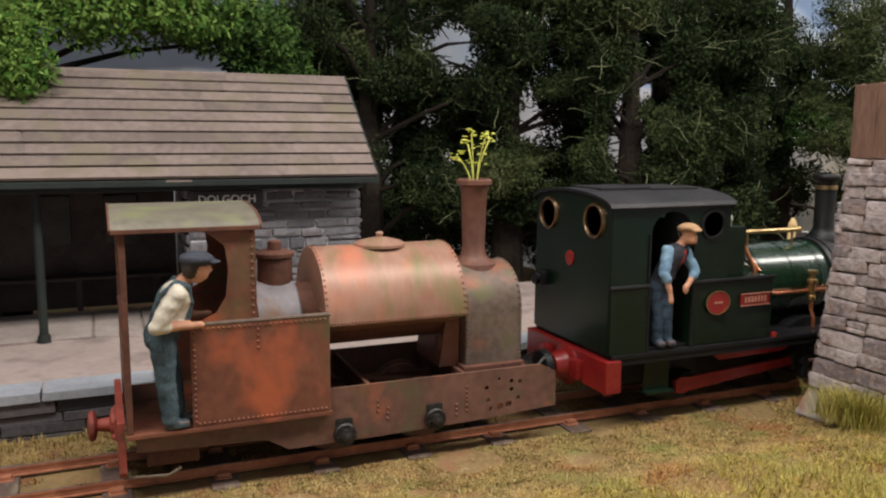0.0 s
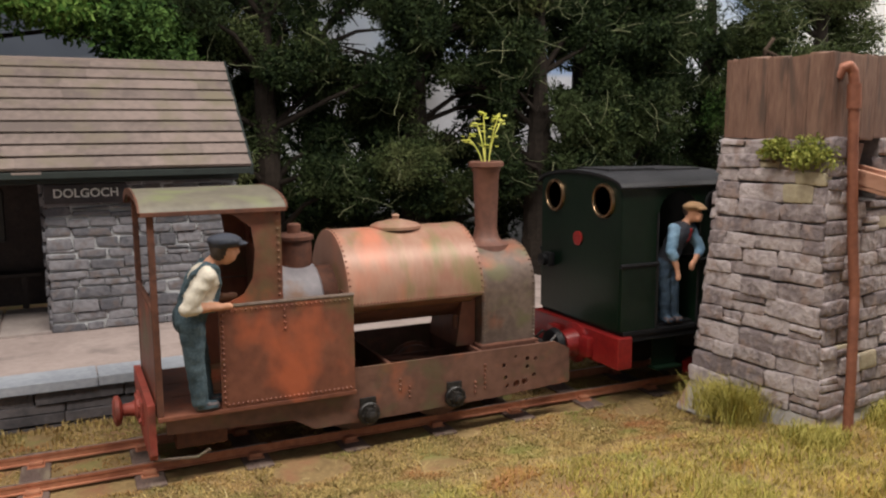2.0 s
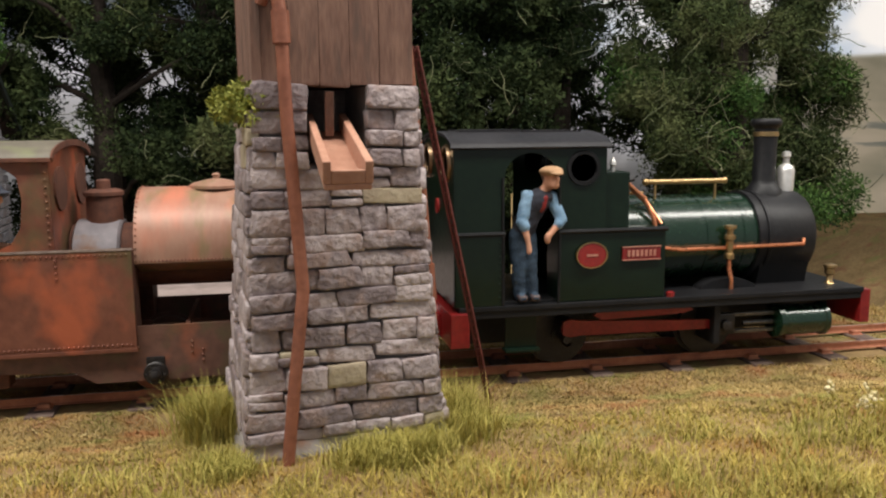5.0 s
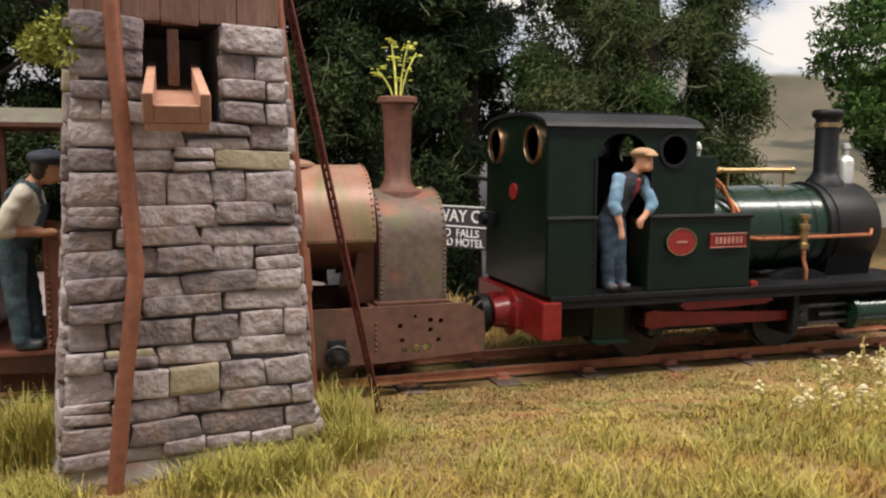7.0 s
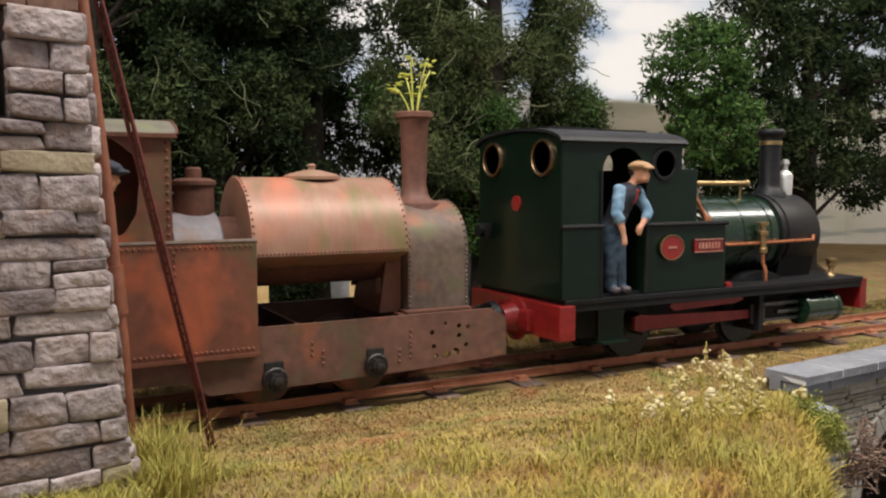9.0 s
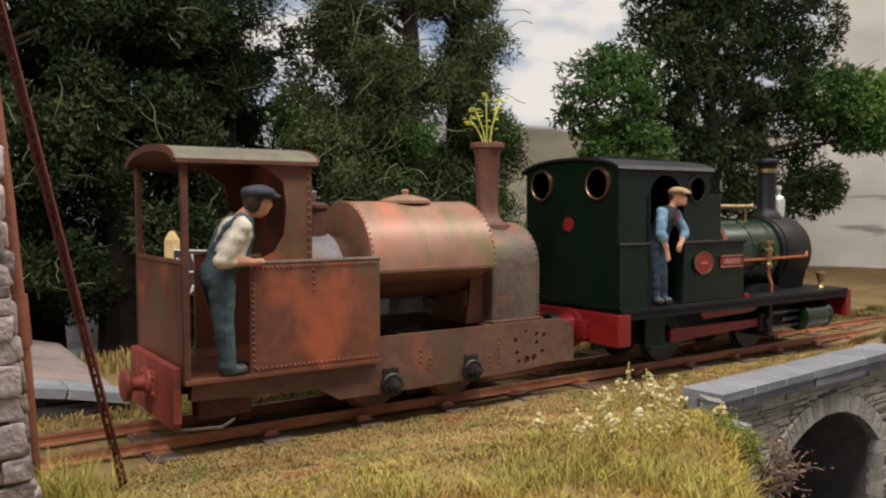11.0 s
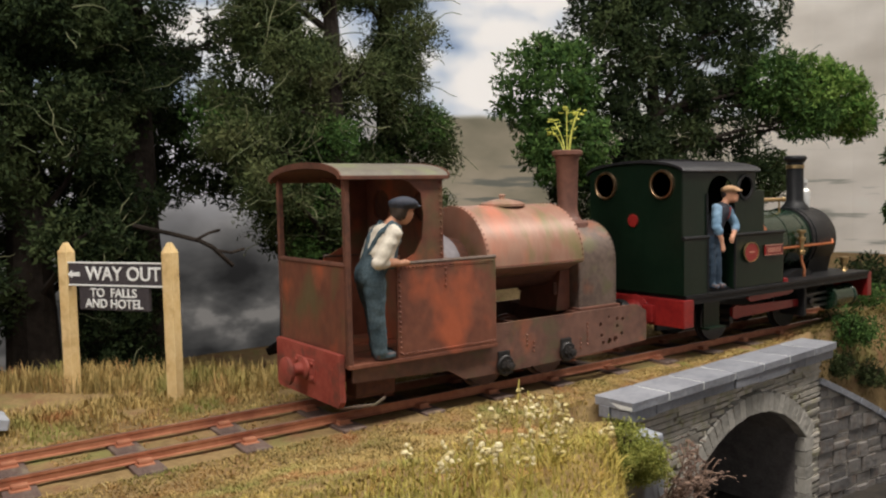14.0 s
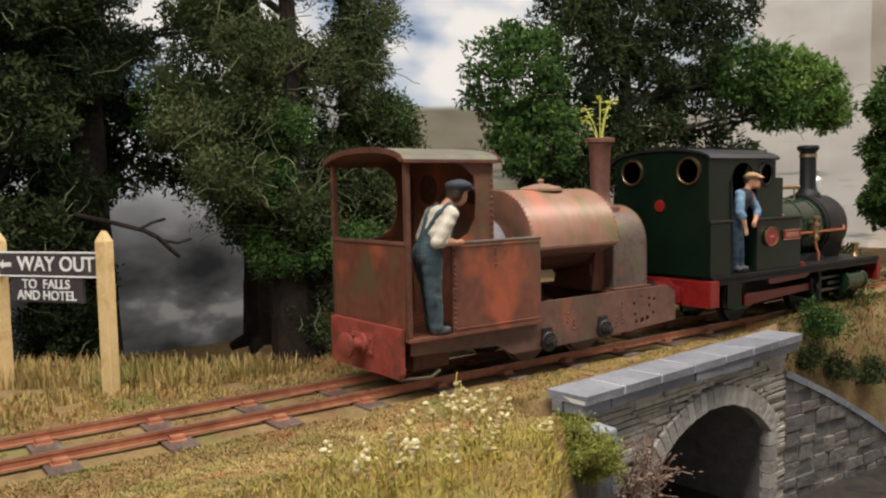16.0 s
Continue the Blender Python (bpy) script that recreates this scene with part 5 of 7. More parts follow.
        box(bm, -0.42, 0.42, 2.2 * s - 0.02, 2.5 * s + 0.02, -0.42, 0.42, 0.06)
        lathe(bm, [(0.2, 2.5 * s), (0.2, 2.66 * s), (0.1, 2.68 * s)], (0, 0, 0), "Y", 12)
        head = part("crosshead", bm, M["axle"], None, "oily black crosshead", True)
        head.parent = t
        bm = B()
        prism(bm, [(-0.3, -0.25)] + arc(0, 0, 0.34, -70, 70, 6) + [(-0.3, CRANK + 0.25)] + arc(0, CRANK, 0.3, 110, 250, 4), "Y", 1.5 * s, 2.18 * s)
        web = part("crank", bm, M["axle"], None, "black crank web")
        web.parent = t
        RODS.append((bm2, head, web, 0.0 if s < 0 else 90.0))
    ws = [wheelset(t, 11.4, 0.81, 1.14, M["axle"]), wheelset(t, 17.6, 0.81, 1.14, M["axle"])]
    return t, ws


rusty, rusty_wheels = engine_rusty()
green, green_wheels = engine_green()
plant = sprout()
crew_a = driver(-8.75, -2.25, 1.62)
crew_b = fireman(9.7, -2.45, 2.5)


# ---------------------------------------------------------------- platform
def build_platform():
    t = thing("platform", "low station platform with pinkish top and slate edging", "platform", -10, 10, -0.9, kind="structure")
    top = 0.88
    ramp_top = lambda x: top - 0.012 * max(0.0, x - 17.0) ** 2
    bm = B()
    prism(bm, [(-80, -1.2), (26.9, -1.2)] + [(26.9 - 1.1 * i, ramp_top(26.9 - 1.1 * i) - 0.02) for i in range(10)] + [(-80, top - 0.02)], "Y", 5.9, 19.5)
    part("platform_top", bm, M["platform"], t)
    rnd = random.Random(3)
    x = -40.0
    while x < 17:
        w = rnd.uniform(3.6, 4.4)
        m = Matrix.Translation((x + w / 2, 5.95, top - 0.12))
        lay(t, "edging_slab", M["slab"], m, w - 0.06, 1.7, 0.36, rnd)
        x += w
    n = 4
    w = (27.1 - x) / n
    for i in range(n):
        xc = x + (i + 0.5) * w
        m = Matrix.Translation((xc, 5.95, ramp_top(xc) - 0.12)) @ Matrix.Rotation(math.atan(0.024 * max(0.0, xc - 17)), 4, "Y")
        lay(t, "edging_slab", M["slab"], m, w - 0.02, 1.7, 0.36, rnd)
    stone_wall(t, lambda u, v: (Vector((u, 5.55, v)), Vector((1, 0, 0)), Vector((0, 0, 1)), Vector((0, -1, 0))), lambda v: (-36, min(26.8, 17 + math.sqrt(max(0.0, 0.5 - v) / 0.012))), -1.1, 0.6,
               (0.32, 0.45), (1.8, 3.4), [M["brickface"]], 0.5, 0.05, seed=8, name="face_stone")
    return t


build_platform()


# ---------------------------------------------------------------- station shelter
def build_station():
    t = thing("station_shelter", "slate-roofed stone station shelter with an open dark waiting bay", "station building", -10, 17, 0.85)
    z0 = 0.85
    # stone end block
    bm = B()
    box(bm, -6.5, 2.16, 13.74, 22.0, z0, 8.1)
    prism(bm, [(13.75, 8.1), (22.0, 8.1), (18.0, 13.4)], "X", 1.75, 2.2)
    part("wall_core", bm, M["mortar_pale"], t)
    X, Z = Vector((1, 0, 0)), Vector((0, 0, 1))
    mats = [M["slate_stone"]]
    stone_wall(t, lambda u, v: (Vector((u, 13.72, v)), X, Z, Vector((0, -1, 0))), lambda v: (-6.6, 2.28), z0, 8.1, (0.4, 0.66), (0.8, 1.9), mats, 0.2, 0.1, seed=21, split=0.2)
    stone_wall(t, lambda u, v: (Vector((2.22, u, v)), Vector((0, 1, 0)), Z, X), lambda v: (13.7, 22.0) if v < 8.1 else (13.75 + (v - 8.1) * 0.8, 22.0 - (v - 8.1) * 0.75), z0, 12.8, (0.4, 0.66), (0.8, 1.9), mats, 0.2, 0.1, seed=22, split=0.2)
    stone_wall(t, lambda u, v: (Vector((-6.57, u, v)), Vector((0, 1, 0)), Z, -X), lambda v: (13.7, 19.0), z0, 8.0, (0.4, 0.66), (0.8, 1.9), mats, 0.2, 0.09, seed=23)
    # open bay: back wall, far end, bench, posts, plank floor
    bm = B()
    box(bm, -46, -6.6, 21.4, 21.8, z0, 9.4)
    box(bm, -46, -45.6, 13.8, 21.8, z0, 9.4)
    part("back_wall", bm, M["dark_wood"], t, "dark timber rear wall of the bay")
    for x in (-9.5, -13.0, -16.8, -21):
        bm = B()
        box(bm, x - 0.9, x + 0.9, 21.28, 21.42, 4.4, 7.2, 0.05)
        part("notice_panel", bm, M["axle"], t)
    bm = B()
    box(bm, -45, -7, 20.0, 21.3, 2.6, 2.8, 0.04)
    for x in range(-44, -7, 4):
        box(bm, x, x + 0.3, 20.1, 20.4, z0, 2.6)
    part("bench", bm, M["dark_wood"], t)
    rnd = random.Random(9)
    x = -30.0
    while x < -6.8:
        w = 2.35
        m = Matrix.Translation((x + w / 2, 16.6, z0 + 0.06))
        lay(t, "floor_plank", M["plank"], m, w - 0.14, 6.2, 0.16, rnd)
        x += w
    for x in (-13.3, -25.0, -36.0):
        bm = B()
        rod(bm, (x, 13.6, z0), (x, 13.6, 8.2), 0.2, seg=12)
        rod(bm, (x, 13.6, z0), (x, 13.6, z0 + 0.4), 0.32, 0.26, 12)
        part("post", bm, M["post_green"], t, "dark green iron post")
    bm = B()
    box(bm, -46, 2.3, 13.2, 13.5, 7.9, 8.3, 0.04)
    box(bm, -46, 2.6, 11.95, 12.1, 8.2, 8.5, 0.03)
    part("fascia", bm, M["post_green"], t)
    # roof: courses of slates, gapped so the dark deck draws their shadow lines
    sl = math.atan2(13.85 - 8.55, 18.0 - 12.0)
    L = math.hypot(13.85 - 8.55, 6.0)
    bm = B()
    prism(bm, [(12.0, 8.4), (18.0, 13.7), (24.0, 8.4), (24.0, 8.2), (18.0, 13.5), (12.0, 8.2)], "X", -46, 2.5)
    part("roof_deck", bm, M["dark_wood"], t)
    up = Vector((0, math.cos(sl), math.sin(sl)))
    out = Vector((0, -math.sin(sl), math.cos(sl)))
    rows = 10
    for r in range(rows):
        d = (r + 0.5) * L / rows
        p0 = Vector((0, 12.0, 8.5)) + up * d
        x = -46.0 + rnd.uniform(-1, 0)
        while x < 2.62:
            w = min(rnd.uniform(5.0, 9.0), 2.64 - x)
            if 2.64 - x - w < 1.5:
                w = 2.64 - x
            m = Matrix((X, up, out)).transposed().to_4x4()
            m.translation = Vector((x + w / 2, p0.y, p0.z)) + out * 0.1
            m = m @ Matrix.Rotation(radians(-5), 4, "X")
            lay(t, "slate", M["roof_tile"], m, w + 0.02, L / rows * 0.9, 0.15, rnd)
            x += w
    bm = B()
    box(bm, -46, 2.66, 17.75, 18.25, 13.72, 13.92, 0.06)
    part("ridge", bm, M["roof_tile"], t)
    bm = B()
    for a, b in (((12.0, 8.5), (18.0, 13.85)),):
        prism(bm, [(a[0], a[1] - 0.35), (b[0], b[1] - 0.35), (b[0], b[1] + 0.12), (a[0], a[1] + 0.12)], "X", 2.6, 2.78)
    prism(bm, [(24.0, 8.15), (18.0, 13.5), (18.0, 13.97), (24.0, 8.62)], "X", 2.6, 2.78)
    part("barge_board", bm, M["post_green"], t)
    bm = B()
    box(bm, -7.7, -6.5, 11.95, 12.9, 8.32, 8.58, 0.03, Matrix.Rotation(0.2, 3, "X"))
    part("loose_slate", bm, M["roof_tile"], t)
    # name board, which hangs on the wall
    s = thing("station_name_board", "dark station name board with white capital letters on the stone wall", "sign", -4.65, 13.3, 7.0)
    bm = B()
    box(bm, -6.5, -2.95, 13.35, 13.55, 6.95, 7.85, 0.04)
    part("board", bm, M["signboard"], s)
    words("lettering", "DOLGOCH", 0.56, pose(-4.72, 13.32, 7.42, 90, 0, 0), M["white"], s)


build_station()


# ---------------------------------------------------------------- water tower
TA = 7.0  # degrees by which the tower stands askew
TC = Vector((19.1, -6.5, 0))


def build_tower():
    t = thing("water_tower", "tapering grey stone water tower with a brown plank tank", "water tower", TC.x, TC.y, -0.3)
    rot = Matrix.Rotation(radians(TA), 3, "Z")

    def W(u, v, z):
        return TC + rot @ Vector((u, v, 0)) + Vector((0, 0, z))

    def half(z):
        k = min(1.0, max(0.0, (9.9 - z) / 9.4))
        return 2.12 + 0.48 * k + 0.12 * k ** 4

    bm = B()
    rings = []
    for z in (0.3, 2, 4, 6, 7.8):
        h = half(z) - 0.1
        rings.append([bm.verts.new(W(a * h, b * h, z)) for a, b in ((-1, -1), (1, -1), (1, 1), (-1, 1))])
    for a, b in zip(rings, rings[1:]):
        for i in range(4):
            bm.faces.new((a[i], a[(i + 1) % 4], b[(i + 1) % 4], b[i]))
    bm.faces.new(rings[0])
    bm.faces.new(rings[-1])
    part("tower_core", bm, M["mortar"], t)
    for u0, u1, v0, v1 in ((-2.05, -0.82, -2.1, 2.05), (0.82, 2.05, -2.1, 2.05), (-0.82, 0.82, 0.6, 2.05)):
        bm = B()
        v = [[bm.verts.new(W(a, b, z)) for a, b in ((u0, v0), (u1, v0), (u1, v1), (u0, v1))] for z in (7.7, 9.88)]
        bm.faces.new(v[0])
        bm.faces.new(v[1])
        for i in range(4):
            bm.faces.new((v[0][i], v[0][(i + 1) % 4], v[1][(i + 1) % 4], v[1][i]))
        part("pier", bm, M["mortar"], t)
    mats = [M["stone"]] * 13 + [M["stone_tan"]]
    for k in range(4):
        R = rot @ Matrix.Rotation(k * math.pi / 2, 3, "Z")
        al = R @ Vector((1, 0, 0))
        on = R @ Vector((0, -1, 0.055)).normalized()
        upv = (Vector((0, 0, 1)) - on * on.z).normalized()

        def at(u, v, R=R, al=al, on=on, upv=upv):
            h = half(v)
            return TC + R @ Vector((u, -h + 0.04, 0)) + Vector((0, 0, v)), al, upv, on

        stone_wall(t, at, lambda v: (-half(v) - 0.03, half(v) + 0.03), 0.55, 7.75 if k == 0 else 9.9, (0.42, 0.74), (0.75, 1.95), mats, 0.34, 0.022, seed=31 + k, split=0.18)
        if k == 0:
            for side, seed in (((-1, -0.8), 51), ((0.8, 1), 52)):
                ends = (lambda v: (-half(v) - 0.03, -0.8)) if side[0] < 0 else (lambda v: (0.8, half(v) + 0.03))
                stone_wall(t, at, ends, 7.75, 9.9, (0.4, 0.62), (0.5, 1.1), [M["stone"]], 0.34, 0.022, seed=seed)
    bm = B()
    h0, h1 = 3.15, 2.75
    a = [bm.verts.new(W(x * h0, y * h0, -0.7)) for x, y in ((-1, -1), (1, -1), (1, 1), (-1, 1))]
    b = [bm.verts.new(W(x * h1, y * h1, 0.62)) for x, y in ((-1, -1), (1, -1), (1, 1), (-1, 1))]
    bm.faces.new(a)
    bm.faces.new(b)
    for i in range(4):
        bm.faces.new((a[i], a[(i + 1) % 4], b[(i + 1) % 4], b[i]))
    bmesh.ops.bevel(bm, geom=bm.edges[:], offset=0.1, segments=2, affect="EDGES")
    part("plinth", bm, M["plinth"], t, "rough pale plinth")

    # the plank tank
    hz0, hz1, hh = 9.92, 12.7, 2.0
    bm = B()
    v = [[bm.verts.new(W(x * (hh - 0.15), y * (hh - 0.15), z)) for x, y in ((-1, -1), (1, -1), (1, 1), (-1, 1))] for z in (hz0, hz1 - 0.5)]
    bm.faces.new(v[0])
    bm.faces.new(v[1])
    for i in range(4):
        bm.faces.new((v[0][i], v[0][(i + 1) % 4], v[1][(i + 1) % 4], v[1][i]))
    tank = part("tank", bm, M["dark_wood"], t, "square brown plank water tank")
    rnd = random.Random(6)
    for k in range(4):
        R = rot @ Matrix.Rotation(k * math.pi / 2, 3, "Z")
        n = 5
        for i in range(n):
            u = -hh + (i + 0.5) * 2 * hh / n
            m = (R.to_4x4())
            m.translation = TC + R @ Vector((u, -hh, 0)) + Vector((0, 0, (hz0 + hz1) / 2 + rnd.uniform(-0.03, 0.03)))
            lay(tank, "plank", M["wood_tank"], m, 2 * hh / n - 0.015, 0.22, hz1 - hz0, rnd)
        bm = B()
        c = TC + R @ Vector((hh, -hh, 0))
        box(bm, c.x - 0.13, c.x + 0.13, c.y - 0.13, c.y + 0.13, hz0, hz1 + 0.04, 0.03)
        part("corner_post", bm, M["wood_tank"], tank)
    bm = B()
    tube(bm, [W(-0.7, 1.5, 12.3), W(-0.9, 1.45, 13.1), W(-0.5, 1.4, 13.55)], 0.07, 7)
    tube(bm, [W(-0.9, 1.45, 13.1), W(-0.55, 1.2, 12.9)], 0.06, 7)
    part("float_lever", bm, M["twig"], tank, "crooked brown lever")
    # overflow pipe with a bent top, down the front
    bm = B()
    tube(bm, [W(-1.75, -3.2, -0.1), W(-1.5, -3.05, 1.9), W(-1.12, -2.75, 4.6), W(-1.2, -2.6, 6.4), W(-1.35, -2.5, 9.0), W(-1.42, -2.42, 11.7), W(-1.47, -2.38, 12.1), W(-1.58, -2.3, 12.28), W(-1.75, -2.15, 12.2), W(-1.85, -2.05, 11.9)], 0.17, 12)
    rod(bm, W(-1.4, -2.44, 10.9), W(-1.42, -2.42, 11.7), 0.23, seg=12)
    part("overflow_pipe", bm, M["pipe"], t, "bent rust-brown overflow pipe", True)
    # second pipe up the corner nearest the track, and a chain
    bm = B()
    tube(bm, [W(3.3, -0.5, -0.6), W(3.12, -0.5, 3.0), W(2.87, -0.45, 6.7), W(2.46, -0.5, 11.0), W(2.4, -0.5, 11.8)], 0.15, 12)
    rod(bm, W(3.07, -0.49, 3.6), W(3.0, -0.48, 4.7), 0.21, seg=10)
    part("riser_pipe", bm, M["pipe"], t, "orange-brown riser pipe", True)
    # trough
    d = Vector((19.26, -12.84, 7.6)) - W(0.0, -0.6, 8.7)
    p0 = W(0.0, -0.6, 8.7)
    al = d.normalized()
    sd = al.cross(Vector((0, 0, 1))).normalized()
    un = sd.cross(al)
    def slab(c0, su, sv, a0, a1):
        bm = B()
        m = Matrix((sd, al, un)).transposed().to_4x4()
        m.translation = p0
        box(bm, c0 - su, c0 + su, a0, a1, sv[0], sv[1], 0.03)
        bmesh.ops.transform(bm, matrix=m, verts=bm.verts)
        return bm
    ln = d.length
    chute = part("chute", slab(0, 0.52, (-0.14, 0.0), 0, ln), M["trough"], t, "sloping open timber water chute")
    part("chute_side", slab(-0.46, 0.09, (0.0, 0.5), 0, ln), M["trough"], chute)
    part("chute_side", slab(0.46, 0.09, (0.0, 0.5), 0, ln), M["trough"], chute)
    part("chute_end", slab(0, 0.37, (0.0, 0.3), ln - 0.14, ln), M["trough"], chute)
    part("sluice_lever", slab(0, 0.12, (0.1, 1.3), 1.1, 1.25), M["wood_tank"], t)
    # stay chain leaning from the tank to the trackside
    c = thing("stay_chain", "dark red iron ladder chain leaning from the tank", "chain", 24.6, -3.6, -0.9)
    a, b = Vector((22.0, -5.6, 11.2)), Vector((24.9, -3.4, -0.85))
    n = 44
    side = Vector((0.06, -0.036, 0.0))
    bm = B()
    rod(bm, a - side, b - side, 0.055, seg=6)
    rod(bm, a + side, b + side, 0.055, seg=6)
    for i in range(n):
        p = a.lerp(b, (i + 0.5) / n)
        rod(bm, p - side, p + side, 0.045, seg=6)
    part("chain_run", bm, M["chain"], c)


build_tower()


# ---------------------------------------------------------------- way out sign
def build_sign():
    t = thing("way_out_sign", "cream-posted sign with white lettering on dark boards, in grass", "sign", 31.8, 8.8, -0.9)
    A, Bp = Vector((30.3, 11.0, 0)), Vector((33.3, 6.65, 0))
    for p in (A, Bp):
        bm = B()
        ang = math.atan2(Bp.y - A.y, Bp.x - A.x)
        rm = Matrix.Rotation(ang, 3, "Z")
        box(bm, -0.24, 0.24, -0.24, 0.24, -1.2, 5.15, 0.03)
        r = bmesh.ops.create_cone(bm, cap_ends=True, segments=4, radius1=0.33, radius2=0.1, depth=0.4, matrix=Matrix.Translation((0, 0, 5.33)) @ Matrix.Rotation(math.pi / 4, 4, "Z"))
        bmesh.ops.rotate(bm, verts=bm.verts, cent=(0, 0, 0), matrix=rm)
        bmesh.ops.translate(bm, verts=bm.verts, vec=(p.x, p.y, 0))
        part("post", bm, M["cream"], t, "cream post with a pointed top")
    d = (Bp - A)
    ln = d.length
    al = d.normalized()
    out = Vector((al.y, -al.x, 0))
    mid = (A + Bp) / 2
    base = Matrix((al, Vector((0, 0, 1)), out)).transposed().to_4x4()
    def plate(name, u0, u1, z0, z1, mat, w0, w1, parent):
        bm = B()
        box(bm, u0, u1, z0, z1, w0, w1, 0.02)
        m = base.copy()
        m.translation = mid
        bmesh.ops.transform(bm, matrix=m, verts=bm.verts)
        return part(name, bm, mat, parent)
    hl = ln / 2 - 0.2
    b1 = plate("board", -hl, hl, 3.72, 4.72, M["signboard"], 0.0, 0.16, t)
    for z in (3.72, 4.66):
        plate("board_edge", -hl, hl, z, z + 0.07, M["white"], 0.161, 0.2, b1)
    b2 = plate("board", -hl * 0.78, hl * 0.68, 2.72, 3.68, M["signboard"], 0.0, 0.14, t)
    m = base.copy()
    m.translation = mid + Vector((0, 0, 4.22)) + out * 0.17 + al * 0.42
    words("lettering", "WAY OUT", 0.8, m, M["white"], b1)
    bm = B()
    prism(bm, [(-2.42, 4.2), (-2.2, 4.38), (-2.2, 4.28), (-1.8, 4.3), (-1.8, 4.12), (-2.2, 4.12), (-2.2, 4.04)], "Z", 0.165, 0.2)
    mm = base.copy()
    mm.translation = mid
    bmesh.ops.transform(bm, matrix=mm, verts=bm.verts)
    part("pointer", bm, M["white"], b1, "small white pointing mark")
    m = base.copy()
    m.translation = mid + Vector((0, 0, 3.43)) + out * 0.15 - al * 0.12
    words("lettering", "TO  FALLS", 0.52, m, M["white"], b2)
    m.translation = mid + Vector((0, 0, 2.98)) + out * 0.15 - al * 0.12
    words("lettering", "AND HOTEL", 0.52, m, M["white"], b2)


build_sign()


# ---------------------------------------------------------------- bridge
def build_bridge():
    t = thing("bridge", "slate stone arch bridge with a blue-grey coping beside the track", "bridge", 55, -5.5, -9)
    yf = -5.35
    cx, half, spring, rise = 55.9, 5.0, -5.1, 2.05
    Rr = (half * half + rise * rise) / (2 * rise)
    cz = spring + rise - Rr
    X, Z = Vector((1, 0, 0)), Vector((0, 0, 1))
    a0 = math.degrees(math.asin(half / Rr))
    inner = arc(cx, cz, Rr, 90 + a0, 90 - a0, 18)
    # wall core with the opening through it, in two abutments and a crown
    bm = B()
    prism(bm, [(47.2, -10), (cx - half, -10)] + inner + [(cx + half, -10), (62.6, -10), (62.6, -1.4), (47.2, -1.4)], "Y", yf + 0.12, yf + 1.2)
    part("wall_core", bm, M["mortar"], t)
    bm = B()
    tunnel = arc(cx, cz, Rr + 0.02, 90 + a0, 90 - a0, 18)
    shell = [(cx - half - 0.02, -10)] + tunnel + [(cx + half + 0.02, -10)]
    prism(bm, shell + [(u, v + 0.5) for u, v in reversed(shell)], "Y", yf + 1.2, 4.0)
    part("vault", bm, M["mortar"], t, "dark stone vault")
    bm = B()
    box(bm, 46, 65, 4.0, 4.4, -10, -1.2)
    part("far_wall", bm, M["mortar"], t)

    bm = B()
    box(bm, 49.4, 62.6, -4.3, 4.2, -1.35, -0.77, 0.05)
    part("deck", bm, M["ground"], t, "grassy earth deck under the track")

    def clear(u, v):
        d = math.hypot(u - cx, v - cz)
        return not (abs(u - cx) < half + 0.75 and v < spring) and not (d < Rr + 0.95 and v > spring - 0.5 and abs(u - cx) < half + 0.8)

    stone_wall(t, lambda u, v: (Vector((u, yf + 0.05, v)), X, Z, Vector((0, -1, 0))), lambda v: (47.2, 62.65), -9.5, -1.45, (0.15, 0.27), (1.2, 3.2), [M["bridge_stone"]], 0.4, 0.035, clear, seed=41, name="course_stone")
    rnd = random.Random(44)
    n = 25
    for i in range(n):
        a = radians(90 + a0 + 4 - (2 * a0 + 8) * (i + 0.5) / n)
        d = Vector((math.cos(a), 0, math.sin(a)))
        side = Vector((math.sin(a), 0, -math.cos(a)))
        m = Matrix((side, Vector((0, -1, 0)), d)).transposed().to_4x4()
        m.translation = Vector((cx, yf - 0.02, cz)) + d * (Rr + 0.42)
        lay(t, "voussoir", M["voussoir"], m, (2 * a0 + 8) / 57.3 * (Rr + 0.42) / n - 0.03, 0.55, 0.9, rnd)
    for side in (-1, 1):
        z = spring - 0.15
        while z > -9.6:
            h = rnd.uniform(0.5, 0.8)
            wide = rnd.choice((0.72, 0.86))
            m = Matrix.Translation((cx + side * (half + wide / 2), yf - 0.02, z - h / 2))
            lay(t, "voussoir", M["voussoir"], m, wide, 0.55, h - 0.04, rnd)
            z -= h
    # coping in two layers
    x = 46.2
    for i in range(7):
        w = 17.3 / 7
        m = Matrix.Translation((x + w / 2, -5.1, -0.88))
        lay(t, "coping_slab", M["coping"], m, w - 0.11, 1.85, 0.34, rnd)
        x += w
    bm = B()
    box(bm, 46.4, 63.3, -5.8, -4.4, -1.5, -1.03, 0.05)
    bed = B()
    box(bed, 46.26, 63.44, -5.97, -4.24, -1.04, -0.735)
    part("mortar_bed", bed, M["white"], t)
    cope = part("under_course", bm, M["mortar"], t)
    stone_wall(t, lambda u, v: (Vector((u, -5.72, v)), X, Z, Vector((0, -1, 0))), lambda v: (46.35, 63.35), -1.5, -1.04, (0.2, 0.26), (1.5, 3.0), [M["coping"]], 0.4, 0.03, seed=45, name="course_stone")
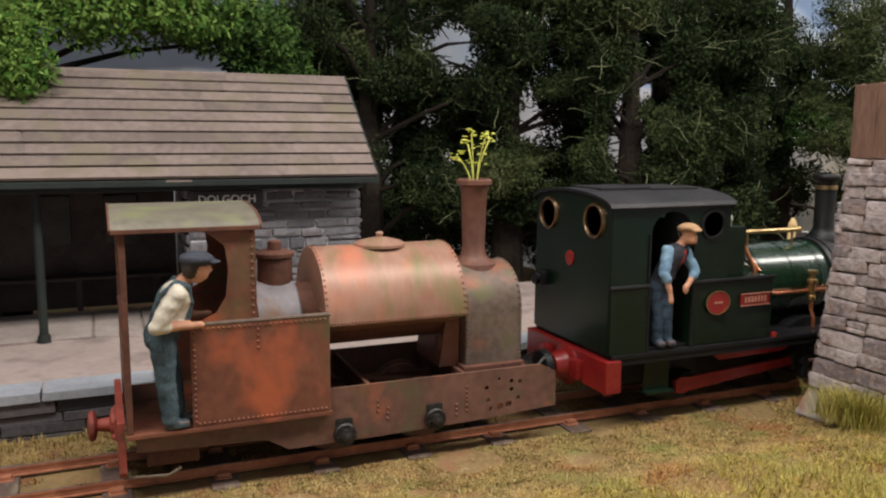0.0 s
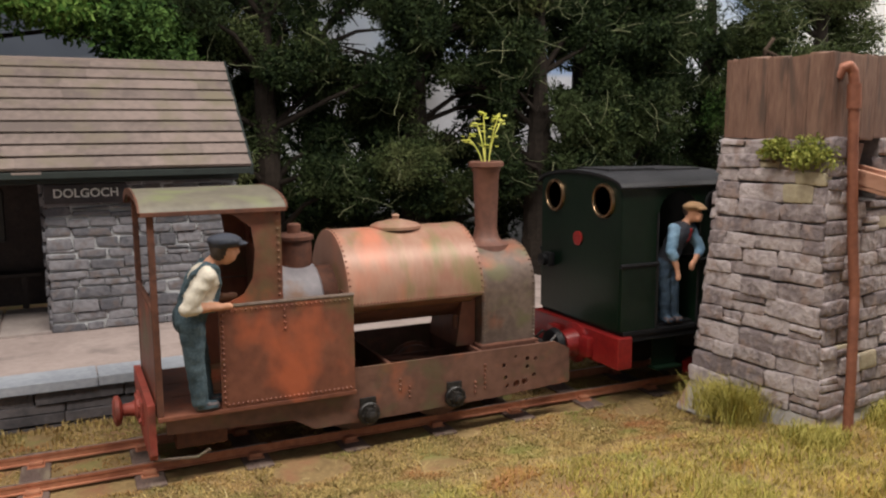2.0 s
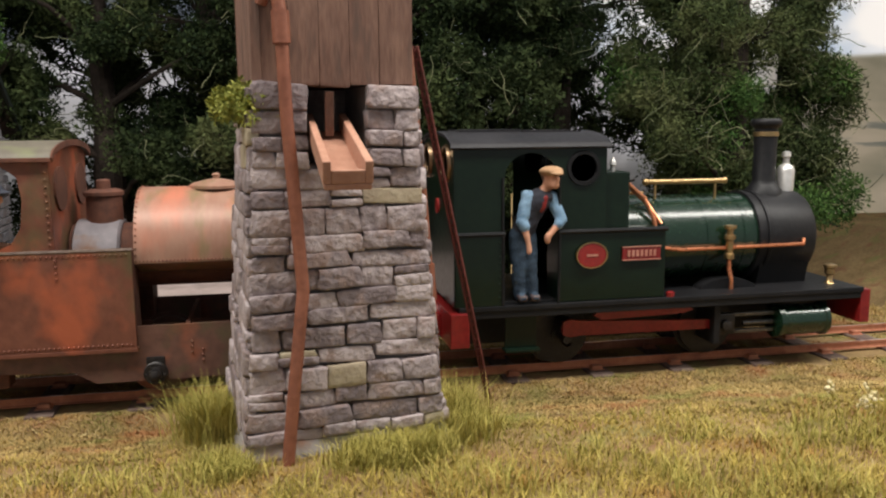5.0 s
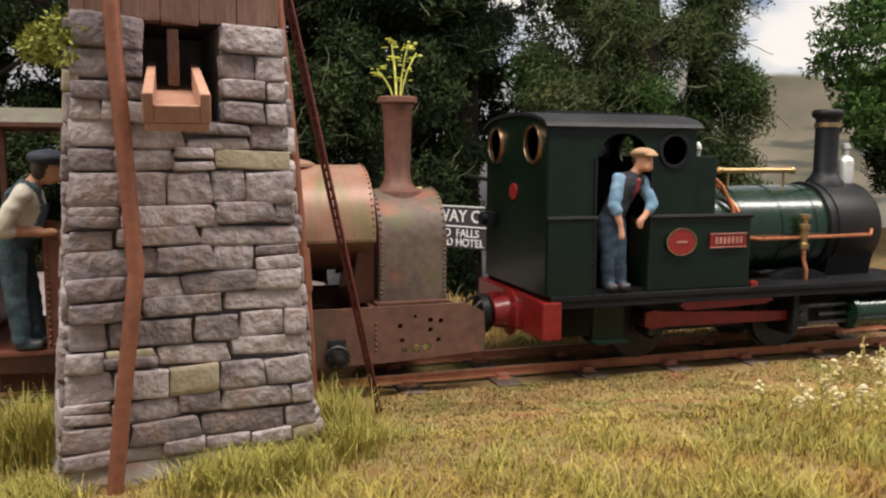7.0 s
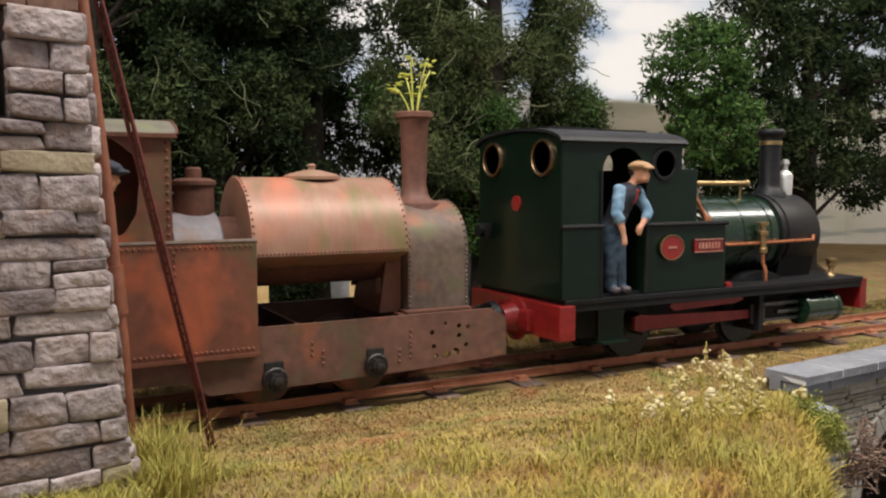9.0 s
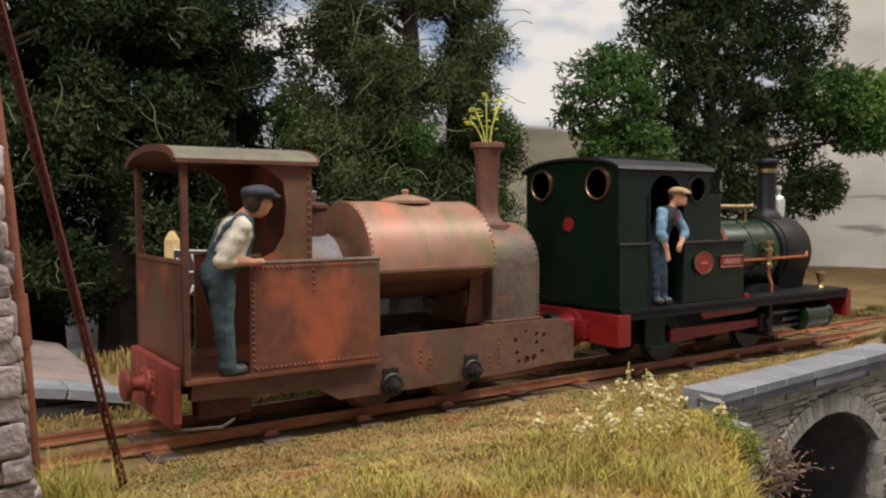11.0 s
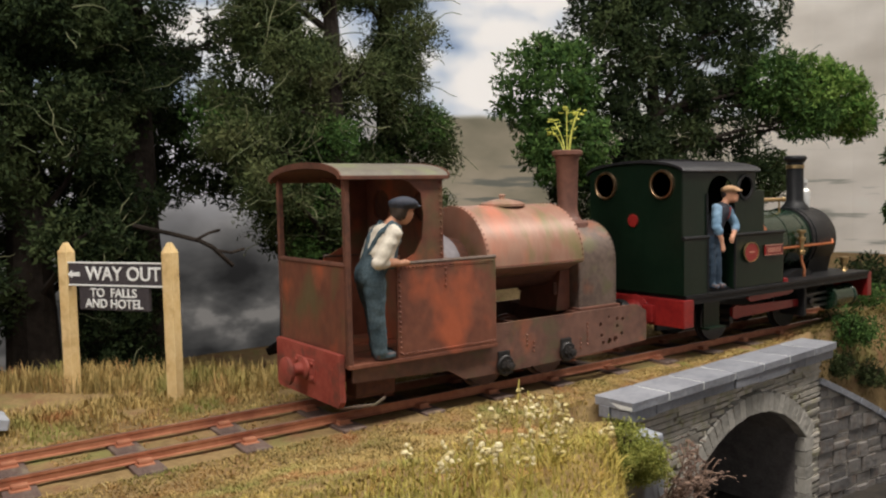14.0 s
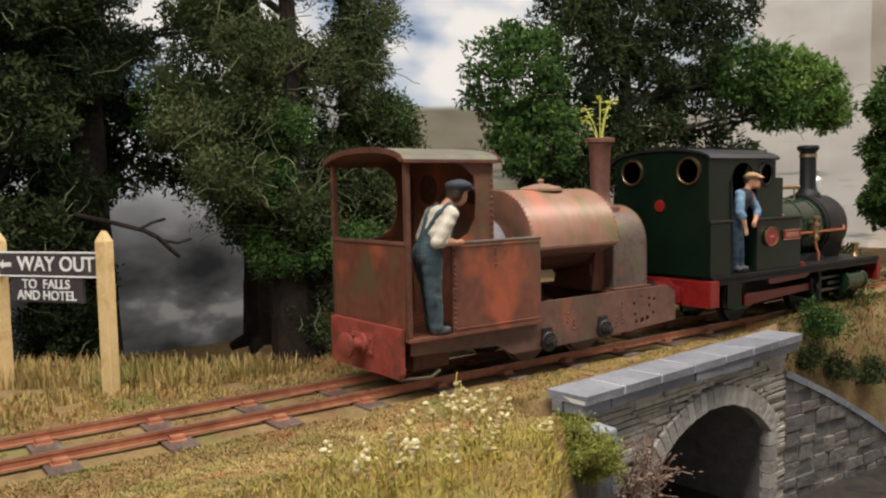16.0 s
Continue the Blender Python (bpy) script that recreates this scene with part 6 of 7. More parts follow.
    stone_wall(t, lambda u, v: (Vector((46.5, u, v)), Vector((0, 1, 0)), Z, -X), lambda v: (-5.85, -4.4), -1.5, -1.04, (0.2, 0.26), (0.7, 1.1), [M["coping"]], 0.4, 0.03, seed=46, name="course_stone")
    # the bridge stands a little askew to the line
    t.matrix_basis = Matrix.Translation(Vector((46.2, -5.4, 0)) * U) @ Matrix.Rotation(radians(4.85), 4, "Z") @ Matrix.Translation(Vector((55 - 46.2, -0.1, -9)) * U)
    # wing wall running down beyond the arch, turned towards the stream
    w = thing("wing_wall", "sloping stone wing wall with a slate coping beside the bridge", "wall", 66, -7, -10)
    p0, p1 = Vector((62.5, -4.0, 0)), Vector((75.0, -4.7, 0))
    al = (p1 - p0).normalized()
    on = Vector((al.y, -al.x, 0))
    lng = (p1 - p0).length
    top = lambda u: -2.75 - 0.4 * u - 0.009 * u * u
    bm = B()
    pts = [(0, -10), (lng, -10)] + [(lng * (1 - i / 8), top(lng * (1 - i / 8))) for i in range(9)]
    prism(bm, pts, "Z", -0.6, 0.045)
    m = Matrix((al, Z, on)).transposed().to_4x4()
    m.translation = p0
    bmesh.ops.transform(bm, matrix=m, verts=bm.verts)
    part("wall_core", bm, M["mortar_tan"], w)
    stone_wall(w, lambda u, v: (p0 + al * u + Z * v, al, Z, on), lambda v: (0.05, min(lng, (math.sqrt(0.16 + 0.036 * max(0.0, -2.95 - v)) - 0.4) / 0.018)), -9.5, -2.95, (0.55, 0.85), (0.8, 1.7), [M["wing_stone"]], 0.3, 0.13, seed=47, name="block", split=0.15)
    for i in range(7):
        u = (i + 0.5) * lng / 7
        grade = 0.4 + 0.018 * u
        sl = math.atan(grade)
        ca = (al - Z * grade).normalized()
        m = Matrix((ca, -on, ca.cross(-on))).transposed().to_4x4()
        m.translation = p0 + al * u + Z * (top(u) + 0.1) - on * 0.25
        lay(w, "coping_slab", M["coping"], m, lng / 7 / math.cos(sl) - 0.05, 1.1, 0.34, rnd)
    # squared abutment block at the near end
    f = thing("boulder", "pale weathered boulder at the foot of the bridge", "rock", 46.6, -6.4, -3)
    bm = B()
    box(bm, 45.9, 47.0, -6.9, -5.9, -4.6, -1.75, 0.12)
    bmesh.ops.subdivide_edges(bm, edges=bm.edges[:], cuts=2, use_grid_fill=True)
    for v in bm.verts:
        v.co += Vector((1, 1, 0.6)) * 0.16 * noise.noise(v.co * 1.1)
    part("rock", bm, M["slab"], f)


build_bridge()

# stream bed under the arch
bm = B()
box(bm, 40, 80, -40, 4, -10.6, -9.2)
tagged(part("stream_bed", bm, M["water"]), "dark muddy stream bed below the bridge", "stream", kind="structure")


# ---------------------------------------------------------------- foliage
def leaf_arrays(centres, radii, per, size, rng, aspect=3.0, flat=1.0):
    """Small twisted leaf blades round many centres: vertices and triangles."""
    c = np.repeat(centres, per, axis=0)
    r = np.repeat(radii, per)
    n = len(c)
    d = rng.normal(size=(n, 3))
    d /= np.linalg.norm(d, axis=1)[:, None]
    p = c + d * (r * rng.uniform(0.35, 1.0, n) ** 0.6)[:, None] * np.array([1, 1, flat])
    a = rng.normal(size=(n, 3)) + d * 0.9
    a /= np.linalg.norm(a, axis=1)[:, None]
    b = np.cross(a, rng.normal(size=(n, 3)))
    b /= np.linalg.norm(b, axis=1)[:, None]
    s = (size * rng.uniform(0.5, 1.4, n))[:, None]
    v0 = p - b * s / aspect * 0.5
    v1 = p + b * s / aspect * 0.5
    v2 = p + a * s + b * s * 0.1
    v3 = p + a * s * 0.55 - b * s / aspect * 0.7
    verts = np.stack([v0, v1, v2, v3], 1).reshape(-1, 3)
    k = np.arange(n)[:, None] * 4
    faces = k + np.array([[0, 1, 2, 3]])
    return verts, faces


# breaks in the wood where the pale distance shows: x and z on the near and far side (y 20 and 45), half width, half height
BREAKS = [(23.6, 10.3, 41.2, 10.0, 2.0, 3.3), (18.3, 11.3, 26.2, 12.0, 2.7, 2.3), (10.5, 16.2, 21.3, 18.6, 2.0, 2.1)]


def open_air(c):
    keep = np.ones(len(c), dtype=bool)
    for xa, za, xb, zb, w, h in BREAKS:
        f = (c[:, 1] - 20) / 25
        k = ((c[:, 0] - xa - (xb - xa) * f) / w) ** 2 + ((c[:, 2] - za - (zb - za) * f) / h) ** 2
        keep &= k > 1
    return keep


def tree(label, x, y, z, trunk_h, crown, seed, mats, leaf=0.215, per=74, twigs=0, category="tree", lean=0.0):
    """A tapered trunk with limbs and a crown of many leaf clumps. crown: rows of (dx, dy, z, rx, rz, clumps, material index)."""
    rng = np.random.default_rng(seed)
    rnd = random.Random(seed)
    t = thing("tree", label, category, x, y, z)
    bm = B()
    h = 0.0
    pts = []
    for i in range(7):
        f = i / 6
        pts.append((x + lean * f * f + rnd.uniform(-0.25, 0.25) * f, y + rnd.uniform(-0.25, 0.25) * f, z + trunk_h * f))
    r0 = 0.045 * trunk_h + 0.3
    for i in range(6):
        rod(bm, pts[i], pts[i + 1], r0 * (1 - i / 7.5), r0 * (1 - (i + 1) / 7.5), 10)
    for i in range(5):
        a = i * 1.3
        rod(bm, (x, y, z + 0.8), (x + 1.6 * r0 * math.cos(a), y + 1.6 * r0 * math.sin(a), z - 0.3), r0 * 0.5, r0 * 0.2, 7)
    part("trunk", bm, M["bark"], t)
    for (dx, dy, cz, rx, rz, n, mi) in crown:
        f = min(0.95, max(0.25, (cz - rz * 0.6) / trunk_h))
        a = Vector(pts[int(f * 6)])
        b = Vector((x + dx, y + dy, z + cz))
        mid = a.lerp(b, 0.5) + Vector((rnd.uniform(-0.5, 0.5), rnd.uniform(-0.5, 0.5), rnd.uniform(0, 0.8)))
        bm = B()
        rod(bm, a, mid, 0.24, 0.15, 7)
        rod(bm, mid, b, 0.15, 0.06, 7)
        for k in range(4):
            e = b + Vector((rnd.uniform(-1, 1) * rx, rnd.uniform(-1, 1) * rx, rnd.uniform(-1, 1) * rz)) * 0.9
            rod(bm, mid.lerp(b, 0.3 + 0.7 * rnd.random()), e, 0.09, 0.03, 5)
        part("limb", bm, M["bark"], t)
    groups = {}
    for (dx, dy, cz, rx, rz, n, mi) in crown:
        d = rng.normal(size=(n, 3))
        d /= np.linalg.norm(d, axis=1)[:, None]
        rr = rng.uniform(0.3, 1.0, n) ** 0.5
        c = np.array([x + dx, y + dy, z + cz]) + d * rr[:, None] * np.array([rx, rx, rz])
        c = c[open_air(c)]
        n = len(c)
        groups.setdefault(mi, []).append((c, rng.uniform(0.45, 1.0, n)))
    for mi, gs in groups.items():
        c = np.concatenate([g[0] for g in gs])
        r = np.concatenate([g[1] for g in gs])
        v, f = leaf_arrays(c, r, per, leaf, rng)
        raw("crown", v, f, mats[mi], t)
    if twigs:
        # pale bare twigs straggling out of the crown
        cs = np.concatenate([g[0] for gs in groups.values() for g in gs])
        cu = bpy.data.curves.new("straggling_twigs", "CURVE")
        cu.dimensions, cu.bevel_depth, cu.bevel_resolution = "3D", 0.026 * U, 0
        for k in range(twigs):
            p = Vector(cs[rng.integers(len(cs))])
            d = Vector((rnd.uniform(-1, 1), rnd.uniform(-1.2, 0.2), rnd.uniform(-0.6, 0.6))).normalized()
            sp = cu.splines.new("POLY")
            m = 6
            sp.points.add(m - 1)
            for j in range(m):
                q = (p - base_of(t)) * U
                sp.points[j].co = (q.x, q.y, q.z, 1)
                d = (d + Vector([rnd.uniform(-0.6, 0.6) for _ in range(3)])).normalized()
                p = p + d * 0.55
        tmp = new("tmp", cu)
        me = bpy.data.meshes.new_from_object(tmp.evaluated_get(bpy.context.evaluated_depsgraph_get()))
        bpy.data.objects.remove(tmp)
        me.materials.clear()
        me.materials.append(M["lichen"])
        tw = new("straggling_twigs", me)
        tw.parent = t
        tw["label"], tw["kind"] = "pale bare twigs straggling from the foliage", "stuff"
    return t


M["lichen"] = material("grey_green_twig", (0.075, 0.09, 0.04), (0.17, 0.175, 0.09), None, 0.5, 6, 0.9, 0, 0, island=0.4)


def crown_of(seed, n, w, z0, z1, d=4.0, clumps=46, mi=0, r=(2.0, 3.4), lit_mi=None):
    rnd = random.Random(seed)
    rows = []
    for i in range(n):
        f = (i + 0.5) / n
        z = z0 + (z1 - z0) * f
        ww = w * (1.0 - 0.45 * abs(2 * f - 0.9))
        # a quarter of the lumps take a lighter leaf colour, to look lit
        rows.append((rnd.uniform(-ww, ww), rnd.uniform(-d, d), z + rnd.uniform(-1, 1), rnd.uniform(*r), rnd.uniform(*r) * 0.75, clumps, mi if lit_mi is None or rnd.random() > 0.25 else lit_mi))
    return rows


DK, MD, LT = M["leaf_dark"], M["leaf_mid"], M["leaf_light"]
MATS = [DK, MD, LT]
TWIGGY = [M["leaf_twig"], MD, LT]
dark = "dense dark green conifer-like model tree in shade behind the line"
LOW = [(-5.5, 3, 4.2, 2.6, 2.2, 44, 0), (-2.0, 3, 3.0, 2.6, 2.4, 44, 0), (1.8, 3, 4.6, 2.6, 2.2, 44, 0), (5.2, 3, 3.2, 2.6, 2.4, 44, 0), (8.5, 3, 4.8, 2.6, 2.4, 44, 0)]  # added dark leaf clumps, standing in for the black shade below the crowns
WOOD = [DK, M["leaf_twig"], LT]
tree(dark, 7, 27, -0.9, 22, crown_of(1, 32, 8.0, 7, 22, r=(1.3, 2.4), lit_mi=1) + LOW, 1, WOOD, leaf=0.27, per=70, twigs=140)
tree(dark, 17.0, 25, -0.9, 23, crown_of(2, 32, 7.0, 6, 23, r=(1.3, 2.4), lit_mi=1) + LOW, 2, WOOD, leaf=0.27, per=70, twigs=140)
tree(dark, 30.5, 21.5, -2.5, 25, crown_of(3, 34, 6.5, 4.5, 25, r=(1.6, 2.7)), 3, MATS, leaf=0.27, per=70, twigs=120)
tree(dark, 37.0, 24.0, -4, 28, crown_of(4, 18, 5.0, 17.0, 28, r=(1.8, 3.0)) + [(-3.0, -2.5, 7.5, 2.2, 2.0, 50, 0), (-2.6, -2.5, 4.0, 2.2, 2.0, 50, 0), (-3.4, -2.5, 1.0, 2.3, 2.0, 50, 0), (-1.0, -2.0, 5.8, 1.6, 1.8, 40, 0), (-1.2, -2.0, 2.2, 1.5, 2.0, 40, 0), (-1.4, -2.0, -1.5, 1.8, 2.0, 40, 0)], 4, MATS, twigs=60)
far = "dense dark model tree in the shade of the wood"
# crown brought down low, its dark leaves filling the shade under the wood
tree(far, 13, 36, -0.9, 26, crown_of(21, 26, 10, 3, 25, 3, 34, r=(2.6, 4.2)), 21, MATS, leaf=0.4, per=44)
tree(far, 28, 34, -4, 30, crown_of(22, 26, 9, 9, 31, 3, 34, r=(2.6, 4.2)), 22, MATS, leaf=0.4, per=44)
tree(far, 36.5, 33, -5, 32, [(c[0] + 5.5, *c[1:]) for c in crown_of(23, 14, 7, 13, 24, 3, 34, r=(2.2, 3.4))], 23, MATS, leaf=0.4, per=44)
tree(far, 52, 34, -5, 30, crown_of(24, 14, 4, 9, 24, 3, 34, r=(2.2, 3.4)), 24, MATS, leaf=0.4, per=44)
tree(dark, 24.0, 20.0, -0.9, 22, crown_of(14, 28, 5.0, 7.0, 22, 3.0, r=(1.2, 2.2), lit_mi=1), 14, WOOD, leaf=0.27, per=70, twigs=140)
tree("dark green model tree with long straggling bare twigs", 46.0, 16.5, -5, 26,
     [(c[0] - 2.0 + 5.2 * max(0.0, 1 - (c[2] - 7) / 9.5), *c[1:]) for c in crown_of(5, 32, 5.0, 7.0, 25, 3.0, r=(1.5, 2.4), lit_mi=1)] + [(1.5, 0, 4.6, 1.9, 2.0, 46, 0), (2.6, 0, 1.6, 2.2, 2.0, 46, 0), (0.8, -0.3, -0.8, 2.2, 2.0, 46, 0), (3.4, 0, -2.2, 2.4, 2.0, 46, 0)], 5, TWIGGY, twigs=320)
tree("dark green model tree with long straggling bare twigs", 52.5, 20.5, -5, 28,
     crown_of(15, 24, 3.4, 8.0, 27, 3.0, r=(1.5, 2.4), lit_mi=1), 15, TWIGGY, twigs=200)
# a bare dead bough hanging out over the hollow
t = thing("dead_bough", "bare black dead bough hanging out of the dark tree", "branch", 33.5, 14.5, 3.5)
bm = B()
tube(bm, [(34.2, 15.0, 6.0), (35.2, 12.6, 5.64), (36.4, 12.0, 5.25), (37.0, 11.9, 4.9), (37.5, 11.9, 4.4), (38.0, 12.0, 3.95)], 0.11, 7)
part("bough", bm, M["bark"], t)
for p, q, r in (((36.2, 12.0, 5.3), (36.8, 11.9, 5.6), (37.4, 12.0, 5.73)), ((37.2, 11.9, 4.75), (37.9, 11.9, 4.6), (38.6, 12.0, 4.75))):
    bm = B()
    tube(bm, [p, q, r], 0.07, 6)
    part("twig", bm, M["bark"], t)
# a bright green tree over the station roof
tree("bright green model tree leaning over the station roof", -15.5, 24.0, -0.9, 17,
     [(-2.5, -6.5, 15.8, 2.4, 2.0, 80, 2), (1.4, -7.0, 14.4, 1.7, 1.8, 70, 2), (0.2, -6.6, 16.6, 2.2, 1.6, 60, 2), (5.5, -3.5, 18.5, 3.4, 2.2, 80, 2), (10.5, -3.5, 18.2, 3.2, 2.0, 70, 2), (13.5, -3.0, 17.0, 2.4, 2.0, 60, 1), (-6, -2, 19, 4, 2.5, 70, 2), (0, 0, 20, 5, 2.5, 90, 2), (8, -1, 20.5, 4, 2.5, 70, 1), (15, -1.0, 15.5, 2.6, 2.4, 60, 1), (17, 0.0, 12.5, 2.6, 3.0, 60, 0)], 7, MATS, leaf=0.34, per=84)
# the broad tree beyond the bridge
tree("broad leafy green model tree standing beyond the bridge", 80, 21, -0.9, 22,
     [(-12.3, 0, 16.2, 4.6, 3.8, 150, 1), (-11.5, -1, 11.5, 3.8, 3.0, 120, 1), (-6, 0, 12, 4.8, 4.5, 140, 0), (-5, 0, 20, 5.0, 4.5, 140, 0), (1, 0, 15, 5.0, 5.0, 140, 0), (0, 0, 23, 5.5, 4.5, 140, 0), (-8, 0, 7.5, 3.6, 2.8, 100, 0),
      (8, 0, 20.5, 5.0, 4.6, 130, 0), (10, 0, 14.5, 4.4, 3.8, 120, 0), (12, 0, 24, 4.6, 4.2, 120, 0), (3, 0, 27, 6.0, 3.6, 130, 0), (-4, 0, 25.5, 4.6, 3.6, 110, 0), (5.5, -1, 8.0, 3.6, 2.6, 90, 0), (-1, -1, 9.5, 4.5, 3.0, 110, 0), (11.5, -3, 9.0, 2.8, 2.2, 80, 0),
      (11, -4, 17.6, 3.6, 2.6, 110, 1), (16, -5, 17.6, 3.8, 2.6, 120, 2), (20.5, -5, 16.6, 3.4, 2.6, 110, 2), (23.5, -5, 14.6, 2.6, 2.0, 90, 2), (15.5, -5, 14.6, 3.0, 1.9, 90, 1)], 8, MATS, leaf=0.38, per=58, twigs=120)
tree("leafy green model tree at the end of the scene", 104, 7.5, -0.9, 18, crown_of(9, 14, 5.5, 5, 18, 3, 60, 1), 9, MATS, leaf=0.45)


def bush(label, x, y, z, r, n, mat, seed, leaf=0.2, per=40):
    rng = np.random.default_rng(seed)
    t = thing("bush", label, "bush", x, y, z)
    d = rng.normal(size=(n, 3))
    d /= np.linalg.norm(d, axis=1)[:, None]
    d[:, 2] = np.abs(d[:, 2])
    c = np.array([x, y, z]) + d * rng.uniform(0.3, 1, n)[:, None] * np.array([r, r * 0.8, r * 0.8])
    v, f = leaf_arrays(c, np.full(n, r * 0.3), per, leaf, rng)
    raw("leaves", v, f, mat, t)
    bm = B()
    rnd = random.Random(seed)
    for i in range(6):
        rod(bm, (x, y, z - 0.3), (x + rnd.uniform(-1, 1) * r * 0.7, y + rnd.uniform(-1, 1) * r * 0.6, z + r * rnd.uniform(0.3, 0.8)), 0.06, 0.03, 5)
    part("stems", bm, M["twig"], t)


bush("bright yellow-green moss bush beside the bridge parapet", 44.6, -7.1, -2.2, 1.5, 110, M["bush"], 61, 0.1, 110)
bush("bright yellow-green moss bush beside the bridge parapet", 45.5, -6.9, -3.0, 1.25, 80, M["bush"], 62, 0.1, 110)
bush("dark green scrub on the bank beyond the bridge", 67.5, -3.0, -1.2, 2.0, 40, M["leaf_mid"], 63, 0.18, 90)
bush("dark green scrub on the bank beyond the bridge", 73.0, -1.0, -0.6, 2.6, 50, M["leaf_mid"], 64, 0.18, 90)
for bx, by, bz, br in ((64.0, -3.0, -1.9, 1.1), (66.6, -3.1, -2.9, 1.2), (69.4, -3.3, -3.9, 1.4), (72.5, -3.5, -4.6, 1.4)):
    bush("olive green scrub on the bank behind the wing wall", bx, by, bz, br, 40, M["leaf_twig"], 160 + int(bx), 0.14, 80)
bush("dark green bush in front of the backdrop", 88.0, 6.0, -0.9, 3.0, 60, M["leaf_dark"], 65, 0.35)
bush("light green tuft growing from the tower masonry", 17.2, -8.3, 9.1, 0.95, 60, M["bush"], 66, 0.13, 80)
bush("light green tuft growing from the tower masonry", 16.6, -7.2, 9.4, 0.6, 26, M["bush"], 67, 0.13, 80)


def dead_plant():
    t = thing("dead_plant", "dry brown curled bracken below the bridge end", "plant", 46.9, -7.3, -4.4)
    rnd = random.Random(71)
    for k in range(26):
        bm = B()
        p = Vector((46.9 + rnd.uniform(-0.8, 1.2), -7.3 + rnd.uniform(-0.6, 0.6), -4.7 + rnd.uniform(0, 0.7)))
        d = Vector((rnd.uniform(-0.4, 1.0), rnd.uniform(-0.6, 0.3), rnd.uniform(0.2, 1.0))).normalized()
        for j in range(6):
            q = p + d * 0.38
            rod(bm, p, q, 0.028, 0.024, 5)
            for s in range(3):
                e = q + Vector([rnd.uniform(-0.22, 0.22) for _ in range(3)])
                ball(bm, e, rnd.uniform(0.03, 0.09), rnd.uniform(0.4, 1.9), rnd.uniform(0.4, 1.9), 0.35, 5, 4)
            p = q
            d = (d + Vector([rnd.uniform(-0.5, 0.5) for _ in range(3)]) + Vector((0.05, 0, -0.05))).normalized()
        part("frond", bm, M["dead"], t)


dead_plant()


def blades(name, label, pts, heights, mat, rng, width=0.035, bend=0.55):
    """Static grass: each blade a bent sliver of two faces."""
    n = len(pts)
    a = rng.uniform(0, 2 * math.pi, n)
    lean = rng.uniform(0.1, bend, n) * heights
    dx, dy = np.cos(a) * lean, np.sin(a) * lean
    w = width * rng.uniform(0.6, 1.3, n)
    wx, wy = -np.sin(a) * w, np.cos(a) * w
    p = pts
    b0 = p + np.stack([wx, wy, np.zeros(n) - 0.1], 1)
    b1 = p - np.stack([wx, wy, np.zeros(n) + 0.1], 1)
    m0 = p + np.stack([dx * 0.35 + wx * 0.8, dy * 0.35 + wy * 0.8, heights * 0.55], 1)
    m1 = p + np.stack([dx * 0.35 - wx * 0.8, dy * 0.35 - wy * 0.8, heights * 0.55], 1)
    tip = p + np.stack([dx, dy, heights], 1)
    verts = np.stack([b0, b1, m1, m0, tip], 1).reshape(-1, 3)
    faces = []
    for i in range(n):
        k = i * 5
        faces.append((k, k + 1, k + 2, k + 3))
        faces.append((k + 3, k + 2, k + 4))
    ob = raw(name, verts, faces, mat)
    return tagged(ob, label, "grass", kind="stuff")


def sow(n, x0, x1, y0, y1, seed, keep=None):
    rng = np.random.default_rng(seed)
    xs, ys = rng.uniform(x0, x1, n), rng.uniform(y0, y1, n)
    out = []
    for x, y in zip(xs, ys):
        if keep is None or keep(x, y):
            out.append((x, y, surface(x, y)))
    return np.array(out), rng


def dens(x, y, s=0.5, o=0.0):
    return noise.noise((x * s, y * s, 9.1 + o))


def grow(name, label, n, x0, x1, y0, y1, seed, h, mat, keep=None, width=0.035, bend=0.55, hmap=None):
    pts, rng = sow(n, x0, x1, y0, y1, seed, keep)
    hh = rng.uniform(h[0], h[1], len(pts))
    if hmap:
        hh *= np.array([hmap(p[0], p[1]) for p in pts])
    blades(name, label, pts, hh, mat, rng, width, bend)


def off_tower(x, y):
    return not (abs(x - TC.x) < 2.9 and abs(y - TC.y) < 2.9)


grow("short_grass", "very short dry yellowish static grass beside the track", 110000, -18, 62, -6.2, -2.2, 81, (0.03, 0.12), M["grass"], lambda x, y: off_tower(x, y) and dens(x, y) > -0.35 and not (x > 45.8 and y < -4.0 + 0.085 * (x - 46.2)), 0.02, 2.0)
def bank(x, y):
    return off_tower(x, y) and x < 44.4 + 1.05 * (min(y, -7) + 7)


grow("bank_grass", "ochre and green static grass on the front bank", 80000, -14, 47, -11.0, -4.2, 82, (0.05, 0.16), M["grass"], lambda x, y: bank(x, y) and y < -5.0 + 1.2 * dens(x, y, 0.7, 11) and y > -9.0 + 2.0 * dens(x, y, 0.5, 12), 0.016, 2.6,
     lambda x, y: (0.4 + 0.6 * min(1.0, max(0.0, (-4.8 - y) / 4.0))) * (1.0 + 0.6 * dens(x, y, 0.8, 1)))
grow("front_bank_grass", "yellow and green static grass near the front edge", 90000, -12, 45, -17.5, -6.0, 89, (0.08, 0.24), M["grass_front"], lambda x, y: bank(x, y) and y < -8.0 + 2.2 * dens(x, y, 0.45, 13), 0.016, 2.3,
     lambda x, y: (0.6 + 0.9 * min(1.0, max(0.0, (-9.0 - y) / 4.0))) * (1.0 + 0.6 * dens(x, y, 0.8, 1)))
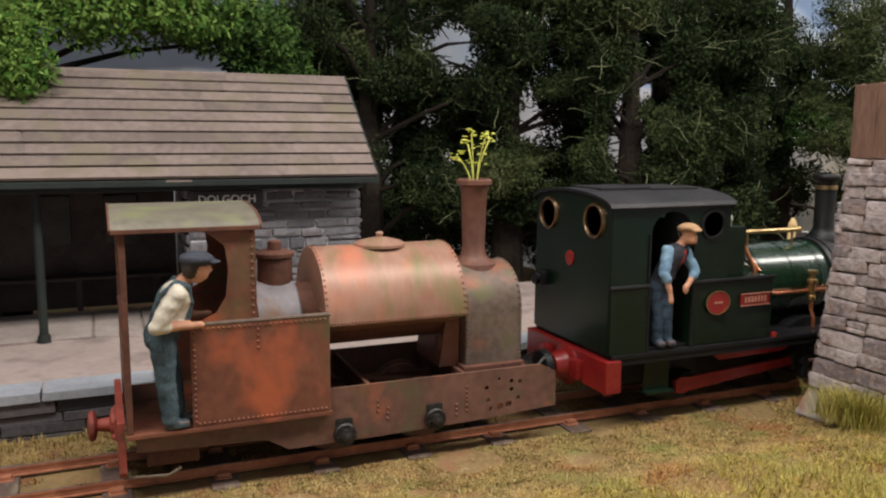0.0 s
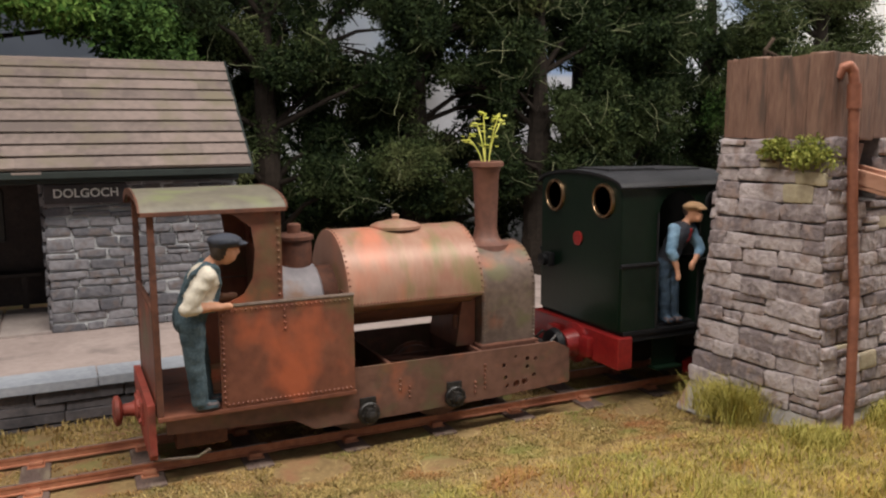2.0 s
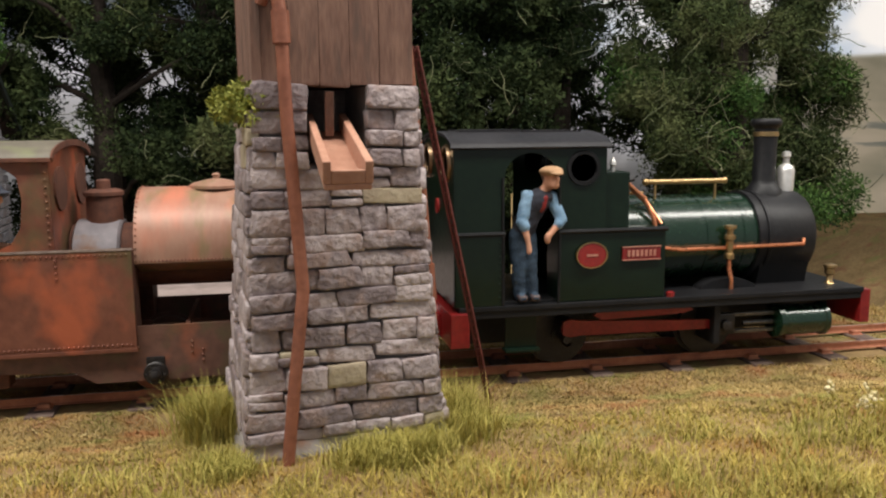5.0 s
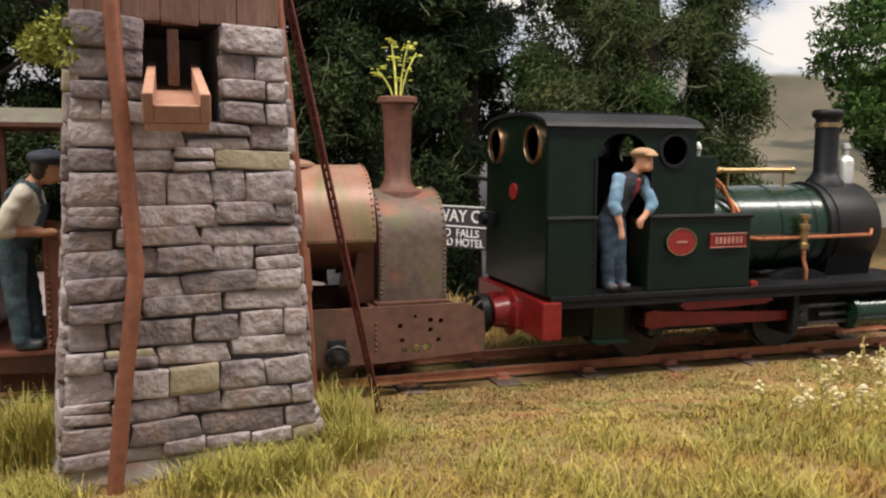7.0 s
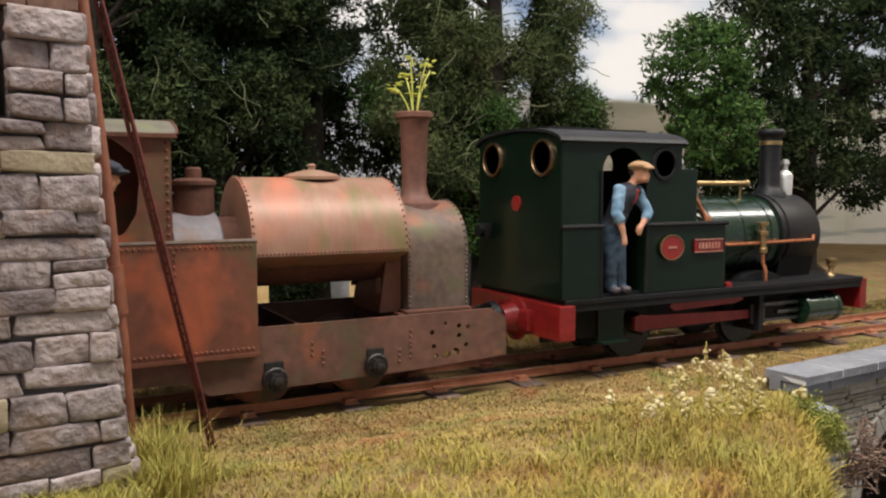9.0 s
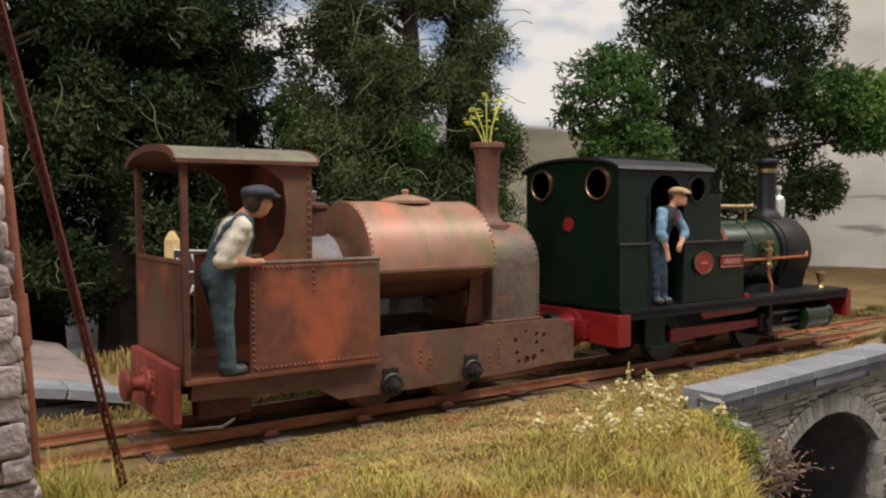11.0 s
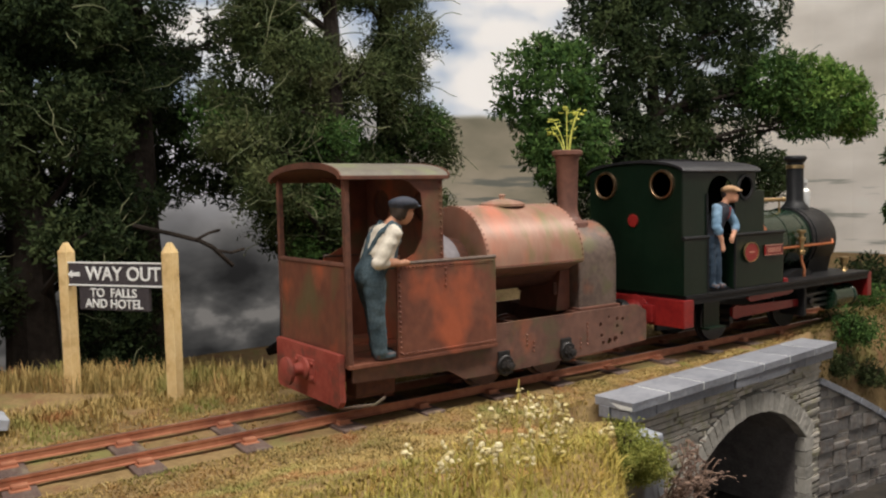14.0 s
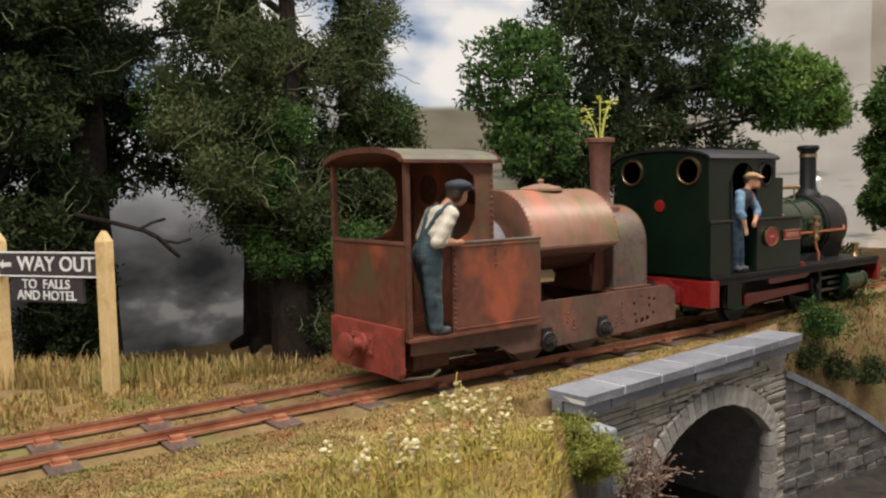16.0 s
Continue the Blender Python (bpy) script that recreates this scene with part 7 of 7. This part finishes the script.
grow("front_grass", "yellow-green taller grass along the front edge", 34000, -10, 42, -17.5, -8.2, 87, (0.15, 0.55), M["grass_green"], lambda x, y: off_tower(x, y) and dens(x, y, 0.45, 7) > 0.02 and x < 43.8 + 1.05 * (min(y, -7) + 7), 0.016, 1.3,
     lambda x, y: 0.5 + 0.9 * min(1.0, max(0.0, (-9.0 - y) / 4.0)))
grow("fallen_straw", "pale dry straw fibres lying loose on the bank", 2600, -14, 44, -14.5, -2.6, 88, (0.06, 0.17), M["straw"], lambda x, y: off_tower(x, y) and x < 42.5 + 1.05 * (min(y, -7) + 7), 0.014, 6.0)
grow("track_grass", "thin brown grass between the rails", 22000, -16, 70, -0.95, 0.95, 83, (0.03, 0.1), M["grass"], lambda x, y: dens(x, y, 0.7, 2) > -0.05, 0.026, 1.6)
grow("verge_grass", "longer green and straw grass behind the track", 60000, -16, 60, 1.7, 8.5, 84, (0.06, 0.3), M["grass"], lambda x, y: (x > 17.5 or y < 5.2) and dens(x, y, 0.6, 6) > -0.4, 0.026, 1.0, lambda x, y: 0.5 + 1.2 * min(1, max(0, (y - 3.5) / 3)))
grow("sign_grass", "tall straw-tipped grass round the sign posts", 14000, 24, 44, 5.5, 15.0, 85, (0.35, 1.0), M["grass"], lambda x, y: abs(y - (13.4 - 0.92 * (x - 30))) < 2.6, 0.028, 0.6)
grow("far_grass", "rough brown and green grass on the far bank", 120000, 60, 105, -6, 6, 86, (0.08, 0.34), M["grass_far"], lambda x, y: abs(y) > 2.0 and not (x < 64.5 and y < -2.5) and not (x < 86 and y < -3.1), 0.03, 1.9,
     lambda x, y: 0.8 + 0.9 * dens(x, y, 0.5, 3))


def tuft(label, x, y, z, n, h, spread, mat, seed, bend=0.8):
    rng = np.random.default_rng(seed)
    pts = np.stack([x + rng.normal(0, spread, n), y + rng.normal(0, spread, n), np.full(n, z)], 1)
    hh = rng.uniform(h * 0.5, h, n)
    ob = blades("grass_tuft", label, pts, hh, mat, rng, 0.014, bend)
    tagged(ob, kind="stuff")


for i, (x, y, z, h) in enumerate(((15.8, -7.0, 0.0, 2.6), (15.8, -6.2, 0.0, 2.2), (20.6, -10.0, 0.1, 1.3), (21.4, -9.7, 0.1, 1.2), (19.8, -10.2, 0.2, 1.0), (22.7, -8.8, 0.1, 1.6), (22.6, -7.6, 0.0, 2.4), (16.2, -10.0, 0.1, 1.0))):
    tuft("tall pale green grass tuft against the tower plinth", x, y, z, 900, h * 0.58, 0.5, M["grass_green"], 100 + i, 1.3)


def flowers():
    rnd = random.Random(91)
    made = 0
    while made < 30:
        f = rnd.random()
        x, y = 33.8 + 6.0 * f + rnd.gauss(0, 0.9), -12.6 + 4.4 * f + rnd.gauss(0, 0.8)
        if not (30 < x < 43.4 + 1.05 * (min(y, -7) + 7)):
            continue
        made += 1
        z = ground_height(x, y)
        h = rnd.uniform(0.8, 2.0)
        t = thing("wild_flower", "cream wild flower spike on a thin green stem", "flower", x, y, z, "wild flowers on the bank")
        lx, ly = rnd.uniform(-0.35, 0.35), rnd.uniform(-0.35, 0.35)
        bm = B()
        tube(bm, [(x, y, z - 0.1), (x + lx * 0.3, y + ly * 0.3, z + h * 0.55), (x + lx, y + ly, z + h)], 0.022, 5)
        for k in range(5):
            c = Vector((x + lx * 0.3, y + ly * 0.3, z + h * rnd.uniform(0.2, 0.7)))
            rod(bm, c, c + Vector((rnd.uniform(-0.28, 0.28), rnd.uniform(-0.28, 0.28), rnd.uniform(0.08, 0.3))), 0.026, 0.004, 4)
        part("stem", bm, M["grass_green"], t)
        bm = B()
        for k in range(rnd.randint(8, 14)):
            g = rnd.uniform(0.62, 1.03)
            w = 0.1 * (1.25 - g) + 0.035
            c = Vector((x + lx * g + rnd.gauss(0, w), y + ly * g + rnd.gauss(0, w), z + h * g))
            ball(bm, c, rnd.uniform(0.03, 0.07), rnd.uniform(0.4, 1.9), rnd.uniform(0.4, 1.9), rnd.uniform(0.4, 1.6), 5, 4)
        part("blossom", bm, M["petal"], t)


flowers()


# ---------------------------------------------------------------- movement
def travel_at(t):
    ts, xs = zip(*TRAVEL)
    return float(np.interp(t, ts, xs))


def motions():
    def rows_for(ob):
        b = base_of(ob)
        return [(t, pose((b.x + s) * U, b.y * U, b.z * U)) for t, s in TRAVEL]
    for ob in (rusty, green, plant):
        walk(ob, rows_for(ob))
    for ob in (crew_a, crew_b):
        walk(ob, [(t, pose(s * U, 0, 0)) for t, s in TRAVEL])
    for engine, wheels, radius in ((rusty, rusty_wheels, 1.05), (green, green_wheels, 1.14)):
        b = base_of(engine)
        for w in wheels:
            rows = []
            for i in range(41):
                t = 16.0 * i / 40
                rows.append((t, pose((w["wx"] - b.x) * U, 0, w["wz"] * U, 0, math.degrees(travel_at(t) / radius), 0)))
            walk(w, rows)
    # cranks, connecting rods and crossheads follow the rear wheel of the green engine
    b = base_of(green)
    for rod_ob, head, web, lag in RODS:
        pins, heads, webs = [], [], []
        for i in range(97):
            t = 16.0 * i / 96
            turn = (travel_at(t) - 27.4) / 1.146 + radians(lag)
            px, pz = 11.4 - CRANK * math.sin(turn), 0.8 - CRANK * math.cos(turn)
            dz = 1.1 - pz
            tilt = math.asin(dz / ROD)
            hx = px + ROD * math.cos(tilt)
            pins.append((t, pose((px - b.x) * U, 0, (pz - b.z) * U, 0, -math.degrees(tilt), 0)))
            heads.append((t, pose((hx - b.x) * U, 0, (1.1 - b.z) * U)))
            webs.append((t, pose((px - b.x) * U, 0, (pz - b.z) * U, 0, math.degrees(turn), 0)))
        walk(rod_ob, pins)
        walk(head, heads)
        walk(web, webs)


motions()
